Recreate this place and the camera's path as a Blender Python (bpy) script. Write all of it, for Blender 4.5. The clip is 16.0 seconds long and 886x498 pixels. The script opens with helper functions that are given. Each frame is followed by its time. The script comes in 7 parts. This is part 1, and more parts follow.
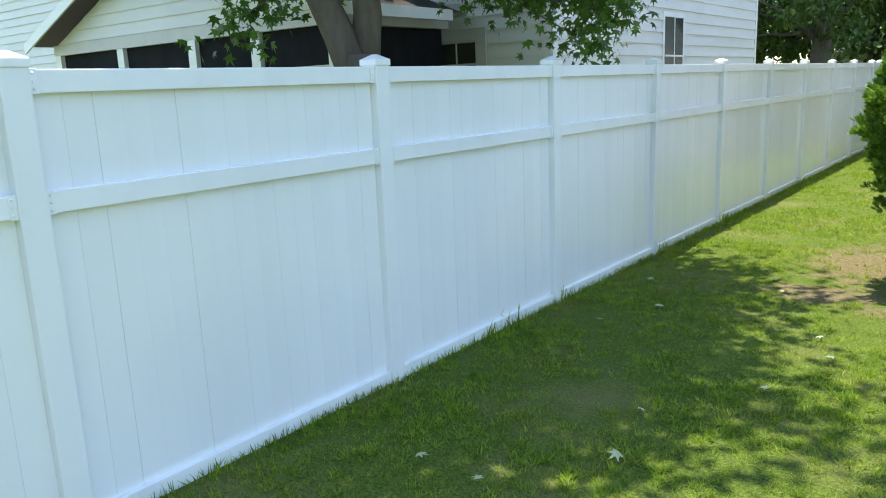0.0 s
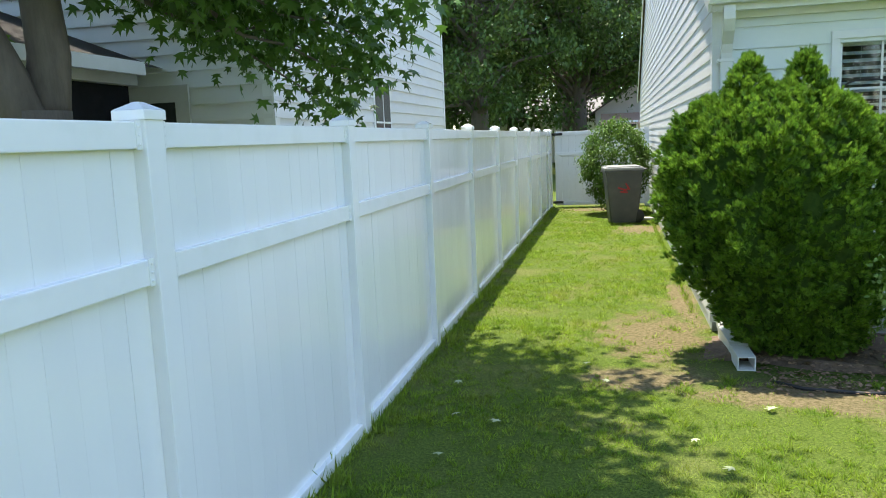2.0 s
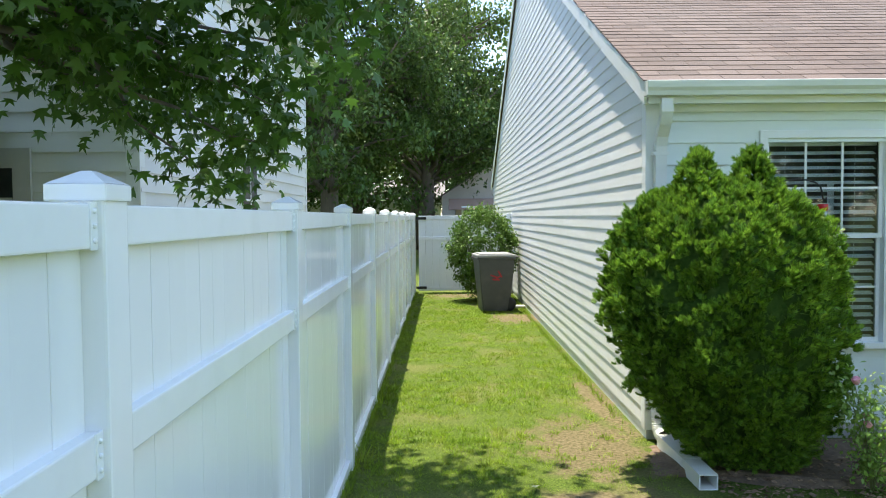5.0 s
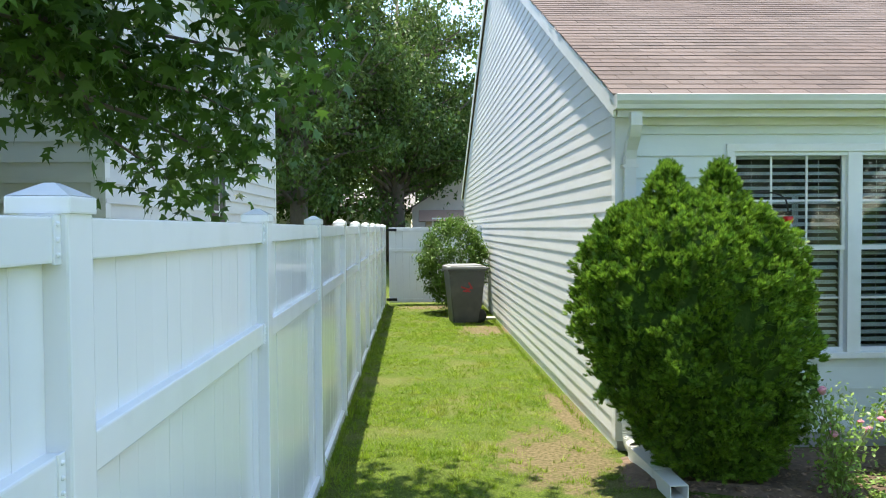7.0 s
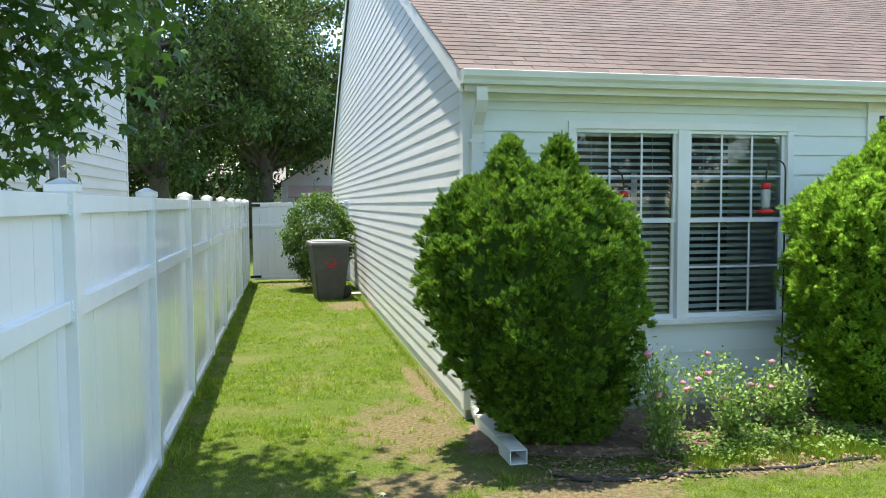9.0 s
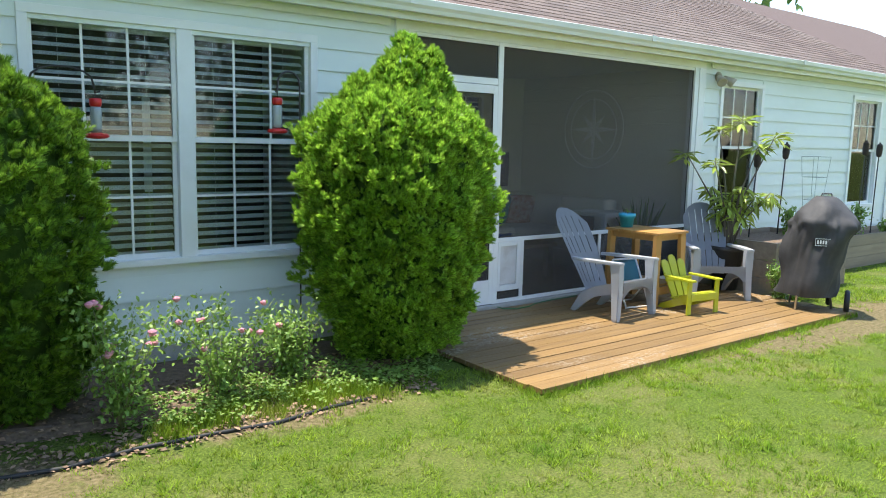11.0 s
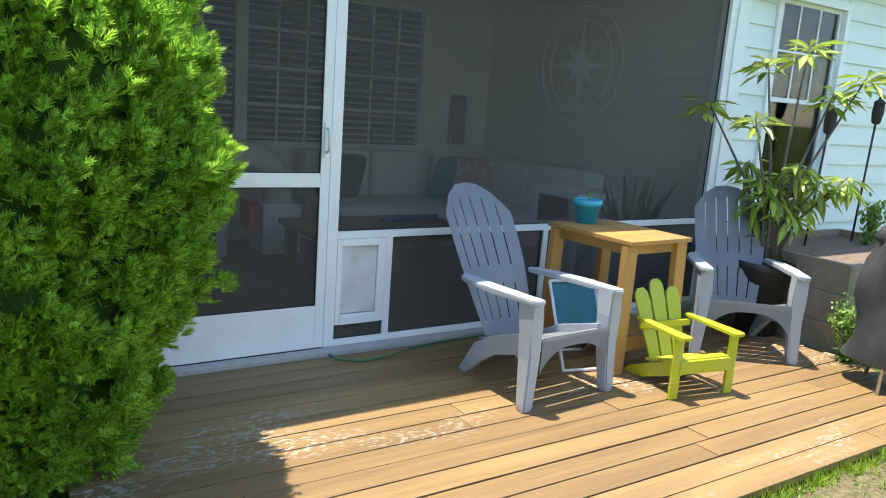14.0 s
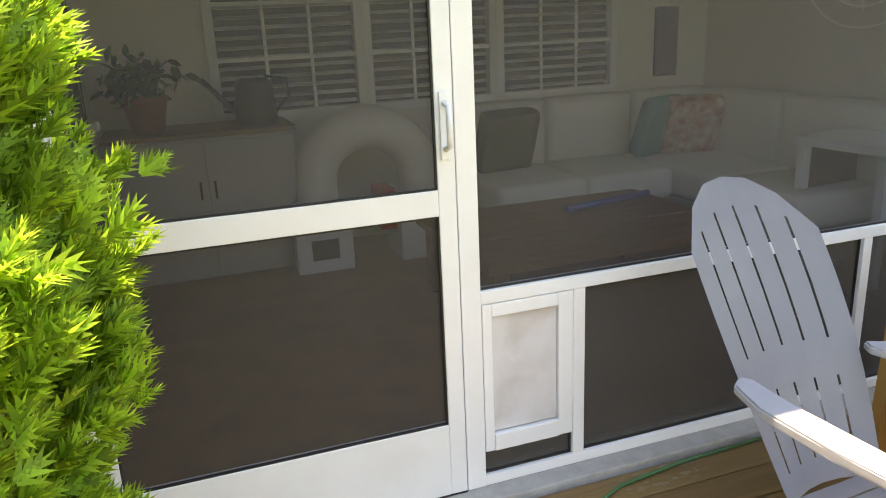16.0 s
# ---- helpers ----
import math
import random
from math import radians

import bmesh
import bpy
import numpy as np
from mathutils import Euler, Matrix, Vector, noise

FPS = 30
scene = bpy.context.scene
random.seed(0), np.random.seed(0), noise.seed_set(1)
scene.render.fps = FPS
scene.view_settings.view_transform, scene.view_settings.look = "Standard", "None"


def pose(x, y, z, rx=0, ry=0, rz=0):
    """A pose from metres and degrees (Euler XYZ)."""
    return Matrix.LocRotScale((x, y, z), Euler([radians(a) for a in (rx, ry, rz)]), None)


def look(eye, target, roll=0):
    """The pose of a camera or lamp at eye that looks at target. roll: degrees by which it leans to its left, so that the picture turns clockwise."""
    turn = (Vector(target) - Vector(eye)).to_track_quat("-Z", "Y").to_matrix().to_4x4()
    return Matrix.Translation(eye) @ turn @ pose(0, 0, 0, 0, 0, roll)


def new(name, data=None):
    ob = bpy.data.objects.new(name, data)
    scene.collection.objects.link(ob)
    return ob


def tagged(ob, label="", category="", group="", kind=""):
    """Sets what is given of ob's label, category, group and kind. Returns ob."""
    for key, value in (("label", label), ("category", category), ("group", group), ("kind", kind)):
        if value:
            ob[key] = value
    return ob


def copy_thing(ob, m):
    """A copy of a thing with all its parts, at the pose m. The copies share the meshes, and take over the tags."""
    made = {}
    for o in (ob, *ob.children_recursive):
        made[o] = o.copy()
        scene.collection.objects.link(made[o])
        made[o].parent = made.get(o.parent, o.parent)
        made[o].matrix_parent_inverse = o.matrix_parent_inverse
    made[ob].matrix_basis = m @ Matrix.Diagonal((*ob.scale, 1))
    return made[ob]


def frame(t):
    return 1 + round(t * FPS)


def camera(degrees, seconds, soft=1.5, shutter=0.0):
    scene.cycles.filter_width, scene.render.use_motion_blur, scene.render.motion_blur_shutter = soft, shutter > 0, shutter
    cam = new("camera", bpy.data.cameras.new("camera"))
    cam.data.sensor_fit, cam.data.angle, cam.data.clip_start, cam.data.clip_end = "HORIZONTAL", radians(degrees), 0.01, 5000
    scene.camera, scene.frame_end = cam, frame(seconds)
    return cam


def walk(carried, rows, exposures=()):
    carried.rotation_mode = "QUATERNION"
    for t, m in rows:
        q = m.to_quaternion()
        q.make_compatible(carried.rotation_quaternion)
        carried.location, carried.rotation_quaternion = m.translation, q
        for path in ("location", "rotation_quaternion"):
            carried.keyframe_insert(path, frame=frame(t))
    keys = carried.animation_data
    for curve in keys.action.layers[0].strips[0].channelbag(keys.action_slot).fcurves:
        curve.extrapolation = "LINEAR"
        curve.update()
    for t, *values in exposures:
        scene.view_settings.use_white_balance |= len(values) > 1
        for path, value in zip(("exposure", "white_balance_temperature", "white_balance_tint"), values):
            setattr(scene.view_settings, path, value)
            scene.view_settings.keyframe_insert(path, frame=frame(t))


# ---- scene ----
cam = camera(60.7, 16.0, soft=1.0)
PATH = [
    (0, (0.296, -0.108, 1.66), (-0.917, 1.427, 1.241), -2.4),
    (0.5, (-0.086, 0.062, 1.642), (-1.075, 1.755, 1.246), -1.9),
    (1, (-0.452, 0.199, 1.663), (-1.255, 1.993, 1.291), -2.4),
    (1.5, (-0.768, 0.531, 1.656), (-1.39, 2.401, 1.318), -2.5),
    (2, (-1.075, 0.795, 1.682), (-1.517, 2.725, 1.399), -2.4),
    (2.5, (-1.364, 0.989, 1.705), (-1.665, 2.95, 1.449), -2.6),
    (3, (-1.498, 1.262, 1.709), (-1.698, 3.238, 1.467), -2.8),
    (3.5, (-1.682, 1.382, 1.729), (-1.802, 3.368, 1.532), -2.1),
    (4, (-1.852, 1.442, 1.737), (-1.905, 3.437, 1.597), -1.0),
    (6.5, (-1.863, 1.513, 1.766), (-1.819, 3.511, 1.701), -0.5),
    (7, (-1.867, 1.516, 1.754), (-1.788, 3.514, 1.699), -0.4),
    (7.5, (-1.851, 1.525, 1.752), (-1.736, 3.521, 1.705), -0.7),
    (8, (-1.869, 1.534, 1.741), (-1.699, 3.526, 1.688), -0.6),
    (8.5, (-1.804, 1.514, 1.734), (-1.559, 3.498, 1.666), -0.5),
    (9, (-1.656, 1.517, 1.73), (-1.254, 3.473, 1.611), -0.3),
    (9.5, (-1.417, 1.514, 1.734), (-0.748, 3.388, 1.537), 0.2),
    (10, (-1.118, 1.64, 1.689), (-0.154, 3.375, 1.442), 1.0),
    (10.2, (-0.975, 1.698, 1.68), (0.09, 3.372, 1.426), 1.2),
    (12.3, (1.205, 2.702, 1.429), (2.466, 4.226, 1.136), 1.3),
    (12.5, (1.409, 2.846, 1.422), (2.677, 4.363, 1.118), 1.4),
    (13, (1.94, 3.125, 1.405), (3.176, 4.659, 1.058), 1.7),
    (13.5, (2.37, 3.443, 1.396), (3.582, 4.992, 1.031), 2.8),
    (14, (2.837, 3.753, 1.434), (3.929, 5.383, 1.046), 4.2),
    (14.5, (3.079, 4.208, 1.474), (4.132, 5.859, 1.065), 4.6),
    (15, (3.402, 4.601, 1.476), (4.185, 6.378, 0.999), 3.2),
    (15.2, (3.442, 4.782, 1.459), (4.192, 6.563, 0.945), 2.0),
    (15.6, (3.569, 5.133, 1.425), (4.284, 6.915, 0.865), -0.3),
    (16, (3.806, 5.464, 1.448), (4.434, 7.273, 0.871), -2.6),
]
walk(cam, [(t, look(eye, target, roll)) for t, eye, target, roll in PATH],
     [(0, 1.80, 7000, 9), (8, 1.78, 7000, 9), (10, 1.74, 6900, 9), (12.3, 1.70, 6850, 9), (13.5, 1.76, 6600, 8), (14.3, 2.05, 6900, 9), (15, 2.47, 10000, 20), (16, 2.65, 10200, 20)])

# ---- light ----
TO_SUN = Vector((-0.12, 0.20, 1.0)).normalized()
world = bpy.data.worlds.new("world")
scene.world = world
world.use_nodes = True
sky = world.node_tree.nodes.new("ShaderNodeTexSky")
sky.sky_type = "NISHITA"
sky.sun_disc = False
sky.sun_elevation = math.asin(TO_SUN.z)
sky.sun_rotation = math.atan2(TO_SUN.x, TO_SUN.y)
sky.air_density, sky.dust_density, sky.ozone_density = 1.0, 0.35, 1.6
background = world.node_tree.nodes["Background"]
background.inputs["Strength"].default_value = 0.15
world.node_tree.links.new(sky.outputs["Color"], background.inputs["Color"])
sun_data = bpy.data.lights.new("sun", "SUN")
sun_data.energy, sun_data.angle, sun_data.color = 3.1, radians(0.55), (1.0, 0.955, 0.88)
sun = new("sun", sun_data)
sun.matrix_world = look(TO_SUN * 40, (0, 0, 0))


# ---- materials ----
def mat(name, color, rough=0.6, color2=None, scale=6.0, bump=0.0, bump_scale=60.0, metal=0.0, coat=0.0,
        stain=None, stain_scale=1.3, stain_amount=0.5, per_object=0.0, per_island=0.0, stretch=(1, 1, 1), spec=0.5,
        translucent=0.0, world_space=False):
    """A surface with variation at two scales: a fine mix of two colours and broader stains."""
    m = bpy.data.materials.new(name)
    m.use_nodes = True
    nt = m.node_tree
    nodes, links = nt.nodes, nt.links
    bsdf = nodes["Principled BSDF"]
    bsdf.inputs["Roughness"].default_value = rough
    bsdf.inputs["Metallic"].default_value = metal
    bsdf.inputs["Coat Weight"].default_value = coat
    bsdf.inputs["Specular IOR Level"].default_value = spec
    tc = nodes.new("ShaderNodeTexCoord")
    mp = nodes.new("ShaderNodeMapping")
    mp.inputs["Scale"].default_value = stretch
    if world_space:
        links.new(nodes.new("ShaderNodeNewGeometry").outputs["Position"], mp.inputs["Vector"])
    else:
        links.new(tc.outputs["Object"], mp.inputs["Vector"])
    col2 = color2 or tuple(c * 0.82 for c in color)
    n1 = nodes.new("ShaderNodeTexNoise")
    n1.inputs["Scale"].default_value = scale
    n1.inputs["Detail"].default_value = 5
    n1.inputs["Roughness"].default_value = 0.65
    links.new(mp.outputs["Vector"], n1.inputs["Vector"])
    ramp = nodes.new("ShaderNodeValToRGB")
    ramp.color_ramp.elements[0].position, ramp.color_ramp.elements[1].position = 0.32, 0.68
    ramp.color_ramp.elements[0].color = (*color, 1)
    ramp.color_ramp.elements[1].color = (*col2, 1)
    links.new(n1.outputs["Fac"], ramp.inputs["Fac"])
    out = ramp.outputs["Color"]
    if stain:
        n2 = nodes.new("ShaderNodeTexNoise")
        n2.inputs["Scale"].default_value = stain_scale
        n2.inputs["Detail"].default_value = 6
        links.new(mp.outputs["Vector"], n2.inputs["Vector"])
        r2 = nodes.new("ShaderNodeValToRGB")
        r2.color_ramp.elements[0].position, r2.color_ramp.elements[1].position = 0.5, 0.72
        r2.color_ramp.elements[0].color = (0, 0, 0, 1)
        r2.color_ramp.elements[1].color = (stain_amount,) * 3 + (1,)
        links.new(n2.outputs["Fac"], r2.inputs["Fac"])
        mix = nodes.new("ShaderNodeMix")
        mix.data_type = "RGBA"
        mix.inputs[7].default_value = (*stain, 1)
        links.new(r2.outputs["Color"], mix.inputs[0])
        links.new(out, mix.inputs[6])
        out = mix.outputs[2]
    for amount, kind in ((per_object, "object"), (per_island, "island")):
        if amount:
            if kind == "object":
                info = nodes.new("ShaderNodeObjectInfo").outputs["Random"]
            else:
                info = nodes.new("ShaderNodeNewGeometry").outputs["Random Per Island"]
            mr = nodes.new("ShaderNodeMapRange")
            mr.inputs["To Min"].default_value, mr.inputs["To Max"].default_value = 1 - amount, 1 + amount
            links.new(info, mr.inputs["Value"])
            hsv = nodes.new("ShaderNodeHueSaturation")
            links.new(mr.outputs["Result"], hsv.inputs["Value"])
            links.new(out, hsv.inputs["Color"])
            out = hsv.outputs["Color"]
    links.new(out, bsdf.inputs["Base Color"])
    if bump:
        n3 = nodes.new("ShaderNodeTexNoise")
        n3.inputs["Scale"].default_value = bump_scale
        n3.inputs["Detail"].default_value = 4
        links.new(mp.outputs["Vector"], n3.inputs["Vector"])
        bp = nodes.new("ShaderNodeBump")
        bp.inputs["Strength"].default_value = bump
        bp.inputs["Distance"].default_value = 0.01
        links.new(n3.outputs["Fac"], bp.inputs["Height"])
        links.new(bp.outputs["Normal"], bsdf.inputs["Normal"])
    if translucent:
        tr = nodes.new("ShaderNodeBsdfTranslucent")
        links.new(out, tr.inputs["Color"])
        ms = nodes.new("ShaderNodeMixShader")
        ms.inputs[0].default_value = translucent
        links.new(bsdf.outputs[0], ms.inputs[1])
        links.new(tr.outputs[0], ms.inputs[2])
        links.new(ms.outputs[0], nodes["Material Output"].inputs["Surface"])
    return m


def screen_mat(name, clear):
    """Fine insect mesh: dark threads with gaps too small to see one by one."""
    m = bpy.data.materials.new(name)
    m.use_nodes = True
    nodes, links = m.node_tree.nodes, m.node_tree.links
    bsdf = nodes["Principled BSDF"]
    bsdf.inputs["Base Color"].default_value = (0.085, 0.080, 0.074, 1)
    bsdf.inputs["Roughness"].default_value = 0.7
    tr = nodes.new("ShaderNodeBsdfTransparent")
    ms = nodes.new("ShaderNodeMixShader")
    ms.inputs[0].default_value = clear
    links.new(bsdf.outputs[0], ms.inputs[1])
    links.new(tr.outputs[0], ms.inputs[2])
    links.new(ms.outputs[0], nodes["Material Output"].inputs["Surface"])
    return m


def glass_mat(name, tint=(0.9, 0.95, 0.95)):
    m = bpy.data.materials.new(name)
    m.use_nodes = True
    nodes, links = m.node_tree.nodes, m.node_tree.links
    tr = nodes.new("ShaderNodeBsdfTransparent")
    tr.inputs["Color"].default_value = (*tint, 1)
    gl = nodes.new("ShaderNodeBsdfGlossy")
    gl.inputs["Roughness"].default_value = 0.02
    fr = nodes.new("ShaderNodeFresnel")
    fr.inputs["IOR"].default_value = 1.45
    ms = nodes.new("ShaderNodeMixShader")
    links.new(fr.outputs[0], ms.inputs[0])
    links.new(tr.outputs[0], ms.inputs[1])
    links.new(gl.outputs[0], ms.inputs[2])
    links.new(ms.outputs[0], nodes["Material Output"].inputs["Surface"])
    return m


def ground_mat():
    """Lawn soil: green thatch, worn straw-coloured patches, bare earth under the shrubs."""
    m = bpy.data.materials.new("lawn")
    m.use_nodes = True
    nodes, links = m.node_tree.nodes, m.node_tree.links
    bsdf = nodes["Principled BSDF"]
    bsdf.inputs["Roughness"].default_value = 0.95
    bsdf.inputs["Specular IOR Level"].default_value = 0.1
    geo = nodes.new("ShaderNodeNewGeometry")

    def nz(scale, detail=5):
        n = nodes.new("ShaderNodeTexNoise")
        n.inputs["Scale"].default_value, n.inputs["Detail"].default_value = scale, detail
        links.new(geo.outputs["Position"], n.inputs["Vector"])
        return n.outputs["Fac"]

    def ramp(fac, lo, hi, a, b):
        r = nodes.new("ShaderNodeValToRGB")
        r.color_ramp.elements[0].position, r.color_ramp.elements[1].position = lo, hi
        r.color_ramp.elements[0].color, r.color_ramp.elements[1].color = (*a, 1), (*b, 1)
        links.new(fac, r.inputs["Fac"])
        return r.outputs["Color"]

    def mixed(fac, a, b):
        x = nodes.new("ShaderNodeMix")
        x.data_type = "RGBA"
        links.new(fac, x.inputs[0])
        links.new(a, x.inputs[6])
        links.new(b, x.inputs[7])
        return x.outputs[2]

    green = ramp(nz(60, 8), 0.36, 0.66, (0.052, 0.085, 0.014), (0.135, 0.185, 0.034))
    straw = ramp(nz(75, 8), 0.38, 0.66, (0.31, 0.25, 0.13), (0.11, 0.115, 0.04))
    lawn = mixed(ramp(nz(1.1), 0.50, 0.72, (0, 0, 0), (0.5, 0.5, 0.5)), green, straw)
    earth = ramp(nz(34, 9), 0.36, 0.68, (0.12, 0.082, 0.052), (0.29, 0.21, 0.14))
    # worn places: (x, y, radius x, radius y)
    total = None
    for x, y, rx, ry in ((-0.75, 7.2, 0.5, 0.85), (0.1, 5.75, 0.75, 0.35), (-0.42, 8.6, 0.16, 1.2), (-0.6, 14.4, 0.6, 0.7),
                         (6.7, 5.04, 1.7, 0.30), (7.9, 5.2, 0.9, 0.5), (9.5, 4.6, 1.0, 0.5), (-0.9, 6.0, 0.5, 0.3), (1.7, 5.9, 0.8, 0.3), (5.6, 5.14, 0.9, 0.12), (-1.3, 18.3, 1.2, 0.5)):
        sub = nodes.new("ShaderNodeVectorMath")
        sub.operation = "SUBTRACT"
        sub.inputs[1].default_value = (x, y, 0)
        links.new(geo.outputs["Position"], sub.inputs[0])
        div = nodes.new("ShaderNodeVectorMath")
        div.operation = "MULTIPLY"
        div.inputs[1].default_value = (1 / rx, 1 / ry, 0)
        links.new(sub.outputs[0], div.inputs[0])
        ln = nodes.new("ShaderNodeVectorMath")
        ln.operation = "LENGTH"
        links.new(div.outputs[0], ln.inputs[0])
        if total is None:
            total = ln.outputs["Value"]
        else:
            mn = nodes.new("ShaderNodeMath")
            mn.operation = "MINIMUM"
            links.new(total, mn.inputs[0])
            links.new(ln.outputs["Value"], mn.inputs[1])
            total = mn.outputs[0]
    wob = nodes.new("ShaderNodeMath")
    wob.operation = "MULTIPLY_ADD"
    wob.inputs[1].default_value = 1.6
    links.new(nz(4.5, 8), wob.inputs[0])
    links.new(total, wob.inputs[2])
    mr = nodes.new("ShaderNodeMapRange")
    mr.inputs["From Min"].default_value, mr.inputs["From Max"].default_value = 1.45, 1.85
    mr.inputs["To Min"].default_value, mr.inputs["To Max"].default_value = 0.7, 0.0
    links.new(wob.outputs[0], mr.inputs["Value"])
    links.new(mixed(mr.outputs["Result"], lawn, earth), bsdf.inputs["Base Color"])
    bp = nodes.new("ShaderNodeBump")
    bp.inputs["Strength"].default_value, bp.inputs["Distance"].default_value = 0.8, 0.03
    links.new(nz(90, 8), bp.inputs["Height"])
    links.new(bp.outputs["Normal"], bsdf.inputs["Normal"])
    return m


M_LAWN = ground_mat()
M_VINYL = mat("white_vinyl", (0.84, 0.86, 0.87), 0.13, (0.81, 0.835, 0.845), 3, bump=0.02, bump_scale=9, stain=(0.70, 0.74, 0.72), stain_scale=0.9, stain_amount=0.35, stretch=(1, 1, 0.35), per_object=0.012, world_space=True)
M_RAIL = mat("white_rail", (0.85, 0.87, 0.88), 0.2, (0.82, 0.845, 0.855), 4, stain=(0.62, 0.66, 0.6), stain_scale=5, stain_amount=0.22)
M_SIDING = mat("white_siding", (0.72, 0.72, 0.705), 0.5, (0.68, 0.685, 0.67), 2.5, stain=(0.62, 0.63, 0.58), stain_scale=1.1, stain_amount=0.35, bump=0.06, bump_scale=30, stretch=(1, 1, 3), per_object=0.02, world_space=True)
M_REAR = mat("painted_siding", (0.74, 0.80, 0.77), 0.5, (0.71, 0.77, 0.74), 2.5, stain=(0.60, 0.65, 0.56), stain_scale=0.9, stain_amount=0.3, bump=0.05, bump_scale=40, stretch=(1, 1, 3), per_object=0.015, world_space=True)
M_TRIM = mat("white_trim", (0.80, 0.82, 0.81), 0.42, (0.77, 0.79, 0.78), 5, stain=(0.60, 0.62, 0.55), stain_scale=3.0, stain_amount=0.25)
M_GUTTER = mat("gutter_white", (0.78, 0.79, 0.76), 0.35, (0.74, 0.75, 0.70), 4, stain=(0.45, 0.48, 0.36), stain_scale=2.2, stain_amount=0.4, stretch=(0.4, 1, 1))
ROOF_LOOK = dict(color=(0.145, 0.105, 0.088), rough=0.9, color2=(0.108, 0.079, 0.067), scale=120, bump=0.5, bump_scale=240, stain=(0.17, 0.14, 0.122), stain_scale=0.5, stain_amount=0.5, world_space=True)
M_ROOF = mat("brown_shingle", per_object=0.17, **ROOF_LOOK)
M_ROOF_FIELD = mat("brown_shingle_field", per_island=0.17, **ROOF_LOOK)
M_ROOF_BED = mat("roof_felt", (0.09, 0.065, 0.055), 0.95, (0.12, 0.08, 0.07), 60, bump=0.3)
M_ALU = mat("white_aluminium", (0.80, 0.81, 0.80), 0.35, (0.77, 0.78, 0.77), 6, stain=(0.62, 0.60, 0.54), stain_scale=4, stain_amount=0.2)
M_SCREEN = screen_mat("insect_screen", 0.70)
M_SCREEN_LOW = screen_mat("pet_screen", 0.42)
M_GLASS = glass_mat("window_glass")
M_DARK = mat("black_seal", (0.02, 0.02, 0.02), 0.6)
M_DECK = mat("deck_boards", (0.275, 0.168, 0.062), 0.5, (0.18, 0.107, 0.042), 3.0, stain=(0.16, 0.095, 0.045), stain_scale=1.6, stain_amount=0.6, bump=0.35, bump_scale=14, stretch=(0.35, 5, 5), per_object=0.2)


def worn_paint(m, low, high, color):
    """Flakes of old paint strewn over a material."""
    nodes, links = m.node_tree.nodes, m.node_tree.links
    bsdf = nodes["Principled BSDF"]
    old = bsdf.inputs["Base Color"].links[0].from_socket
    geo = nodes.new("ShaderNodeNewGeometry")
    mp = nodes.new("ShaderNodeMapping")
    mp.inputs["Scale"].default_value = (1.0, 2.2, 1.0)
    links.new(geo.outputs["Position"], mp.inputs["Vector"])
    fac = None
    for scale, lo, hi in ((0.9, 0.54, 0.66), (30.0, low, high)):
        n = nodes.new("ShaderNodeTexNoise")
        n.inputs["Scale"].default_value, n.inputs["Detail"].default_value = scale, 8
        links.new(mp.outputs["Vector"], n.inputs["Vector"])
        mr = nodes.new("ShaderNodeMapRange")
        mr.inputs["From Min"].default_value, mr.inputs["From Max"].default_value = lo, hi
        links.new(n.outputs["Fac"], mr.inputs["Value"])
        if fac is None:
            fac = mr.outputs["Result"]
        else:
            mu = nodes.new("ShaderNodeMath")
            mu.operation = "MULTIPLY"
            links.new(fac, mu.inputs[0])
            links.new(mr.outputs["Result"], mu.inputs[1])
            fac = mu.outputs[0]
    mix = nodes.new("ShaderNodeMix")
    mix.data_type = "RGBA"
    mix.inputs[7].default_value = (*color, 1)
    links.new(fac, mix.inputs[0])
    links.new(old, mix.inputs[6])
    links.new(mix.outputs[2], bsdf.inputs["Base Color"])


worn_paint(M_DECK, 0.53, 0.60, (0.36, 0.31, 0.25))
M_CONC = mat("concrete", (0.42, 0.41, 0.38), 0.85, (0.34, 0.33, 0.30), 20, bump=0.3, bump_scale=80)
M_INWALL = mat("porch_paint", (0.78, 0.75, 0.67), 0.6, (0.74, 0.71, 0.63), 2)
M_INSIDE = mat("porch_side_siding", (0.70, 0.67, 0.59), 0.6, (0.65, 0.62, 0.545), 2)
M_INFLOOR = mat("porch_floor_paint", (0.27, 0.15, 0.085), 0.5, (0.20, 0.11, 0.065), 6)
M_CEIL = mat("porch_ceiling_paint", (0.55, 0.54, 0.50), 0.6)


# ---- mesh helpers ----
def box(bm, x0, x1, y0, y1, z0, z1, bevel=0.0, m=None):
    """A box between two corners, its edges rounded off, moved by m."""
    vs = [bm.verts.new((x, y, z)) for z in (z0, z1) for y in (y0, y1) for x in (x0, x1)]
    quads = ((0, 2, 3, 1), (4, 5, 7, 6), (0, 1, 5, 4), (2, 6, 7, 3), (0, 4, 6, 2), (1, 3, 7, 5))
    fs = [bm.faces.new([vs[i] for i in q]) for q in quads]
    if bevel:
        edges = list({e for f in fs for e in f.edges})
        r = bmesh.ops.bevel(bm, geom=edges, offset=bevel, segments=2, affect="EDGES", profile=0.6)
        vs = list({v for f in r["faces"] for v in f.verts} | {v for v in vs if v.is_valid})
    if m is not None:
        bmesh.ops.transform(bm, matrix=m, verts=vs)
    return vs


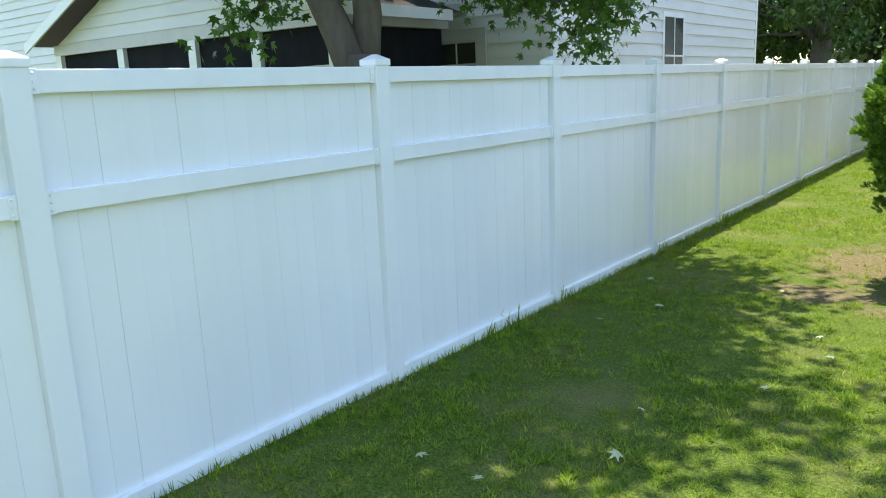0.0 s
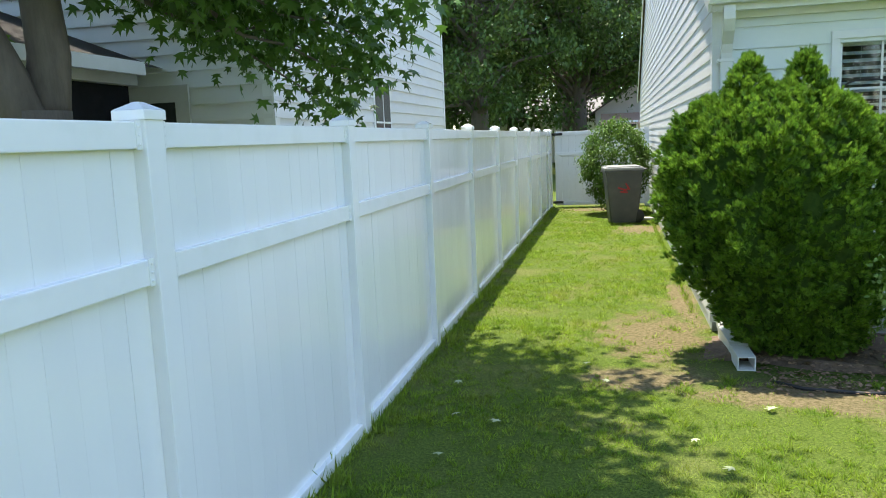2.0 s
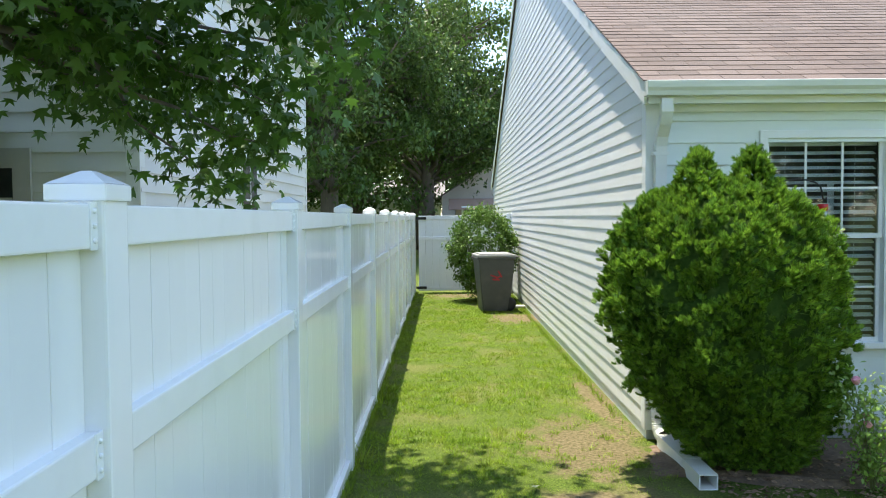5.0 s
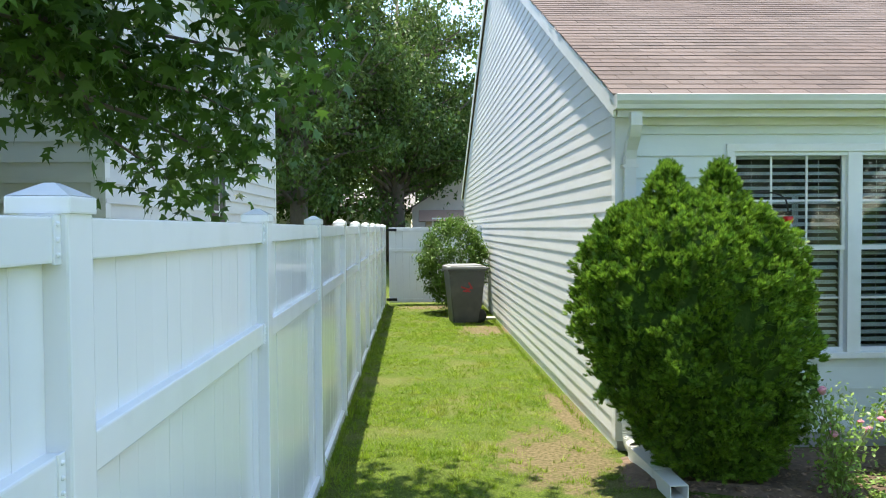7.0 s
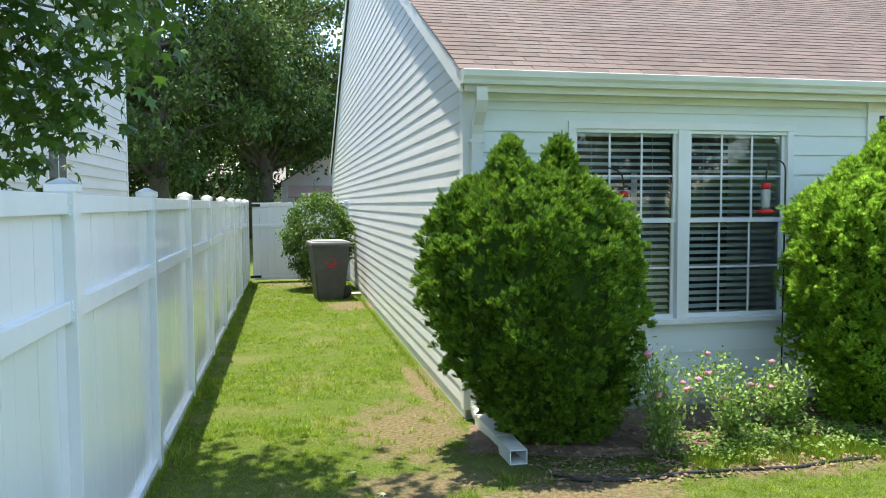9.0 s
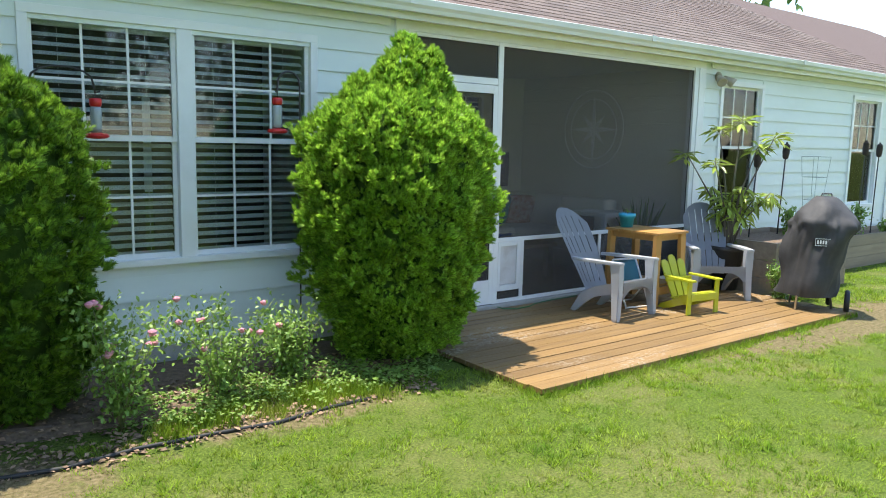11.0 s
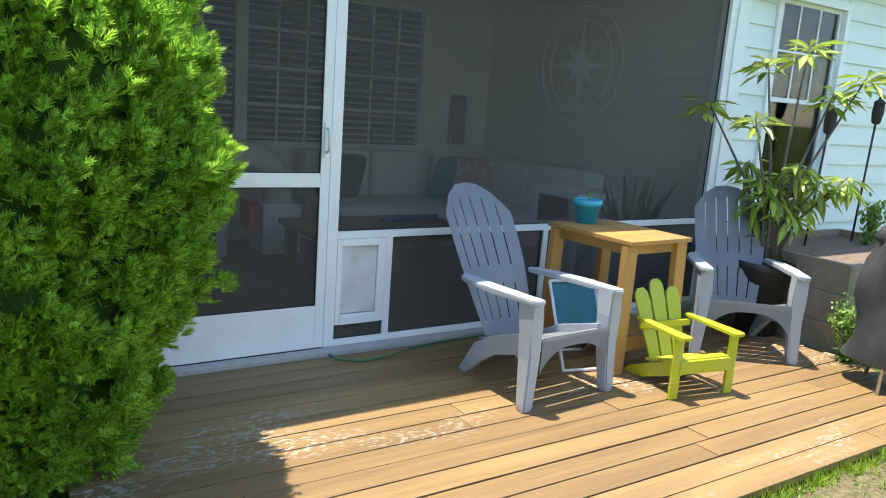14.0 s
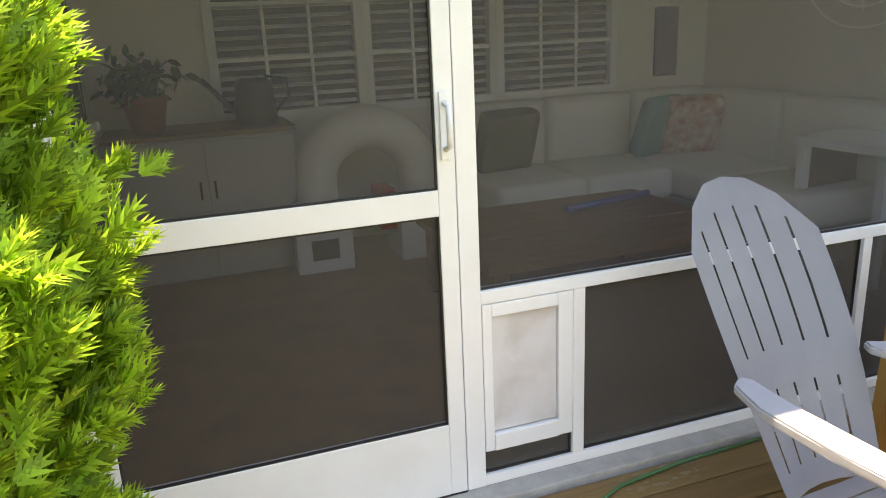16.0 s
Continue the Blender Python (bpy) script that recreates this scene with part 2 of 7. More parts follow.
def prism(bm, outline, depth, m=None, bevel=0.0):
    """A flat outline in x and z, given depth along y (from 0 to depth)."""
    a = [bm.verts.new((x, 0, z)) for x, z in outline]
    b = [bm.verts.new((x, depth, z)) for x, z in outline]
    fs = [bm.faces.new(a), bm.faces.new(b[::-1])]
    n = len(a)
    for i in range(n):
        fs.append(bm.faces.new((a[(i + 1) % n], a[i], b[i], b[(i + 1) % n])))
    vs = a + b
    if bevel:
        edges = [e for e in fs[0].edges] + [e for e in fs[1].edges]
        r = bmesh.ops.bevel(bm, geom=edges, offset=bevel, segments=2, affect="EDGES", profile=0.6)
        vs = list({v for f in r["faces"] for v in f.verts} | {v for v in vs if v.is_valid})
    if m is not None:
        bmesh.ops.transform(bm, matrix=m, verts=vs)
    return vs


def tube(bm, points, radius, sides=8, closed_ends=True):
    """A round bar along points; radius is a number or one for each point."""
    pts = [Vector(p) for p in points]
    radii = radius if isinstance(radius, (list, tuple)) else [radius] * len(pts)
    rings, up = [], None
    for i, p in enumerate(pts):
        d = (pts[min(i + 1, len(pts) - 1)] - pts[max(i - 1, 0)]).normalized()
        if up is None:
            up = d.orthogonal().normalized()
        up = (up - d * up.dot(d)).normalized()
        side = d.cross(up)
        rings.append([bm.verts.new(p + (up * math.cos(a) + side * math.sin(a)) * radii[i]) for a in (2 * math.pi * k / sides for k in range(sides))])
    for a, b in zip(rings, rings[1:]):
        for k in range(sides):
            bm.faces.new((a[k], a[(k + 1) % sides], b[(k + 1) % sides], b[k])).smooth = True
    if closed_ends:
        bm.faces.new(rings[0][::-1])
        bm.faces.new(rings[-1])
    return [v for r in rings for v in r]


def lathe(bm, profile, sides=24, m=None):
    """A turned shape: (radius, z) from bottom to top."""
    rings = []
    for r, z in profile:
        rings.append([bm.verts.new((r * math.cos(2 * math.pi * k / sides), r * math.sin(2 * math.pi * k / sides), z)) for k in range(sides)])
    for a, b in zip(rings, rings[1:]):
        for k in range(sides):
            bm.faces.new((a[k], a[(k + 1) % sides], b[(k + 1) % sides], b[k])).smooth = True
    bm.faces.new(rings[0][::-1])
    bm.faces.new(rings[-1])
    vs = [v for r in rings for v in r]
    if m is not None:
        bmesh.ops.transform(bm, matrix=m, verts=vs)
    return vs


def mesh_of(name, bm, material):
    bmesh.ops.recalc_face_normals(bm, faces=bm.faces)
    me = bpy.data.meshes.new(name)
    bm.to_mesh(me)
    bm.free()
    me.materials.append(material)
    return me


def part(name, bm, material, parent, label="", at=None):
    """One mesh object under a thing or under a part."""
    me = bm if isinstance(bm, bpy.types.Mesh) else mesh_of(name, bm, material)
    ob = new(name, me)
    ob.parent = parent
    if at is not None:
        ob.matrix_basis = at
    if label:
        ob["label"] = label
    return ob


def thing(name, label, category, m=None, group="", kind=""):
    """An Empty at a thing's base."""
    ob = new(name)
    ob.empty_display_size = 0.1
    if m is not None:
        ob.matrix_basis = m
    return tagged(ob, label, category, group, kind)


def solo(name, bm, material, label, category, m=None, group="", kind=""):
    """A thing that is one mesh."""
    me = bm if isinstance(bm, bpy.types.Mesh) else mesh_of(name, bm, material)
    ob = new(name, me)
    if m is not None:
        ob.matrix_basis = m
    return tagged(ob, label, category, group, kind)


def boxpart(name, dims, material, parent, bevel=0.0, label="", at=None):
    bm = bmesh.new()
    box(bm, *dims, bevel=bevel)
    return part(name, bm, material, parent, label, at)


def slab(bm, outline, z0, z1, slope=0.0):
    """A flat board with an outline in x and y; slope: rise for each metre along y."""
    lo = [bm.verts.new((x, y, z0 + slope * y)) for x, y in outline]
    hi = [bm.verts.new((x, y, z1 + slope * y)) for x, y in outline]
    n = len(lo)
    bm.faces.new(lo[::-1])
    bm.faces.new(hi)
    for i in range(n):
        bm.faces.new((lo[i], lo[(i + 1) % n], hi[(i + 1) % n], hi[i]))


def raw_mesh(name, verts, faces, material, smooth=False):
    me = bpy.data.meshes.new(name)
    me.from_pydata(verts, [], faces)
    me.materials.append(material)
    if smooth:
        me.polygons.foreach_set("use_smooth", [True] * len(me.polygons))
    me.update()
    return me


def strewn(name, template, faces, poses, material):
    """One mesh of many small leaves: the template set at each pose (n x 4 x 4)."""
    t = np.hstack([np.array(template, float), np.ones((len(template), 1))])
    p = np.array(poses, float)
    v = np.einsum("nij,kj->nki", p, t)[:, :, :3].reshape(-1, 3)
    k, n = len(template), len(p)
    size = len(faces[0])
    f = (np.array(faces)[None] + (np.arange(n) * k)[:, None, None]).reshape(-1, size)
    me = bpy.data.meshes.new(name)
    me.vertices.add(len(v))
    me.vertices.foreach_set("co", v.ravel())
    me.loops.add(f.size)
    me.loops.foreach_set("vertex_index", f.ravel().astype(np.int32))
    me.polygons.add(len(f))
    me.polygons.foreach_set("loop_start", np.arange(0, f.size, size, dtype=np.int32))
    me.polygons.foreach_set("use_smooth", np.zeros(len(f), bool))
    me.update(calc_edges=True)
    me.validate()
    me.materials.append(material)
    return me


def axes_poses(at, ydir, zdir, size):
    """Poses (n x 4 x 4) whose y runs along ydir and z near zdir, at places at, scaled by size."""
    y = ydir / np.linalg.norm(ydir, axis=1, keepdims=True)
    x = np.cross(y, zdir)
    x /= np.linalg.norm(x, axis=1, keepdims=True) + 1e-9
    z = np.cross(x, y)
    p = np.zeros((len(at), 4, 4))
    s = np.asarray(size).reshape(-1, 1)
    p[:, :3, 0], p[:, :3, 1], p[:, :3, 2], p[:, :3, 3] = x * s, y * s, z * s, at
    p[:, 3, 3] = 1
    return p


# ---- ground ----
def build_ground():
    bm = bmesh.new()
    ring = [(-3.5, -6), (14, -6), (14, 21), (-3.5, 21)]
    far = [(-900, -900), (900, -900), (900, 900), (-900, 900)]
    a = [bm.verts.new((x, y, 0)) for x, y in ring]
    b = [bm.verts.new((x, y, 0)) for x, y in far]
    bm.faces.new(a)
    for i in range(4):
        bm.faces.new((b[i], b[(i + 1) % 4], a[(i + 1) % 4], a[i]))
    solo("ground", bm, M_LAWN, "green lawn with worn earth patches", "lawn", kind="structure")


build_ground()

# ---- fence ----
FENCE_X, POST_1, SPAN = -2.543, 2.965, 1.872
POSTS = [POST_1 + SPAN * k for k in range(-3, 9)] + [18.86]


FENCE = thing("fence", "white vinyl privacy fence with capped posts", "fence")


def fence_post(y, z=0.0):
    t = boxpart("fence_post", (-0.053, 0.053, -0.053, 0.053, -0.05, 1.80), M_VINYL, FENCE, 0.006, "square post with a pyramid cap", pose(FENCE_X, y, 0))
    bm = bmesh.new()
    box(bm, -0.059, 0.059, -0.059, 0.059, 1.785, 1.818, 0.004)
    base = [bm.verts.new((x, y2, 1.8185)) for x, y2 in ((-0.056, -0.056), (0.056, -0.056), (0.056, 0.056), (-0.056, 0.056))]
    crown = [bm.verts.new((x, y2, 1.844)) for x, y2 in ((-0.010, -0.010), (0.010, -0.010), (0.010, 0.010), (-0.010, 0.010))]
    for i in range(4):
        bm.faces.new((base[i], base[(i + 1) % 4], crown[(i + 1) % 4], crown[i]))
    bm.faces.new(crown)
    part("cap", bm, M_RAIL, t)
    return t


def board_mesh(width):
    bm = bmesh.new()
    prism(bm, [(-width / 2, 0), (width / 2, 0), (width / 2, 1.69), (-width / 2, 1.69)], 0.022, bevel=0.0009)
    bmesh.ops.rotate(bm, verts=bm.verts, cent=(0, 0, 0), matrix=Matrix.Rotation(radians(90), 3, "Z"))
    return mesh_of("board", bm, M_VINYL)


BOARD_W = (SPAN - 0.106) / 15
BOARD = board_mesh(BOARD_W - 0.0004)


def bracket(parent, y, z):
    bm = bmesh.new()
    box(bm, 0.034, 0.040, -0.028, 0.0, -0.045, 0.045, 0.002)
    for dz in (-0.028, 0.0, 0.028):
        bmesh.ops.create_uvsphere(bm, u_segments=8, v_segments=5, radius=0.0055, matrix=Matrix.Translation((0.041, -0.016, dz)))
    part("bracket", bm, M_RAIL, parent, at=pose(0, y, z))


def fence_panel(y0, y1):
    w = y1 - y0
    a, b = 0.053, w - 0.053
    t = boxpart("fence_panel", (-0.036, 0.036, a, b, 1.696, 1.780), M_RAIL, FENCE, 0.005, at=pose(FENCE_X, y0, 0))
    boxpart("middle_rail", (-0.036, 0.036, a, b, 1.266, 1.350), M_RAIL, t, 0.005)
    boxpart("bottom_rail", (-0.036, 0.036, a, b, -0.01, 0.075), M_RAIL, t, 0.005)
    n = max(1, round((b - a) / BOARD_W))
    for i in range(n):
        ob = part("board", BOARD, None, t, at=pose(0.004 + random.choice((0, 0, 0, 0.0003, -0.0003, 0.0012, -0.001)), a + (i + 0.5) * (b - a) / n, 0.03))
    for z in (1.738, 1.308):
        bracket(t, b, z)
        bracket(t, a + 0.028, z)
    return t


for y in POSTS:
    fence_post(y)
for y0, y1 in zip(POSTS, POSTS[1:]):
    fence_panel(y0, y1)


def side_gate():
    y = 18.95
    t = thing("side_gate", "white vinyl gate with black latch beside the fence", "gate", pose(FENCE_X, y, 0))
    n = 13
    for i in range(n):
        w = 2.05 / n
        bm = bmesh.new()
        prism(bm, [(-w / 2 + 0.001, 0), (w / 2 - 0.001, 0), (w / 2 - 0.001, 1.66), (-w / 2 + 0.001, 1.66)], 0.022, bevel=0.0025)
        part("board", bm, M_VINYL, t, at=pose(0.12 + (i + 0.5) * w, 0, 0.08))
    boxpart("top_rail", (0.12, 2.17, -0.03, 0.04, 1.69, 1.78), M_RAIL, t, 0.005)
    boxpart("middle_rail", (0.12, 2.17, -0.03, 0.04, 1.22, 1.30), M_RAIL, t, 0.005)
    boxpart("bottom_rail", (0.12, 2.17, -0.03, 0.04, 0.05, 0.13), M_RAIL, t, 0.005)
    for z in (0.12, 1.72):
        boxpart("hinge", (0.06, 0.30, -0.045, -0.03, z - 0.03, z + 0.03), M_DARK, t, 0.004, "black metal hinge")
    boxpart("end_post", (2.16, 2.28, -0.06, 0.06, 0, 1.82), M_VINYL, t, 0.006)


side_gate()

# ---- house: walls ----
WX, WY = -0.278, 7.36          # gable wall plane, rear wall plane
EAVE_Z, PITCH, RIDGE_Y = 2.66, 0.475, 16.2
HOUSE_X1 = 12.95


def roof_z(y):
    return 2.835 + PITCH * (y - WY) if y < RIDGE_Y else 2.835 + PITCH * (2 * RIDGE_Y - WY - y)


def lap_mesh(name, length, height, proud, back, material, start=None, end=None):
    """A siding board along x: its lower edge stands proud of the board below. start, end: how its ends slope."""
    s0, s1 = (start or 0.0), (end or 0.0)
    bm = bmesh.new()
    rows = [(0.0, 0.0), (proud, 0.0), (proud, 0.008), (0.0015, height + 0.004), (0.0, height + 0.004)]
    a = [bm.verts.new((s0 * z, -d, z)) for d, z in rows]
    b = [bm.verts.new((length - s1 * z, -d, z)) for d, z in rows]
    n = len(rows)
    for i in range(n):
        bm.faces.new((a[i], a[(i + 1) % n], b[(i + 1) % n], b[i]))
    bm.faces.new(a)
    bm.faces.new(b[::-1])
    return mesh_of(name, bm, material)


def gable_wall():
    t = thing("wall_gable", "white vinyl lap siding gable wall", "wall", pose(0, 0, 0), kind="structure")
    bm = bmesh.new()
    outline = [(WY + 0.02, 0.0), (2 * RIDGE_Y - WY, 0.0), (2 * RIDGE_Y - WY, 2.72), (RIDGE_Y, roof_z(RIDGE_Y) - 0.1), (WY + 0.02, 2.72)]
    prism(bm, outline, 0.16)
    bmesh.ops.rotate(bm, verts=bm.verts, cent=(0, 0, 0), matrix=Matrix.Rotation(radians(90), 3, "Z"))
    part("wall_core", bm, M_SIDING, t, at=pose(WX + 0.16 + 0.0, 0, 0))
    boxpart("foundation", (WX + 0.01, WX + 0.05, WY + 0.02, 25.0, -0.05, 0.13), M_CONC, t)
    h = 0.127
    z = 0.10
    while z < roof_z(RIDGE_Y) - 0.25:
        top = z + h
        y0, y1 = WY + 0.0, 2 * RIDGE_Y - WY
        slope = 0.0
        if z > 2.72:
            y0 = WY + (z - 2.80 + 0.08) / PITCH
            y1 = 2 * RIDGE_Y - y0
            slope = 1 / PITCH
        me = lap_mesh("siding_board", y1 - y0, h, 0.0095, 0.0, M_SIDING, slope, slope)
        # along y, facing -x
        part("siding_board", me, None, t, at=Matrix.Translation((WX, y1, z)) @ Matrix.Rotation(radians(-90), 4, "Z"))
        z += h
    return t


gable_wall()


def rear_wall(name, x0, x1, holes, group_label):
    """The painted rear wall between x0 and x1 with openings (x0, x1, z0, z1)."""
    t = thing(name, group_label, "wall", kind="structure")
    cuts = sorted({x0, x1, *[c for o in holes for c in o[:2]]})
    bm = bmesh.new()
    for a, b in zip(cuts, cuts[1:]):
        spans = [(0.0, 2.72)]
        for ox0, ox1, oz0, oz1 in holes:
            if ox0 <= a and b <= ox1:
                spans = [(0.0, oz0), (oz1, 2.72)]
        for z0, z1 in spans:
            if z1 > z0:
                box(bm, a, b, WY + 0.004, WY + 0.15, z0, z1)
    bmesh.ops.remove_doubles(bm, verts=bm.verts, dist=0.0005)
    part("wall_core", bm, M_REAR, t)
    boxpart("foundation", (x0, x1, WY - 0.012, WY + 0.003, -0.05, 0.14), M_CONC, t)
    h, z = 0.168, 0.12
    while z < 2.58:
        hh = min(h, 2.6 - z)
        runs = [(x0, x1)]
        for ox0, ox1, oz0, oz1 in holes:
            if oz0 - 0.06 < z + hh * 0.5 < oz1 + 0.03:
                runs = [r for a, b in runs for r in ((a, min(b, ox0 - 0.05)), (max(a, ox1 + 0.05), b)) if r[1] - r[0] > 0.02]
        for a, b in runs:
            part("siding_board", lap_mesh("siding_board", b - a, hh, 0.017, 0, M_REAR), None, t, at=pose(a, WY, z))
        z += h
    return t


W1 = (0.64, 2.57, 0.75, 2.335)
W2 = (8.13, 8.98, 0.80, 2.36)
W3 = (11.55, 12.4, 0.80, 2.36)
rear_wall("wall_rear", WX, 3.36, [W1], "pale painted lap siding rear wall")
rear_wall("wall_rear_far", 7.74, HOUSE_X1, [W2, W3], "pale painted lap siding wall beyond the porch")


def corner_board(x0, x1, z1, label):
    bm = bmesh.new()
    box(bm, x0, x1, WY - 0.032, WY - 0.0175, 0.08, z1, 0.002)
    return solo("trim", bm, M_TRIM, label, "trim", kind="structure")


corner_board(WX - 0.016, WX + 0.09, 2.62, "white corner board")
corner_board(HOUSE_X1 - 0.1, HOUSE_X1 + 0.012, 2.62, "white corner board")
bm = bmesh.new()
box(bm, WX - 0.022, WX - 0.011, WY - 0.0315, WY + 0.075, 0.08, 2.70, 0.002)
solo("trim", bm, M_TRIM, "white corner board on the gable side", "trim", kind="structure")
bm = bmesh.new()
box(bm, HOUSE_X1 - 0.15, HOUSE_X1, WY + 0.15, 2 * RIDGE_Y - WY, 0, 2.72)
solo("wall_east", bm, M_REAR, "pale painted end wall", "wall", kind="structure")
bm = bmesh.new()
box(bm, WX + 0.16, HOUSE_X1 - 0.15, 2 * RIDGE_Y - WY - 0.15, 2 * RIDGE_Y - WY, 0, 2.72)
solo("wall_front", bm, M_REAR, "pale painted front wall", "wall", kind="structure")


def double_hung(name, hole, units, label, cols=3, rows=2):
    """A white vinyl window: frame, sashes with grilles, blinds behind the glass."""
    x0, x1, z0, z1 = hole
    t = thing(name, label, "window", pose(x0, WY, z0), kind="structure")
    w, h = x1 - x0, z1 - z0
    f = 0.06
    boxpart("window_frame", (-f, w + f, -0.034, 0.004, h, h + f), M_TRIM, t, 0.003)
    boxpart("window_frame", (-f, 0, -0.034, 0.004, 0, h), M_TRIM, t, 0.003)
    boxpart("window_frame", (w, w + f, -0.034, 0.004, 0, h), M_TRIM, t, 0.003)
    boxpart("window_sill", (-f - 0.01, w + f + 0.01, -0.045, 0.004, -0.045, 0), M_TRIM, t, 0.004)
    uw = (w - (units - 1) * 0.11) / units
    for u in range(units):
        a = u * (uw + 0.11)
        b = a + uw
        if u:
            boxpart("mullion", (a - 0.11, a, -0.026, 0.06, 0, h), M_TRIM, t, 0.003)
        mid = h * 0.525
        for z_lo, z_hi, y in ((mid - 0.02, h, 0.012), (0.0, mid + 0.02, 0.034)):
            s = 0.028
            sash = bmesh.new()
            box(sash, a, a + s, y, y + 0.022, z_lo, z_hi)
            box(sash, b - s, b, y, y + 0.022, z_lo, z_hi)
            box(sash, a + s, b - s, y, y + 0.022, z_lo, z_lo + 0.036)
            box(sash, a + s, b - s, y, y + 0.022, z_hi - s, z_hi)
            so = part("sash", sash, M_TRIM, t)
            pane = boxpart("pane", (a + s, b - s, y + 0.009, y + 0.013, z_lo + 0.036, z_hi - s), M_GLASS, so)
            pane.visible_shadow = False
            for c in range(1, cols if units > 1 or z_lo > 0 else 1):
                x = a + s + (b - a - 2 * s) * c / cols
                boxpart("muntin", (x - 0.008, x + 0.008, y + 0.001, y + 0.008, z_lo + 0.036, z_hi - s), M_TRIM, so)
            for r in range(1, rows if units > 1 or z_lo > 0 else 1):
                z = z_lo + 0.036 + (z_hi - s - z_lo - 0.036) * r / rows
                boxpart("muntin", (a + s, b - s, y + 0.0005, y + 0.0075, z - 0.008, z + 0.008), M_TRIM, so)
        slats = int((h - 0.06) / 0.058)
        bm = bmesh.new()
        box(bm, -(uw - 0.03) / 2, (uw - 0.03) / 2, -0.024, 0.024, -0.0013, 0.0013)
        slat = mesh_of("blind_slat", bm, M_BLIND)
        for i in range(slats):
            part("blind_slat", slat, None, t, at=pose((a + b) / 2, 0.105, 0.03 + i * 0.058, 32 + random.uniform(-2, 2), 0, 0))
        boxpart("blind_headrail", (a + 0.01, b - 0.01, 0.08, 0.13, h - 0.05, h - 0.005), M_BLIND, t)
        for k in (0.2, 0.8):
            boxpart("blind_cord", (a + uw * k - 0.001, a + uw * k + 0.001, 0.078, 0.08, 0.02, h - 0.05), M_BLIND, t)
        # a dark sheet stands in for the unlit room behind
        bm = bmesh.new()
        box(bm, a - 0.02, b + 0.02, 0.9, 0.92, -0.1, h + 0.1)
        part("dark_backing", bm, M_ROOM, t)
    return t


M_BLIND = mat("blind_white", (0.74, 0.75, 0.74), 0.5, (0.70, 0.71, 0.70), 8)
M_ROOM = mat("room_dark_sheet", (0.10, 0.095, 0.085), 0.8, (0.07, 0.065, 0.06), 2)
double_hung("window_1", W1, 2, "white twin sash window with open blinds")
double_hung("window_2", W2, 1, "white sash window with blinds behind a shrub")
double_hung("window_3", W3, 1, "white sash window near the house corner")

# ---- roof ----
ROOF_X0, ROOF_X1 = WX - 0.06, HOUSE_X1 + 0.25
EAVE_Y = WY - 0.17


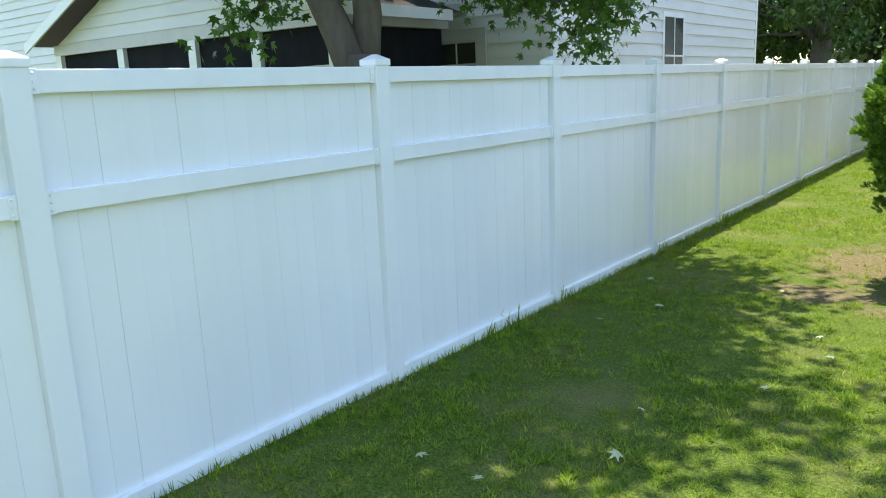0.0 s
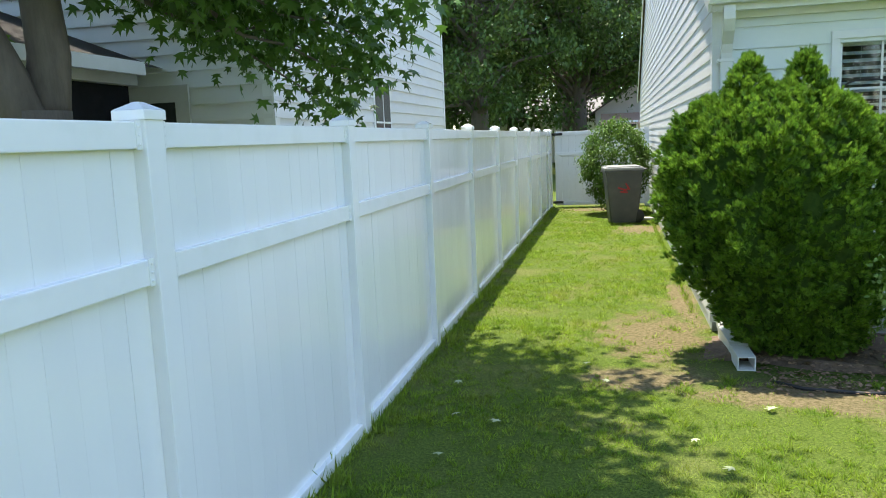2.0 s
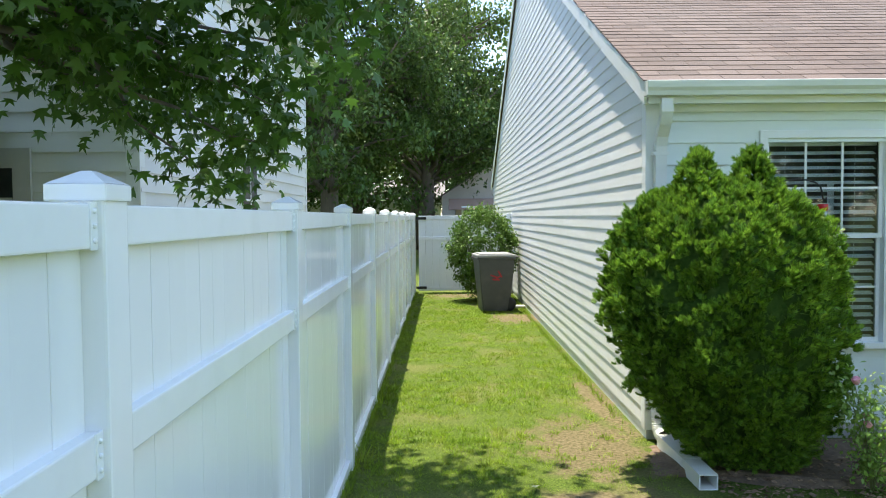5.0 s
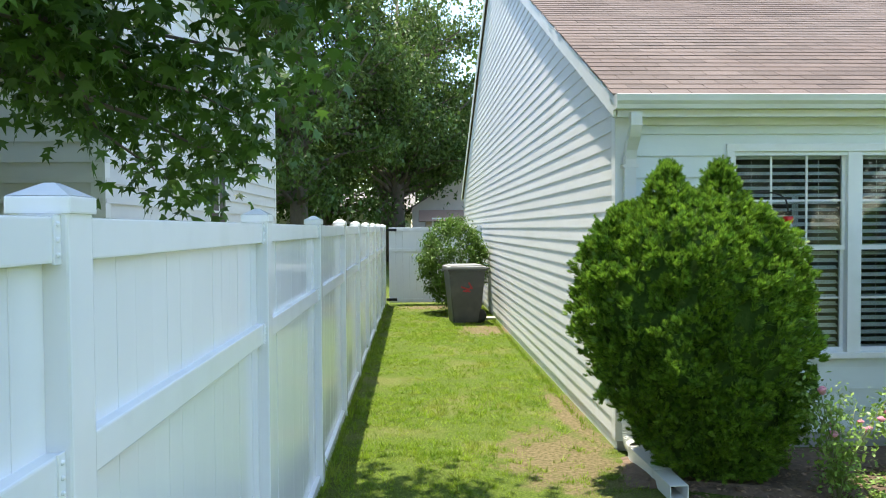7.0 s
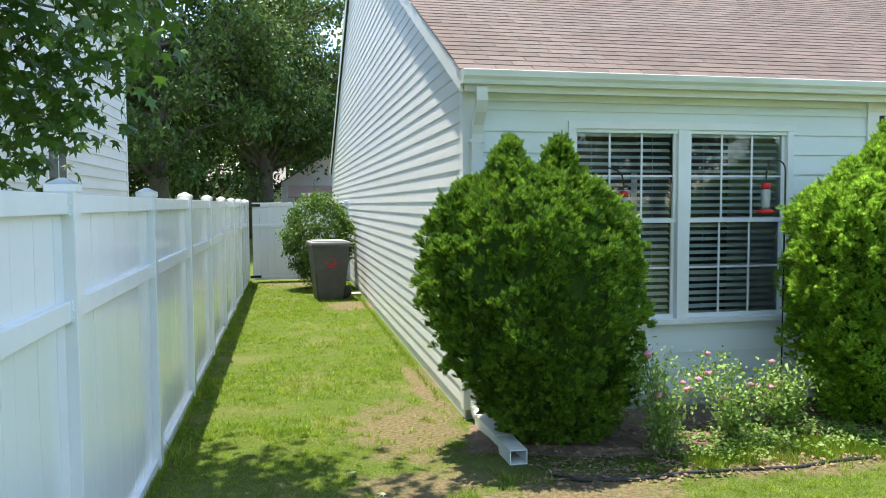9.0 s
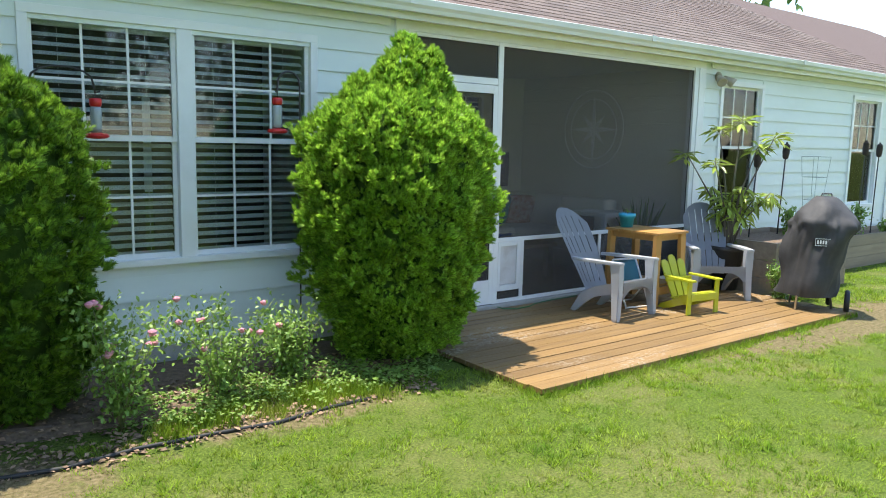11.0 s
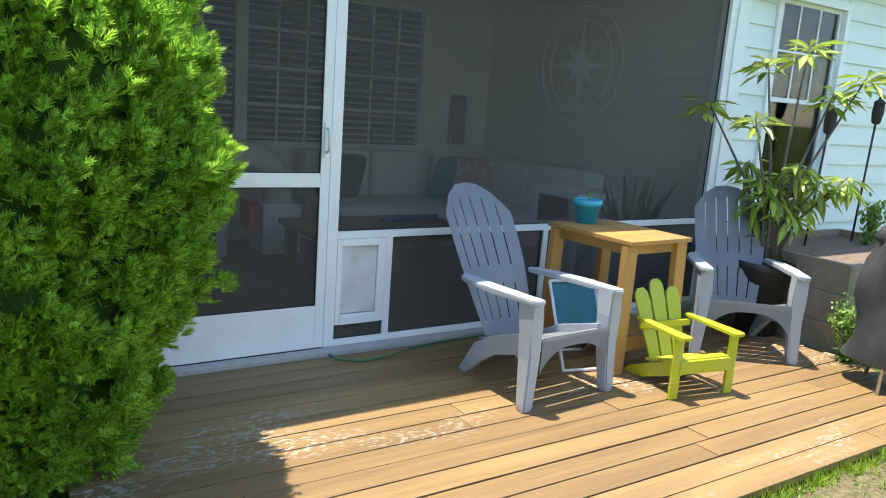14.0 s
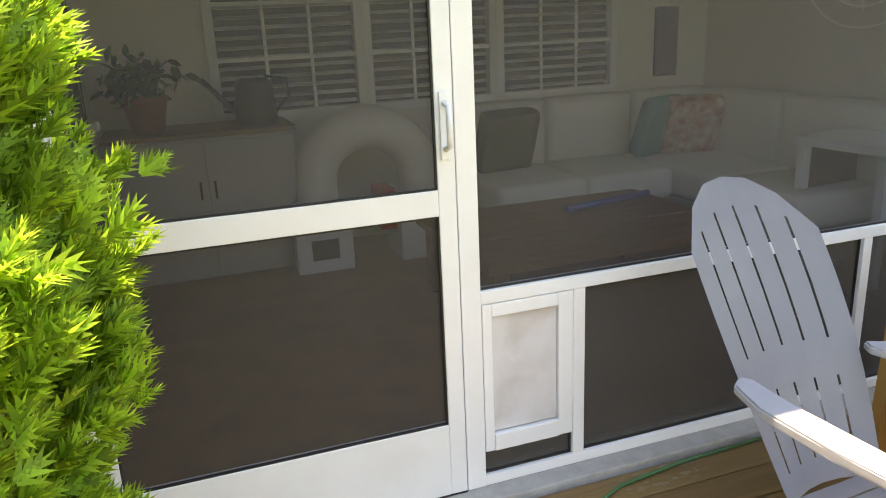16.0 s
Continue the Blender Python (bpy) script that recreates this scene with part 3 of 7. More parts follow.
def build_roof():
    t = thing("roof", "brown asphalt shingle roof", "roof", kind="structure")
    z_e = roof_z(EAVE_Y)
    y2 = 2 * RIDGE_Y - EAVE_Y
    bm = bmesh.new()
    vs = [(EAVE_Y, z_e - 0.10), (RIDGE_Y, roof_z(RIDGE_Y) - 0.10), (y2, z_e - 0.10), (y2, z_e), (RIDGE_Y, roof_z(RIDGE_Y)), (EAVE_Y, z_e)]
    a = [bm.verts.new((ROOF_X0 + 0.012, y, z)) for y, z in vs]
    b = [bm.verts.new((ROOF_X1, y, z)) for y, z in vs]
    n = len(vs)
    for i in range(n):
        bm.faces.new((a[i], a[(i + 1) % n], b[(i + 1) % n], b[i]))
    bm.faces.new((a[0], a[1], a[4], a[5]))
    bm.faces.new((a[1], a[2], a[3], a[4]))
    bm.faces.new((b[0], b[5], b[4], b[1]))
    bm.faces.new((b[1], b[4], b[3], b[2]))
    part("roof_deck", bm, M_ROOF_BED, t)
    # rake boards on the gable side
    for y0, y1 in ((EAVE_Y, RIDGE_Y), (y2, RIDGE_Y)):
        bm = bmesh.new()
        z0, z1 = roof_z(EAVE_Y), roof_z(RIDGE_Y)
        q = [(y0, z0 - 0.17), (y1, z1 - 0.17), (y1, z1 - 0.012), (y0, z0 - 0.012)]
        p0 = [bm.verts.new((ROOF_X0 - 0.012, y, z)) for y, z in q]
        p1 = [bm.verts.new((ROOF_X0 + 0.008, y, z)) for y, z in q]
        for i in range(4):
            bm.faces.new((p0[i], p0[(i + 1) % 4], p1[(i + 1) % 4], p1[i]))
        bm.faces.new(p0)
        bm.faces.new(p1[::-1])
        part("rake_board", bm, M_TRIM, t)
    ang = math.degrees(math.atan(PITCH))
    course, tab = 0.142, 0.305
    cosp = math.cos(math.atan(PITCH))
    courses = int((RIDGE_Y - EAVE_Y) / (course * cosp))

    def tab_mesh():
        bm = bmesh.new()
        box(bm, 0.003, tab - 0.003, 0, course + 0.05, 0, 0.006)
        for v in bm.verts:
            v.co.z += 0.007 * (1 - v.co.y / (course + 0.05))
        return mesh_of("shingle", bm, M_ROOF)

    one = tab_mesh()
    rest = []
    singles = 0
    for c in range(courses):
        y = EAVE_Y - 0.03 + c * course * cosp
        off = (c % 2) * tab / 2 + random.uniform(-0.01, 0.01)
        x = ROOF_X0 - 0.02 - off
        while x < ROOF_X1:
            m = pose(x, y, roof_z(y) + 0.002, ang + random.uniform(-0.25, 0.25), 0, random.uniform(-0.15, 0.15))
            if x > ROOF_X0 - 0.03 and x + tab < ROOF_X1 + 0.02:
                if c < 14 and x < 6.4 and singles < 300:
                    part("shingle", one, None, t, at=m)
                    singles += 1
                else:
                    rest.append(m)
            elif x + tab > ROOF_X0 + 0.03 and x < ROOF_X0:
                left = ROOF_X0 - 0.02
                cut = Matrix.Diagonal(((x + tab - left) / tab, 1, 1, 1))
                rest.append(pose(left, y, roof_z(y) + 0.002, ang, 0, 0) @ cut)
            x += tab
    v = [(0.003, 0, 0.007), (tab - 0.003, 0, 0.007), (tab - 0.003, course + 0.05, 0.0), (0.003, course + 0.05, 0.0),
         (0.003, 0, 0.013), (tab - 0.003, 0, 0.013), (tab - 0.003, course + 0.05, 0.006), (0.003, course + 0.05, 0.006)]
    f = [(4, 5, 6, 7), (0, 1, 5, 4), (1, 2, 6, 5), (3, 0, 4, 7)]
    me = strewn("shingle_field", v, f, [np.array(m) for m in rest], M_ROOF_FIELD)
    tagged(part("shingle_field", me, None, t), kind="stuff")
    # soffit, fascia
    bm = bmesh.new()
    box(bm, ROOF_X0 + 0.02, ROOF_X1 - 0.02, EAVE_Y + 0.02, WY + 0.0, 2.60, 2.615)
    part("soffit", bm, M_TRIM, t)
    boxpart("fascia", (ROOF_X0 + 0.02, ROOF_X1 - 0.02, EAVE_Y, EAVE_Y + 0.02, 2.585, z_e - 0.012), M_TRIM, t)
    boxpart("frieze", (WX + 0.09, 3.30, WY - 0.034, WY - 0.0175, 2.54, 2.60), M_TRIM, t, 0.003)
    boxpart("frieze", (7.86, HOUSE_X1 - 0.1, WY - 0.034, WY - 0.0175, 2.54, 2.60), M_TRIM, t, 0.003)


build_roof()


def rain_gutter():
    t = thing("rain_gutter", "white ogee rain gutter under the shingle edge", "gutter")
    prof = [(0.0, 0.0), (-0.075, 0.0), (-0.085, 0.03), (-0.105, 0.055), (-0.112, 0.10), (-0.10, 0.105), (-0.098, 0.098), (-0.095, 0.058), (-0.07, 0.008), (-0.004, 0.008), (-0.004, 0.105), (0.0, 0.105)]
    z = roof_z(EAVE_Y) - 0.118
    xs = [ROOF_X0 - 0.01, 3.35, 6.4, 9.5, ROOF_X1]
    for a, b in zip(xs, xs[1:]):
        bm = bmesh.new()
        p = [bm.verts.new((a, EAVE_Y - 0.003 + y, z + zz)) for y, zz in prof]
        q = [bm.verts.new((b, EAVE_Y - 0.003 + y, z + zz)) for y, zz in prof]
        n = len(prof)
        for i in range(n):
            bm.faces.new((p[i], p[(i + 1) % n], q[(i + 1) % n], q[i]))
        part("trough", bm, M_GUTTER, t)
        boxpart("joint_band", (b - 0.03, b + 0.03, EAVE_Y - 0.122, EAVE_Y - 0.116, z + 0.05, z + 0.108), M_GUTTER, t)
    boxpart("end_cap", (ROOF_X0 - 0.014, ROOF_X0 - 0.0105, EAVE_Y - 0.115, EAVE_Y - 0.003, z, z + 0.105), M_GUTTER, t)
    return t


rain_gutter()

# ---- porch ----
PX0, PX1 = 3.36, 7.74
FLOOR_Z = 0.045
HEAD_Z = 2.52


def porch():
    t = thing("porch_screen", "white framed screen wall of the back porch", "screen wall", pose(0, WY, 0), kind="structure")
    f = M_ALU
    boxpart("header", (PX0, PX1, -0.03, 0.06, HEAD_Z, 2.62), M_TRIM, t, 0.003)
    boxpart("jamb", (PX0, PX0 + 0.115, -0.03, 0.06, 0.06, HEAD_Z), M_TRIM, t, 0.003)
    boxpart("jamb", (7.53, PX1, -0.03, 0.06, 0.06, HEAD_Z), M_TRIM, t, 0.004)
    boxpart("corner_strip", (7.60, 7.66, -0.042, -0.031, 0.06, HEAD_Z), M_TRIM, t, 0.003)
    boxpart("door_post", (4.505, 4.565, -0.02, 0.03, 0.07, HEAD_Z), f, t, 0.003)
    boxpart("rail", (4.565, 7.53, -0.018, 0.028, 0.665, 0.705), f, t, 0.003)
    boxpart("rail", (3.475, 4.505, -0.018, 0.028, 2.135, 2.195), f, t, 0.003)
    boxpart("bottom_rail", (4.565, 7.53, -0.018, 0.028, 0.07, 0.105), f, t, 0.003)
    boxpart("top_rail", (3.475, 4.505, -0.018, 0.028, HEAD_Z - 0.03, HEAD_Z), f, t, 0.003)
    boxpart("top_rail", (4.565, 7.53, -0.018, 0.028, HEAD_Z - 0.03, HEAD_Z), f, t, 0.003)
    boxpart("stile", (4.865, 4.905, -0.018, 0.028, 0.105, 0.665), f, t, 0.003)
    boxpart("stile", (6.0, 6.04, -0.018, 0.028, 0.105, 0.665), f, t, 0.003)
    boxpart("sill", (3.475, 7.53, -0.09, 0.10, 0.0, 0.069), M_CONC, t, 0.006, "pale concrete sill")
    for d, m in (((4.565, 7.53, 0.004, 0.006, 0.705, HEAD_Z - 0.03), M_SCREEN), ((4.905, 6.0, 0.004, 0.006, 0.105, 0.665), M_SCREEN_LOW),
                 ((6.04, 7.53, 0.004, 0.006, 0.105, 0.665), M_SCREEN_LOW), ((4.565, 4.865, 0.004, 0.006, 0.105, 0.185), M_SCREEN_LOW),
                 ((3.475, 4.505, 0.004, 0.006, 2.195, HEAD_Z - 0.03), M_SCREEN)):
        s = boxpart("screen", d, m, t, label="dark fine insect mesh")
    # black splines round the meshes
    for x0, x1, z0, z1 in ((4.565, 7.53, 0.705, HEAD_Z - 0.03), (4.905, 6.0, 0.105, 0.665), (6.04, 7.53, 0.105, 0.665), (4.565, 4.865, 0.105, 0.185), (3.475, 4.505, 2.195, HEAD_Z - 0.03)):
        bm = bmesh.new()
        for d in ((x0, x1, z0, z0 + 0.006), (x0, x1, z1 - 0.006, z1), (x0, x0 + 0.006, z0, z1), (x1 - 0.006, x1, z0, z1)):
            box(bm, d[0], d[1], -0.004, 0.003, d[2], d[3])
        part("spline", bm, M_DARK, t)
    return t


porch()


def screen_door():
    t = thing("door_1", "white aluminium screen door, closed", "screen door", pose(3.475, WY - 0.012, 0.075), kind="structure")
    w, h = 1.03, 2.055
    f = M_ALU
    boxpart("stile", (0.005, 0.085, -0.012, 0.018, 0, h), f, t, 0.003)
    boxpart("stile", (w - 0.055, w - 0.004, -0.012, 0.018, 0, h), f, t, 0.003)
    boxpart("top_rail", (0.085, w - 0.055, -0.012, 0.018, h - 0.075, h), f, t, 0.003)
    boxpart("middle_rail", (0.085, w - 0.055, -0.012, 0.018, 0.868, 0.94), f, t, 0.003)
    boxpart("kick_plate", (0.085, w - 0.055, -0.012, 0.018, 0.0, 0.235), f, t, 0.003)
    boxpart("sweep", (0.005, w - 0.004, -0.012, 0.012, -0.014, -0.002), M_DARK, t, label="black rubber sweep")
    for z0, z1 in ((0.235, 0.868), (0.94, h - 0.075)):
        boxpart("screen", (0.085, w - 0.055, 0.002, 0.004, z0, z1), M_SCREEN, t, label="dark fine insect mesh")
        bm = bmesh.new()
        for d in ((0.085, w - 0.055, z0, z0 + 0.005), (0.085, w - 0.055, z1 - 0.005, z1), (0.085, 0.09, z0, z1), (w - 0.06, w - 0.055, z0, z1)):
            box(bm, d[0], d[1], -0.008, 0.001, d[2], d[3])
        part("spline", bm, M_DARK, t)
    bm = bmesh.new()
    box(bm, w - 0.045, w - 0.02, -0.022, -0.012, 1.02, 1.20, 0.004)
    tube(bm, [(w - 0.032, -0.02, 1.17), (w - 0.032, -0.055, 1.165), (w - 0.032, -0.058, 1.06), (w - 0.032, -0.022, 1.05)], 0.008, 8)
    part("door_handle", bm, M_ALU, t)
    return t


screen_door()


def pet_door():
    t = thing("pet_door", "small white pet door with a cloudy vinyl flap", "pet door", pose(4.567, WY - 0.02, 0.187))
    w, h = 0.296, 0.476
    bm = bmesh.new()
    box(bm, 0, 0.03, 0, 0.03, 0.0, h, 0.003)
    box(bm, w - 0.05, w, 0, 0.03, 0.0, h, 0.003)
    box(bm, 0.03, w - 0.05, 0, 0.03, h - 0.04, h, 0.003)
    box(bm, 0.03, w - 0.05, -0.004, 0.034, 0.0, 0.055, 0.003)
    part("frame", bm, M_ALU, t)
    boxpart("flap", (0.032, w - 0.052, 0.012, 0.016, 0.06, h - 0.042), M_FLAP, t, label="cloudy scuffed vinyl flap")
    return t


M_FLAP = mat("cloudy_vinyl", (0.66, 0.66, 0.66), 0.35, (0.56, 0.54, 0.52), 5, stain=(0.38, 0.32, 0.27), stain_scale=6, stain_amount=0.55)
pet_door()


def porch_room():
    y0, y1 = WY + 0.15, 10.42
    for name, d, m, lab in (("floor", (PX0, PX1 + 0.1, WY + 0.1, y1, -0.02, FLOOR_Z), M_INFLOOR, "dark brown painted porch floor"),
                            ("ceiling", (PX0, PX1 + 0.1, WY + 0.06, y1, 2.56, 2.60), M_CEIL, "pale porch ceiling"),
                            ("wall_porch_west", (PX0 - 0.15, PX0, y0, y1, 0, 2.56), M_INWALL, "pale porch side wall")):
        bm = bmesh.new()
        box(bm, *d)
        solo(name, bm, m, lab, name.split("_")[0], kind="structure")
    t = thing("wall_porch_east", "pale lap siding side wall inside the porch", "wall", kind="structure")
    boxpart("wall_core", (PX1 + 0.002, PX1 + 0.15, y0, y1, 0, 2.56), M_INSIDE, t)
    z = 0.08
    while z < 2.5:
        part("siding_board", lap_mesh("siding_board", y1 - WY - 0.07, 0.165, 0.022, 0, M_INSIDE), None, t, at=Matrix.Translation((PX1, y1, z)) @ Matrix.Rotation(radians(-90), 4, "Z"))
        z += 0.165
    t = thing("wall_porch_back", "pale wall at the back of the porch with windows", "wall", kind="structure")
    bm = bmesh.new()
    box(bm, PX0, PX1, y1, y1 + 0.12, 0, 0.95)
    box(bm, PX0, PX1, y1, y1 + 0.12, 2.25, 2.56)
    for a, b in ((PX0, 4.12), (4.98, 5.09), (5.91, 6.02), (6.86, PX1)):
        box(bm, a, b, y1, y1 + 0.12, 0.95, 2.25)
    part("wall_core", bm, M_INWALL, t)


porch_room()


def shade_door():
    """An added dark door that stands in for the shaded part of the side wall."""
    t = thing("door_2", "dark brown panelled door added where the porch side wall is shaded", "door", pose(PX0, 8.72, FLOOR_Z), kind="structure")
    dark = mat("shade_brown", (0.055, 0.042, 0.032), 0.4, (0.042, 0.032, 0.025), 5)
    boxpart("leaf", (0.003, 0.04, 0.07, 0.93, 0.01, 2.03), dark, t, 0.004)
    for z0, z1 in ((0.16, 0.86), (1.0, 1.88)):
        for y0 in (0.17, 0.53):
            boxpart("panel", (0.041, 0.052, y0, y0 + 0.30, z0, z1), dark, t, 0.005)
    for d in ((0.0, 0.07, 0.0, 2.10), (0.93, 1.0, 0.0, 2.10), (0.07, 0.93, 2.035, 2.10)):
        boxpart("frame", (0.003, 0.046, d[0], d[1], d[2], d[3]), dark, t, 0.003)
    bm = bmesh.new()
    lathe(bm, [(0.026, 0.0), (0.012, 0.015), (0.012, 0.035), (0.028, 0.05), (0.022, 0.066), (0.004, 0.07)], 16, pose(0.041, 0.86, 0.98, 0, 90, 0))
    part("door_knob", bm, M_ALU, t)


shade_door()

# ---- deck ----
def build_deck():
    t = thing("deck", "weathered brown plank deck, paint worn in places", "deck", kind="structure")
    x0, x1, y0, y1 = 3.14, 7.42, 5.28, WY - 0.095
    n = 15
    w = (y1 - y0) / n
    random.seed(5)
    for i in range(n):
        cuts = [x0 + random.uniform(-0.01, 0.01), x0 + random.choice((1.6, 2.4, 3.2, 3.7)) + random.uniform(-0.1, 0.1), x1 + random.uniform(-0.02, 0.02)]
        for a, b in zip(cuts, cuts[1:]):
            bm = bmesh.new()
            box(bm, a + 0.0015, b - 0.0015, y0 + i * w + 0.004, y0 + (i + 1) * w - 0.004, FLOOR_Z - 0.035, FLOOR_Z + random.uniform(-0.0025, 0.0015), 0.003)
            part("plank", bm, M_DECK, t)
    boxpart("joist_bed", (x0 + 0.04, x1 - 0.04, y0 + 0.03, y1, -0.03, FLOOR_Z - 0.034), M_DARK, t)


build_deck()


# ---- shrubs and plants ----
M_THUJA = mat("thuja_green", (0.165, 0.34, 0.034), 0.42, (0.37, 0.57, 0.068), 7, per_island=0.55, translucent=0.55, spec=0.3)
M_THUJA_DARK = mat("thuja_dark_green", (0.062, 0.150, 0.017), 0.42, (0.20, 0.35, 0.036), 7, per_island=0.55, translucent=0.40, spec=0.3)
# Dark colour stands in for shade inside the shrubs.
M_THUJA_CORE = mat("thuja_shade_core", (0.030, 0.065, 0.011), 0.95, (0.055, 0.10, 0.018), 30, bump=1.0, bump_scale=60, spec=0.1)
M_BARK = mat("bark", (0.165, 0.140, 0.115), 0.9, (0.10, 0.085, 0.07), 9, bump=0.7, bump_scale=26, stretch=(1, 1, 0.3))
M_GUM = mat("gum_leaf", (0.056, 0.132, 0.020), 0.45, (0.092, 0.19, 0.028), 1.5, per_island=0.38, translucent=0.38, spec=0.4)
M_OAK = mat("oak_leaf", (0.055, 0.115, 0.022), 0.5, (0.12, 0.19, 0.045), 0.5, per_island=0.4, translucent=0.35, spec=0.4)
M_SHRUB = mat("shrub_leaf", (0.07, 0.15, 0.022), 0.45, (0.13, 0.22, 0.04), 3, per_island=0.4, translucent=0.35, spec=0.3)
M_ROSE_LEAF = mat("rose_leaf", (0.14, 0.26, 0.045), 0.45, (0.24, 0.36, 0.07), 6, per_island=0.3, translucent=0.35)
M_PINK = mat("pink_petal", (0.70, 0.22, 0.33), 0.5, (0.78, 0.42, 0.46), 20, translucent=0.3)
M_STEM = mat("green_stem", (0.14, 0.19, 0.06), 0.6, (0.18, 0.16, 0.08), 12)
M_SOIL = mat("mulch", (0.10, 0.070, 0.048), 0.95, (0.19, 0.13, 0.085), 22, bump=1.0, bump_scale=50)
M_STRAP = mat("strap_leaf", (0.19, 0.30, 0.045), 0.35, (0.42, 0.48, 0.08), 3, per_island=0.4, translucent=0.3)
M_GRASS = mat("grass_blade", (0.122, 0.232, 0.019), 0.5, (0.275, 0.38, 0.033), 5.0, per_island=0.34, translucent=0.45, spec=0.25,
              stain=(0.33, 0.31, 0.09), stain_scale=2.2, stain_amount=0.45)

rng = np.random.default_rng(11)

FROND_V, FROND_F = [], []


def frond_lobe(x, y, ang, length, w):
    a = math.radians(ang)
    dx, dy = math.sin(a), math.cos(a)
    i = len(FROND_V)
    FROND_V.extend([(x - dy * w, y + dx * w, 0.0), (x + dy * w, y - dx * w, 0.0), (x + dx * length, y + dy * length, -0.06)])
    FROND_F.append((i, i + 1, i + 2))


frond_lobe(0, 0, 0, 1.0, 0.095)
for start, ang, ln in ((0.04, 44, 0.62), (0.26, 36, 0.60), (0.50, 30, 0.42)):
    for s in (-1, 1):
        frond_lobe(0, start, s * ang, ln, 0.095)


def thuja(at, radius, peaks, label, seed, count, z_wide, base, lean=0.0, full=2.2):
    """A clipped arborvitae: a plump ovoid that ends in pointed tips, covered with flat fan-like sprays."""
    r = np.random.default_rng(seed)
    t = thing("arborvitae", label, "shrub", pose(at[0], at[1], 0), "arborvitae by the house")
    rx, ry = radius

    def hull(z, th):
        """Radius factor at height z and angle th for the main body."""
        top = 1.95
        if z < z_wide:
            f = base + (1 - base) * math.sin(0.5 * math.pi * max(z, 0) / z_wide) ** 0.9
        else:
            u = (z - z_wide) / (top - z_wide)
            f = math.sqrt(max(0.0, 1 - u ** full))
        return f * (1 + 0.06 * math.sin(3 * th + seed) + 0.05 * math.sin(5 * th + 2.1 * z * 3 + seed * 2) + 0.04 * math.sin(9 * th - 6 * z))

    def clumpy(z, th):
        """Cushions of growth a hand or two across, with creases between them."""
        v = Vector((math.cos(th) * 1.0, math.sin(th) * 1.0, z * 1.15 + seed * 3.1))
        return 1 + 0.17 * noise.noise(v * 3.6) + 0.21 * noise.noise(v * 8.0) + 0.07 * noise.noise(v * 17.0)

    cen, nor = [], []
    while len(cen) < count:
        if r.random() < 0.78:
            z = r.uniform(0.06, 1.95)
            th = r.uniform(0, 2 * math.pi)
            f = hull(z, th)
            if r.random() > 0.3 + 0.7 * f:
                continue
            f *= clumpy(z, th) * r.uniform(0.86, 0.96)
            cen.append((rx * f * math.cos(th) + lean * max(0.0, 1 - z / 1.1), ry * f * math.sin(th), z))
            nor.append((math.cos(th), math.sin(th), (z - z_wide) * 0.9 / (1.0 if z > z_wide else 2.5) + 0.15))
        else:
            px, py, pz, pr = peaks[r.integers(len(peaks))]
            u = r.random() ** 0.8
            th = r.uniform(0, 2 * math.pi)
            rr = pr * (1 - u) ** 0.75 * r.uniform(0.8, 0.95)
            cen.append((px + rr * math.cos(th), py + rr * math.sin(th), 1.45 + (pz - 1.55) * u))
            nor.append((math.cos(th), math.sin(th), 0.7 + u))
    per = 8
    n = np.repeat(np.array(nor), per, axis=0)
    n /= np.linalg.norm(n, axis=1, keepdims=True)
    total = len(n)
    up = np.array([0, 0, 1.0])
    spread = r.normal(0, 1, (total, 3))
    spread /= np.linalg.norm(spread, axis=1, keepdims=True)
    ydir = n * 0.75 + up * 0.6 + spread * r.uniform(0.15, 0.75, (total, 1))
    ydir /= np.linalg.norm(ydir, axis=1, keepdims=True)
    rad = np.repeat(r.uniform(0.02, 0.07, len(cen)), per)[:, None]
    a = np.repeat(np.array(cen), per, axis=0) + ydir * rad * r.uniform(0.2, 1.0, (total, 1))
    zdir = up * r.uniform(0.3, 0.9, (total, 1)) + n + r.normal(0, 0.4, (total, 3))
    size = r.uniform(0.030, 0.062, total)
    me = strewn("foliage", FROND_V, FROND_F, axes_poses(a, ydir, zdir, size), M_THUJA_DARK if lean else M_THUJA)
    part("foliage", me, None, t)
    # Closed dark core, standing in for the shaded depth between the sprays.
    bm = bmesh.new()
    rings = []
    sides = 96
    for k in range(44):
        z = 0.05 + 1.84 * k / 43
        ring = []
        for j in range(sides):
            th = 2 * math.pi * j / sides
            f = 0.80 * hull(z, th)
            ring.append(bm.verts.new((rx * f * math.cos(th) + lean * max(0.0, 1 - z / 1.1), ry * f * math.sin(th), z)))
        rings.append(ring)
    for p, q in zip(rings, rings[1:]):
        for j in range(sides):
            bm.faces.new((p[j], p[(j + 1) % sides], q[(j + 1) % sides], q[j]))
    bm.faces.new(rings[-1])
    part("shade_core", bm, M_THUJA_CORE, t)
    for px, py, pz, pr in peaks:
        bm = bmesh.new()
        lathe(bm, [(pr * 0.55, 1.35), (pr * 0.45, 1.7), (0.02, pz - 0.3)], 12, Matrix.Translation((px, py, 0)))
        part("shade_core_tip", bm, M_THUJA_CORE, t)
    bm = bmesh.new()
    tube(bm, [(0, 0, -0.02), (0.02, 0.01, 0.3)], [0.06, 0.05])
    part("trunk", bm, M_BARK, t)
    return t


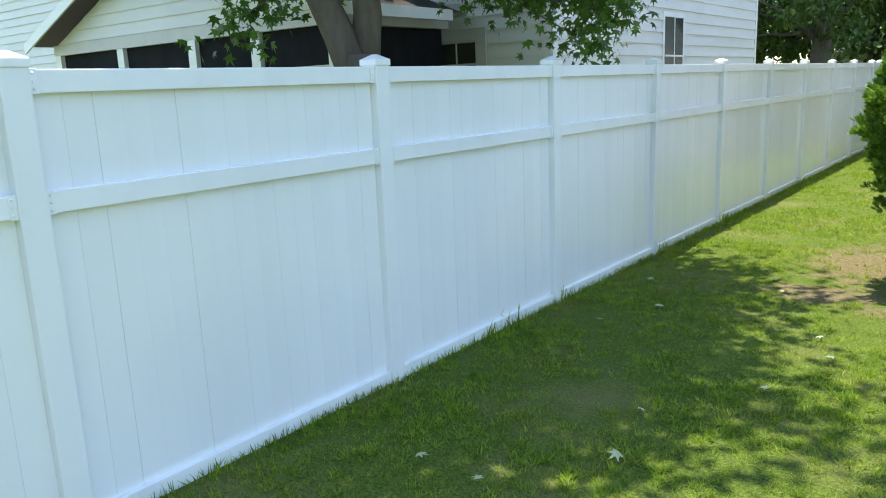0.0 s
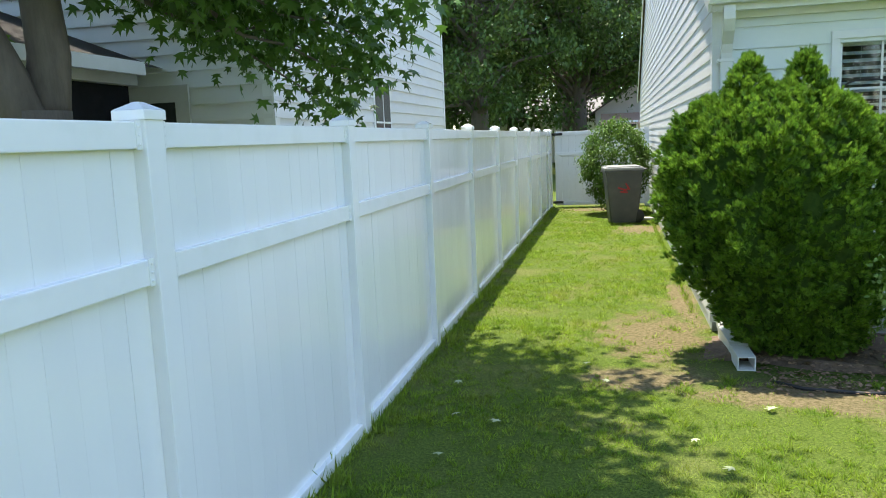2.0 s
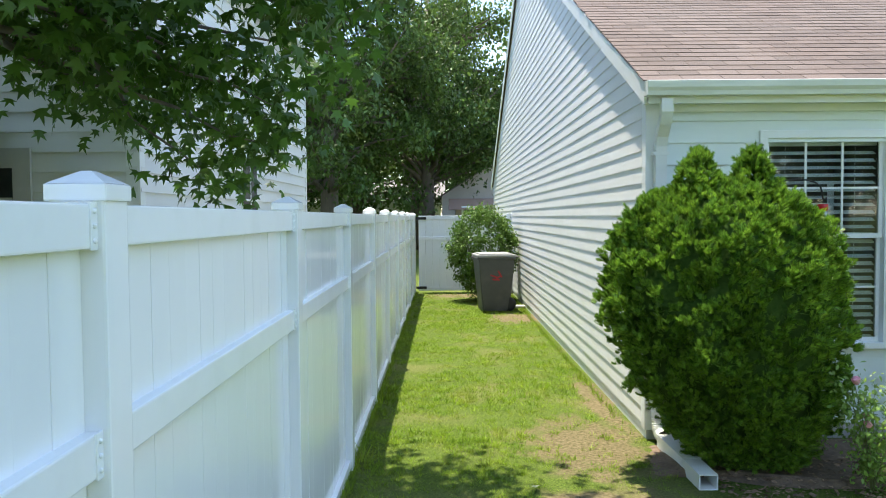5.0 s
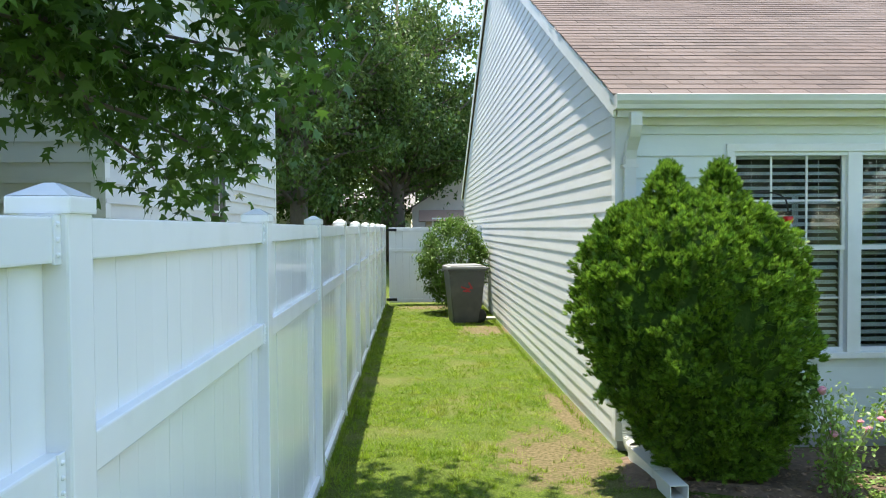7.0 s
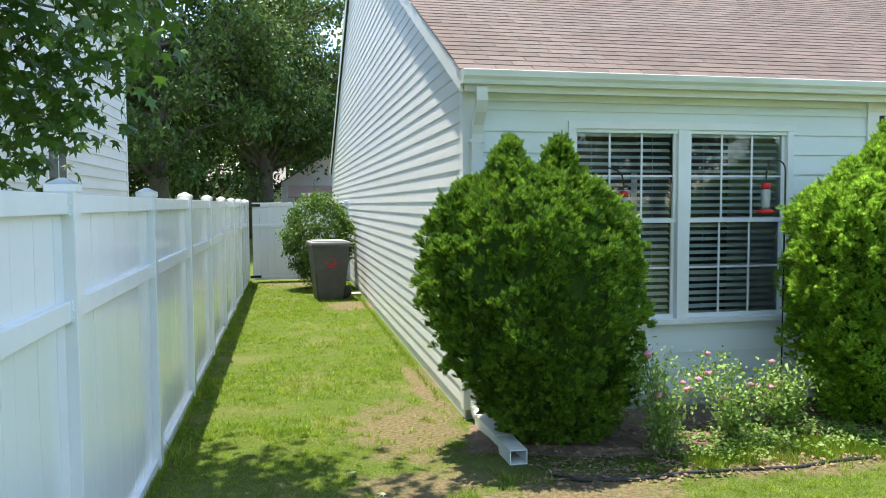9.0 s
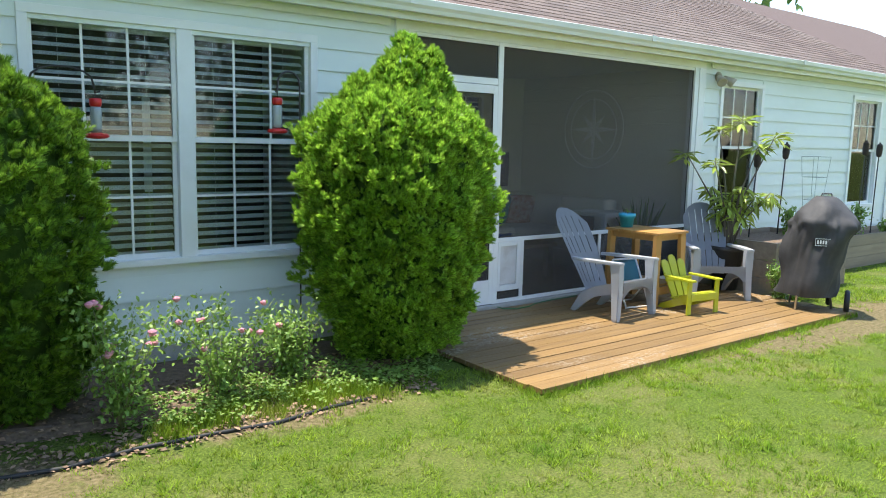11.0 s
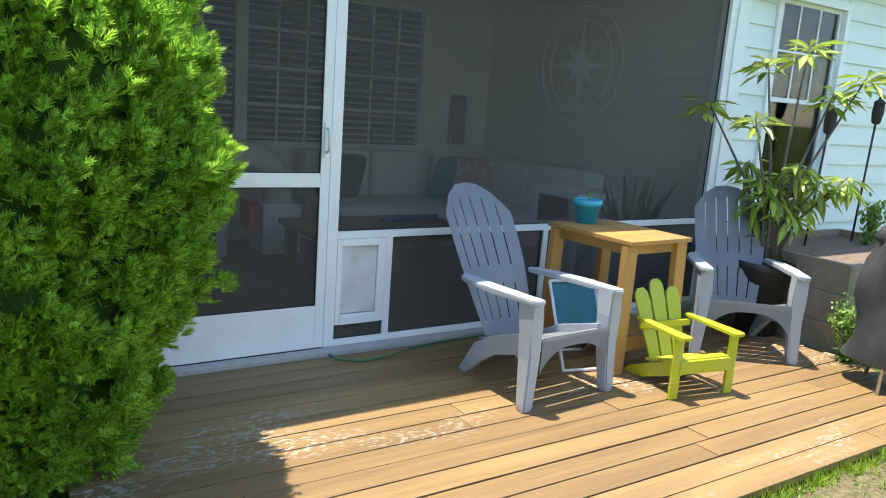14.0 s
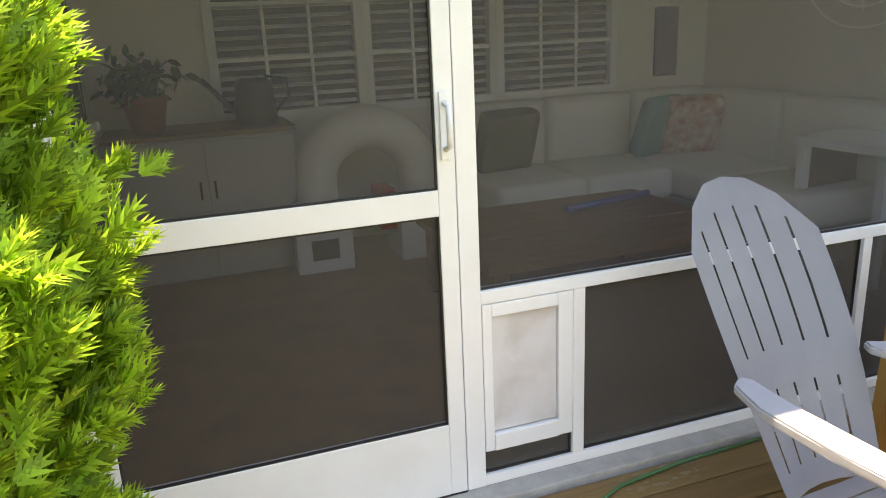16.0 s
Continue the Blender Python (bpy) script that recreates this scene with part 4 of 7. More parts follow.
thuja((0.02, 6.66), (0.77, 0.62), [(-0.16, -0.06, 2.24, 0.36), (0.23, -0.01, 2.25, 0.34), (-0.45, 0.0, 1.95, 0.26), (0.52, 0.0, 1.92, 0.26)],
      "twin-peaked dark green arborvitae shrub", 3, 6600, 1.2, 0.36, 0.24)
thuja((2.875, 6.55), (0.745, 0.53), [(0.06, 0.03, 2.42, 0.48), (0.27, 0.0, 2.32, 0.34), (-0.32, 0.0, 2.10, 0.36), (0.42, 0, 2.05, 0.30), (-0.1, 0, 2.22, 0.42)],
      "plump bright green arborvitae shrub beside the deck", 8, 9800, 1.2, 0.46, full=3.2)


def garden_bed():
    bm = bmesh.new()
    n = 46
    ring = []
    for k in range(n):
        a = 2 * math.pi * k / n
        x = 1.35 + 1.78 * math.copysign(abs(math.cos(a)) ** 0.6, math.cos(a)) + 0.05 * math.sin(7 * a)
        y = 6.79 + 0.50 * math.copysign(abs(math.sin(a)) ** 0.55, math.sin(a)) + 0.06 * math.sin(5 * a + 1)
        ring.append(bm.verts.new((x, min(y, WY - 0.02), -0.004)))
    inner = [bm.verts.new((1.35 + (v.co.x - 1.35) * 0.9, 6.55 + (v.co.y - 6.55) * 0.85, 0.035 + 0.012 * math.sin(k * 2.3))) for k, v in enumerate(ring)]
    for k in range(n):
        bm.faces.new((ring[k], ring[(k + 1) % n], inner[(k + 1) % n], inner[k]))
    bm.faces.new(inner)
    solo("garden_bed", bm, M_SOIL, "dark mulch bed along the house wall", "garden bed", kind="structure")


garden_bed()

LEAF_V = [(0, 0, 0), (0.26, 0.35, 0.05), (0.2, 0.72, 0.03), (0, 1, -0.06), (-0.2, 0.72, 0.03), (-0.26, 0.35, 0.05)]
LEAF_F = [(0, 1, 2, 3, 4, 5)]
LANCE_V = [(0, 0, 0), (0.075, 0.3, 0.05), (0.11, 0.62, 0.02), (0, 1, -0.16), (-0.11, 0.62, 0.02), (-0.075, 0.3, 0.05)]
STAR_V = []
for k in range(5):
    a = math.radians(-100 + 50 * k)
    ln = (0.62, 0.9, 1.0, 0.9, 0.62)[k]
    STAR_V.append((math.sin(a) * ln, 0.25 + math.cos(a) * ln, -0.06))
    if k < 4:
        b = math.radians(-75 + 50 * k)
        STAR_V.append((math.sin(b) * 0.38, 0.25 + math.cos(b) * 0.38, 0.03))
STAR_V.append((0.10, 0.05, 0.0))
STAR_V.append((-0.10, 0.05, 0.0))
STAR_F = [tuple(range(len(STAR_V)))]


def leaf_cloud(name, template, faces, centers, spread, count, size, material, seed, droop=0.3):
    """Leaves strewn round many twig ends, each facing its own way."""
    r = np.random.default_rng(seed)
    c = np.array(centers)[r.integers(0, len(centers), count)]
    at = c + r.normal(0, 1, (count, 3)) * np.array(spread)
    ydir = r.normal(0, 1, (count, 3)) + np.array([0, 0, -droop * 2])
    zdir = np.array([0, 0, 1.0]) + r.normal(0, 0.55, (count, 3))
    return strewn(name, template, faces, axes_poses(at, ydir, zdir, r.uniform(size[0], size[1], count)), material)


def rose_bush(x, y, w, h, blooms, seed, label):
    t = thing("rose_bush", label, "rose bush", pose(x, y, 0.02), "roses in the bed")
    r = random.Random(seed)
    tips = []
    for k in range(11):
        a = r.uniform(0, 2 * math.pi)
        d = r.uniform(0.2, 1) * w
        hh = h * r.uniform(0.6, 1.05)
        p = [(0, 0, 0), (d * 0.4 * math.cos(a), d * 0.4 * math.sin(a), hh * 0.55), (d * math.cos(a), d * math.sin(a), hh)]
        bm = bmesh.new()
        tube(bm, p, [0.006, 0.004, 0.002], 5)
        tips += [Vector(p[1]).lerp(Vector(p[2]), f) for f in (-0.6, -0.2, 0.2, 0.55, 0.85, 1.0)]
        part("stem", bm, M_STEM, t)
    part("leaves", leaf_cloud("leaves", LEAF_V, LEAF_F, [tuple(v) for v in tips], (0.06, 0.06, 0.06), 1500, (0.022, 0.045), M_ROSE_LEAF, seed), None, t)
    ends = [v for v in tips if v.z > h * 0.5]
    for k in range(blooms):
        c = r.choice(ends) + Vector((r.uniform(-0.03, 0.03), r.uniform(-0.06, 0), 0.03))
        bm = bmesh.new()
        for j in range(3):
            lathe(bm, [(0.004, -0.012), (0.016 - j * 0.003, -0.004), (0.024 - j * 0.006, 0.012 + j * 0.003), (0.020 - j * 0.006, 0.014 + j * 0.004)], 9,
                  Matrix.Rotation(r.uniform(-0.3, 0.3), 4, "X"))
        part("bloom", bm, M_PINK, t, "pink rose bloom", at=Matrix.Translation(c))


rose_bush(0.80, 6.14, 0.40, 0.66, 12, 21, "rose bush with pink blooms in the mulch bed")
rose_bush(1.42, 6.30, 0.38, 0.58, 8, 22, "rose bush with pale pink blooms in the bed")
rose_bush(1.95, 6.45, 0.22, 0.42, 1, 23, "small leafy rose bush without many blooms")
rose_bush(0.62, 6.75, 0.25, 0.40, 2, 24, "shaded rose bush behind the shrub")


def tufts(name, label, places, size, count, seed, material, category):
    r = np.random.default_rng(seed)
    at = np.array(places)[r.integers(0, len(places), count)] + r.normal(0, 1, (count, 3)) * np.array([0.07, 0.07, 0.0])
    at[:, 2] = 0
    yd = r.normal(0, 0.35, (count, 3)) + np.array([0, 0, 1.0])
    zd = r.normal(0, 1, (count, 3))
    me = strewn(name, [(-0.05, 0, 0), (0.05, 0, 0), (0.0, 1, 0.12)], [(0, 1, 2)], axes_poses(at, yd, zd, r.uniform(size[0], size[1], count)), material)
    return solo(name, me, None, label, category, kind="stuff")


tufts("weeds", "tall weeds along the foot of the fence", [(-2.47, y, 0) for y in (3.9, 4.2, 4.9, 6.72, 6.9, 8.7, 8.62, 12.2)], (0.05, 0.16), 260, 5, M_GRASS, "weeds")
tufts("bed_weeds", "low green weeds in front of the roses", [(x, y, 0) for x, y in ((1.0, 5.95), (1.45, 6.15), (1.75, 6.25), (2.1, 6.05), (1.9, 5.95), (1.3, 6.0), (1.6, 5.95), (1.8, 6.1), (1.1, 6.05), (2.0, 6.2), (2.2, 6.0), (2.3, 5.9))], (0.03, 0.09), 5200, 6, M_GRASS, "weeds")


def garden_hose():
    bm = bmesh.new()
    pts = [(-0.05, 5.98, 0.02), (0.1, 5.86, 0.018), (0.45, 5.8, 0.018), (0.8, 5.84, 0.02), (1.2, 5.82, 0.018), (1.55, 5.78, 0.018), (1.9, 5.84, 0.015), (2.3, 5.85, 0.012)]
    tube(bm, [(x, y, z - 0.008) for x, y, z in pts], 0.012, 8)
    solo("edging_hose", bm, M_DARK, "black edging hose along the mulch bed", "hose")
    bm = bmesh.new()
    tube(bm, [(4.50, 7.25, 0.06), (4.52, 7.19, 0.053), (4.62, 7.12, 0.053), (4.8, 7.13, 0.053), (4.95, 7.2, 0.053), (5.2, 7.235, 0.053), (5.6, 7.25, 0.053)], 0.006, 8)
    solo("green_cord", bm, mat("green_pvc", (0.04, 0.16, 0.06), 0.4), "thin green cord lying along the porch sill", "cord")


garden_hose()


def downspout():
    t = thing("downspout", "white downspout with a ribbed elbow and ground extension", "downspout", pose(-0.20, WY, 0))
    bm = bmesh.new()
    w = 0.04

    def duct(points, sx, sy):
        rings = []
        for i, (p, dr) in enumerate(points):
            d = Vector(dr).normalized()
            side = Vector((1, 0, 0))
            up = side.cross(d).normalized()
            rings.append([bm.verts.new(Vector(p) + side * a * sx + up * b * sy) for a, b in ((-1, -1), (1, -1), (1, 1), (-1, 1))])
        for a, b in zip(rings, rings[1:]):
            for k in range(4):
                bm.faces.new((a[k], a[(k + 1) % 4], b[(k + 1) % 4], b[k]))

    duct([((0, -0.235, 2.61), (0, 0, -1)), ((0, -0.235, 2.52), (0, 0.25, -1)), ((0, -0.20, 2.45), (0, 1, -0.9)), ((0, -0.12, 2.36), (0, 1, -0.9)), ((0, -0.085, 2.28), (0, 0.3, -1)), ((0, -0.075, 2.2), (0, 0, -1)), ((0, -0.075, 0.38), (0, 0, -1))], 0.042, 0.032)
    part("pipe", bm, M_GUTTER, t)
    for z in (2.22, 1.3, 0.55):
        boxpart("strap", (-0.06, 0.06, -0.112, -0.014, z - 0.012, z + 0.012), M_GUTTER, t)
    bm = bmesh.new()
    rings = []
    pts = [((0, -0.075, 0.40), (0, 0, -1)), ((0, -0.075, 0.2), (0, 0, -1)), ((0, -0.09, 0.13), (0, -0.4, -1)), ((0, -0.14, 0.085), (0, -1, -0.6)), ((0, -0.25, 0.07), (0, -1, -0.1))]
    dense = []
    for (p0, d0), (p1, d1) in zip(pts, pts[1:]):
        for s in range(6):
            dense.append((Vector(p0).lerp(Vector(p1), s / 6), Vector(d0).lerp(Vector(d1), s / 6).normalized()))
    for i, (p, d) in enumerate(dense):
        side = Vector((1, 0, 0))
        up = side.cross(d)
        r = 0.056 + (0.007 if i % 2 else 0)
        rings.append([bm.verts.new(p + (side * math.cos(a) + up * math.sin(a)) * r) for a in (2 * math.pi * k / 14 for k in range(14))])
    for a, b in zip(rings, rings[1:]):
        for k in range(14):
            bm.faces.new((a[k], a[(k + 1) % 14], b[(k + 1) % 14], b[k]))
    part("ribbed_elbow", bm, M_GUTTER, t)
    bm = bmesh.new()
    outer = [(-0.06, 0.0), (0.06, 0.0), (0.06, 0.10), (-0.06, 0.10)]
    inner = [(-0.054, 0.006), (0.054, 0.006), (0.054, 0.094), (-0.054, 0.094)]
    y0, y1 = -0.24, -1.12
    a = [bm.verts.new((x, y0, z + 0.005)) for x, z in outer]
    b = [bm.verts.new((x + 0.02, y1, z)) for x, z in outer]
    c = [bm.verts.new((x + 0.02, y1, z)) for x, z in inner]
    d = [bm.verts.new((x + 0.012, y1 + 0.4, z)) for x, z in inner]
    for p, q in ((a, b), (b, c), (c, d)):
        for k in range(4):
            bm.faces.new((p[k], p[(k + 1) % 4], q[(k + 1) % 4], q[k]))
    bm.faces.new(a)
    bm.faces.new(d)
    part("ground_extension", bm, M_GUTTER, t)
    boxpart("joint_collar", (-0.052, 0.082, -0.80, -0.77, 0.0, 0.107), M_GUTTER, t, 0.003)


downspout()

# ---- feeders ----
M_IRON = mat("black_iron", (0.02, 0.02, 0.022), 0.45, (0.035, 0.03, 0.03), 20)
M_RED = mat("red_plastic", (0.62, 0.02, 0.02), 0.3, (0.52, 0.015, 0.015), 6)
M_CLEAR = mat("clear_bottle", (0.36, 0.40, 0.40), 0.1, (0.30, 0.34, 0.34), 6)


def shepherd_hook(x, y, dx, top, seed):
    t = thing("shepherd_hook", "black iron shepherd hook standing in the mulch bed", "plant hook", pose(x, y, 0), "hooks by the window")
    bm = bmesh.new()
    pts = [(0, 0, -0.02), (0, 0, 1.0), (0, 0, top - 0.14)]
    for k in range(9):
        a = math.pi * k / 8
        pts.append((dx * 0.5 * (1 - math.cos(a)), 0, top - 0.12 + 0.10 * math.sin(a) ** 0.8))
    pts += [(dx * 1.02, 0, top - 0.17), (dx * 1.10, 0, top - 0.16)]
    tube(bm, pts, 0.0065, 8)
    part("rod", bm, M_IRON, t)
    f = thing("hummingbird_feeder", "red and clear hummingbird feeder hanging from a hook", "bird feeder", pose(x + dx * 1.02, y, top - 0.17), "bird feeders")
    bm = bmesh.new()
    tube(bm, [(0, 0, 0.0), (0, 0, -0.035)], 0.0025, 6)
    part("wire", bm, M_IRON, f)
    bm = bmesh.new()
    lathe(bm, [(0.030, -0.085), (0.036, -0.075), (0.037, -0.04), (0.030, -0.034)], 20)
    part("cap", bm, M_RED, f)
    bm = bmesh.new()
    lathe(bm, [(0.028, -0.245), (0.033, -0.22), (0.034, -0.10), (0.030, -0.086)], 20)
    part("bottle", bm, M_CLEAR, f)
    bm = bmesh.new()
    lathe(bm, [(0.02, -0.285), (0.06, -0.280), (0.075, -0.268), (0.062, -0.256), (0.03, -0.246)], 24)
    for k in range(5):
        a = 2 * math.pi * k / 5
        lathe(bm, [(0.012, -0.264), (0.014, -0.255), (0.004, -0.25)], 8, Matrix.Translation((0.056 * math.cos(a), 0.056 * math.sin(a), 0)))
    part("base_dish", bm, M_RED, f)


shepherd_hook(0.60, 7.13, 0.36, 2.03, 1)
shepherd_hook(2.30, 6.98, -0.17, 2.09, 2)

# ---- bin and shrub by the gate ----
M_BIN = mat("bin_grey", (0.060, 0.062, 0.060), 0.5, (0.075, 0.076, 0.072), 6, stain=(0.12, 0.115, 0.10), stain_scale=3, stain_amount=0.4, bump=0.1)
M_LID = mat("bin_lid", (0.30, 0.30, 0.285), 0.55, (0.26, 0.26, 0.25), 6)
M_REDPAINT = mat("red_mark", (0.40, 0.02, 0.03), 0.5)


def wheeled_bin():
    t = thing("wheeled_bin", "dark grey wheeled rubbish bin with a closed lid and red marks", "rubbish bin", pose(-0.92, 15.6, 0, 0, 0, 6))
    bm = bmesh.new()
    lo = [(-0.25, -0.27), (0.25, -0.27), (0.25, 0.27), (-0.25, 0.27)]
    hi = [(-0.335, -0.36), (0.335, -0.36), (0.335, 0.38), (-0.335, 0.38)]
    rings = []
    for f, z in ((0, 0.02), (0.85, 0.86), (1.0, 1.0)):
        rings.append([bm.verts.new((a[0] + (b[0] - a[0]) * f, a[1] + (b[1] - a[1]) * f, z)) for a, b in zip(lo, hi)])
    for a, b in zip(rings, rings[1:]):
        for k in range(4):
            bm.faces.new((a[k], a[(k + 1) % 4], b[(k + 1) % 4], b[k]))
    bm.faces.new(rings[0][::-1])
    bm.faces.new(rings[-1])
    bmesh.ops.bevel(bm, geom=[e for e in bm.edges if abs((e.verts[0].co - e.verts[1].co).z) > 0.1], offset=0.04, segments=3, affect="EDGES")
    part("body", bm, M_BIN, t)
    boxpart("rim", (-0.36, 0.36, -0.385, 0.40, 0.965, 1.005), M_BIN, t, 0.012)
    bm = bmesh.new()
    box(bm, -0.355, 0.355, -0.39, 0.40, 1.005, 1.055, 0.02)
    box(bm, -0.30, 0.30, -0.33, 0.34, 1.05, 1.075, 0.012)
    part("lid", bm, M_LID, t, "pale grey lid")
    bm = bmesh.new()
    tube(bm, [(0.34, -0.25, 1.0), (0.42, -0.25, 1.01), (0.42, 0.25, 1.01), (0.34, 0.25, 1.0)], 0.014, 8)
    part("handle", bm, M_BIN, t)
    for y in (-0.24, 0.24):
        bm = bmesh.new()
        lathe(bm, [(0.05, -0.02), (0.125, -0.02), (0.135, 0.0), (0.125, 0.025), (0.05, 0.025)], 24, Matrix.Translation((0.24, y, 0.135)) @ Matrix.Rotation(radians(90), 4, "X"))
        part("wheel", bm, M_DARK, t)
    for x, z, a in ((-0.05, 0.66, 20), (0.02, 0.63, -35), (0.06, 0.70, 60), (-0.01, 0.60, 5)):
        boxpart("mark", (-0.07, 0.07, -0.001, 0.001, -0.014, 0.014), M_REDPAINT, t, label="red painted mark", at=pose(x, -0.268 - 0.09 * z - 0.012, z, 0, a, 0))


wheeled_bin()


def round_shrub():
    t = thing("leafy_shrub", "round glossy leafed shrub near the gate", "shrub", pose(-1.02, 17.25, 0))
    r = np.random.default_rng(4)
    for k in range(9):
        bm = bmesh.new()
        a = r.uniform(0, 2 * math.pi)
        tube(bm, [(0, 0, 0), (0.2 * math.cos(a), 0.2 * math.sin(a), 0.6), (0.5 * math.cos(a), 0.5 * math.sin(a), 1.3)], [0.02, 0.014, 0.005], 6)
        part("stem", bm, M_BARK, t)
    cs = []
    while len(cs) < 420:
        p = r.normal(0, 1, 3)
        p /= np.linalg.norm(p)
        p *= r.uniform(0.72, 1.0)
        q = (p[0] * 0.72, p[1] * 0.75, 1.05 + p[2] * 0.92)
        if q[2] > 0.12:
            cs.append(q)
    part("leaves", leaf_cloud("leaves", LEAF_V, LEAF_F, cs, (0.055, 0.055, 0.06), 13000, (0.04, 0.075), M_SHRUB, 31), None, t)


round_shrub()
bm = bmesh.new()
box(bm, -0.36, -0.05, -0.12, 0.12, 0, 0.05, 0.012)
solo("splash_block", bm, M_CONC, "pale concrete splash block by the bin", "splash block", pose(-0.25, 15.9, 0))

# ---- deck furniture ----
M_RESIN = mat("grey_resin", (0.37, 0.385, 0.41), 0.42, (0.34, 0.355, 0.38), 5, stain=(0.48, 0.48, 0.48), stain_scale=4, stain_amount=0.3, bump=0.04)
M_YELLOW = mat("lime_paint", (0.45, 0.46, 0.018), 0.42, (0.39, 0.40, 0.016), 6, stain=(0.55, 0.55, 0.25), stain_scale=6, stain_amount=0.3)
M_PINE = mat("varnished_pine", (0.48, 0.26, 0.075), 0.42, (0.36, 0.18, 0.05), 5, stain=(0.30, 0.25, 0.17), stain_scale=3, stain_amount=0.4, bump=0.1, stretch=(1, 1, 0.15), per_object=0.1)
M_TEAL = mat("teal_glaze", (0.03, 0.36, 0.50), 0.4, (0.03, 0.31, 0.45), 5)
M_TERRA = mat("terracotta", (0.40, 0.14, 0.07), 0.8, (0.33, 0.11, 0.06), 8)


def slotted_panel(half_width, top_z, slats, slots, rows, gap, point):
    """A moulded panel as one shell: slats joined by solid bands. rows: v breaks, slots: rows that are open between slats."""
    bm = bmesh.new()
    us = []
    for i in range(slats):
        a = -1 + 2 * i / slats
        b = -1 + 2 * (i + 1) / slats
        us += [a + (gap if i else 0), b - (gap if i < slats - 1 else 0)]
    grid = {}
    for j, v in enumerate(rows):
        for i, u in enumerate(us):
            grid[i, j] = bm.verts.new(point(u, v))
    for j in range(len(rows) - 1):
        for i in range(len(us) - 1):
            if i % 2 and j in slots:
                continue
            bm.faces.new((grid[i, j], grid[i + 1, j], grid[i + 1, j + 1], grid[i, j + 1]))
    bmesh.ops.solidify(bm, geom=list(bm.faces), thickness=0.016)
    return bm


def deck_chair_parts(t, material):
    """A moulded reclining chair with a slotted fan back; it faces -y, its front feet on y = 0."""
    p0, p1 = Vector((0, 0.43, 0.20)), Vector((0, 0.86, 0.945))

    def half(v):
        return 0.172 + 0.068 * math.sin(min(1, v / 0.72) * math.pi / 2)

    def back(u, v):
        top = 1.0 - 0.20 * abs(u) ** 2.4
        vv = v * (top if v > 0.62 else 1.0) if v < 1 else top
        if v > 0.62:
            vv = 0.62 + (top - 0.62) * (v - 0.62) / 0.38
        p = p0.lerp(p1, vv)
        return (u * half(vv), p.y + 0.05 * (1 - u * u) - 0.045 * math.sin(vv * math.pi) * 0.5, p.z)

    rows = [0, 0.08, 0.2, 0.32, 0.38, 0.44, 0.5, 0.62, 0.74, 0.84, 0.9, 0.96, 1.0]
    part("backrest", slotted_panel(0, 0, 6, {1, 2, 5, 6, 7, 8, 9}, rows, 0.017, back), material, t)

    def seat(u, v):
        y = -0.035 + 0.52 * v
        z = 0.365 - 0.155 * v - 0.035 * math.sin(v * math.pi) + (0.0 if v > 0.1 else -0.03 * (1 - v / 0.1))
        return (u * (0.265 - 0.03 * v), y, z)

    bm = bmesh.new()
    bounds = [0.0, 0.05, 0.17, 0.185, 0.33, 0.345, 0.50, 0.515, 0.68, 0.695, 0.86, 0.875, 1.0]
    grid = [[bm.verts.new(seat(u, v)) for u in (-1, -0.82, 0.82, 1)] for v in bounds]
    for j in range(len(bounds) - 1):
        for i in range(3):
            if i == 1 and bounds[j + 1] - bounds[j] < 0.02:
                continue
            bm.faces.new((grid[j][i], grid[j][i + 1], grid[j + 1][i + 1], grid[j + 1][i]))
    bmesh.ops.solidify(bm, geom=list(bm.faces), thickness=0.018)
    part("seat", bm, material, t)
    bm = bmesh.new()
    n = 12
    lo = [bm.verts.new((x, -0.03, 0.29 - 0.11 * abs(x / 0.265) ** 3)) for x in np.linspace(-0.265, 0.265, n + 1)]
    hi = [bm.verts.new((x, -0.035, 0.352)) for x in np.linspace(-0.265, 0.265, n + 1)]
    for k in range(n):
        bm.faces.new((lo[k], lo[k + 1], hi[k + 1], hi[k]))
    bmesh.ops.solidify(bm, geom=list(bm.faces), thickness=0.014)
    part("apron", bm, material, t)
    for s in (-1, 1):
        bm = bmesh.new()
        rings = []
        for z, w, d, x, y in ((0.0, 0.030, 0.030, 0.325, 0.0), (0.02, 0.034, 0.034, 0.323, 0.0), (0.25, 0.042, 0.045, 0.305, 0.015), (0.40, 0.045, 0.05, 0.305, 0.02), (0.53, 0.04, 0.06, 0.31, 0.03)):
            rings.append([bm.verts.new((s * x + a * w, y + b * d, z)) for a, b in ((-1, -1), (1, -1), (1, 1), (-1, 1))])
        for a, b in zip(rings, rings[1:]):
            for k in range(4):
                bm.faces.new((a[k], a[(k + 1) % 4], b[(k + 1) % 4], b[k]))
        bm.faces.new(rings[0][::-1])
        bm.faces.new(rings[-1])
        bmesh.ops.bevel(bm, geom=[e for e in bm.edges if abs((e.verts[0].co - e.verts[1].co).z) > 0.015], offset=0.009, segments=2, affect="EDGES")
        part("leg", bm, material, t)
        bm = bmesh.new()
        rings = []
        for y, z, w, h in ((0.03, 0.30, 0.014, 0.05), (0.32, 0.22, 0.014, 0.05), (0.46, 0.14, 0.018, 0.045), (0.57, 0.02, 0.02, 0.03), (0.59, 0.0, 0.02, 0.02)):
            rings.append([bm.verts.new((s * (0.25 if y < 0.4 else 0.25 - (y - 0.4) * 0.1) + a * w, y + (b * 0.025 if y > 0.4 else 0), max(0.0, z + b * h * (0.4 if y > 0.55 else 1)))) for a, b in ((-1, -1), (1, -1), (1, 1), (-1, 1))])
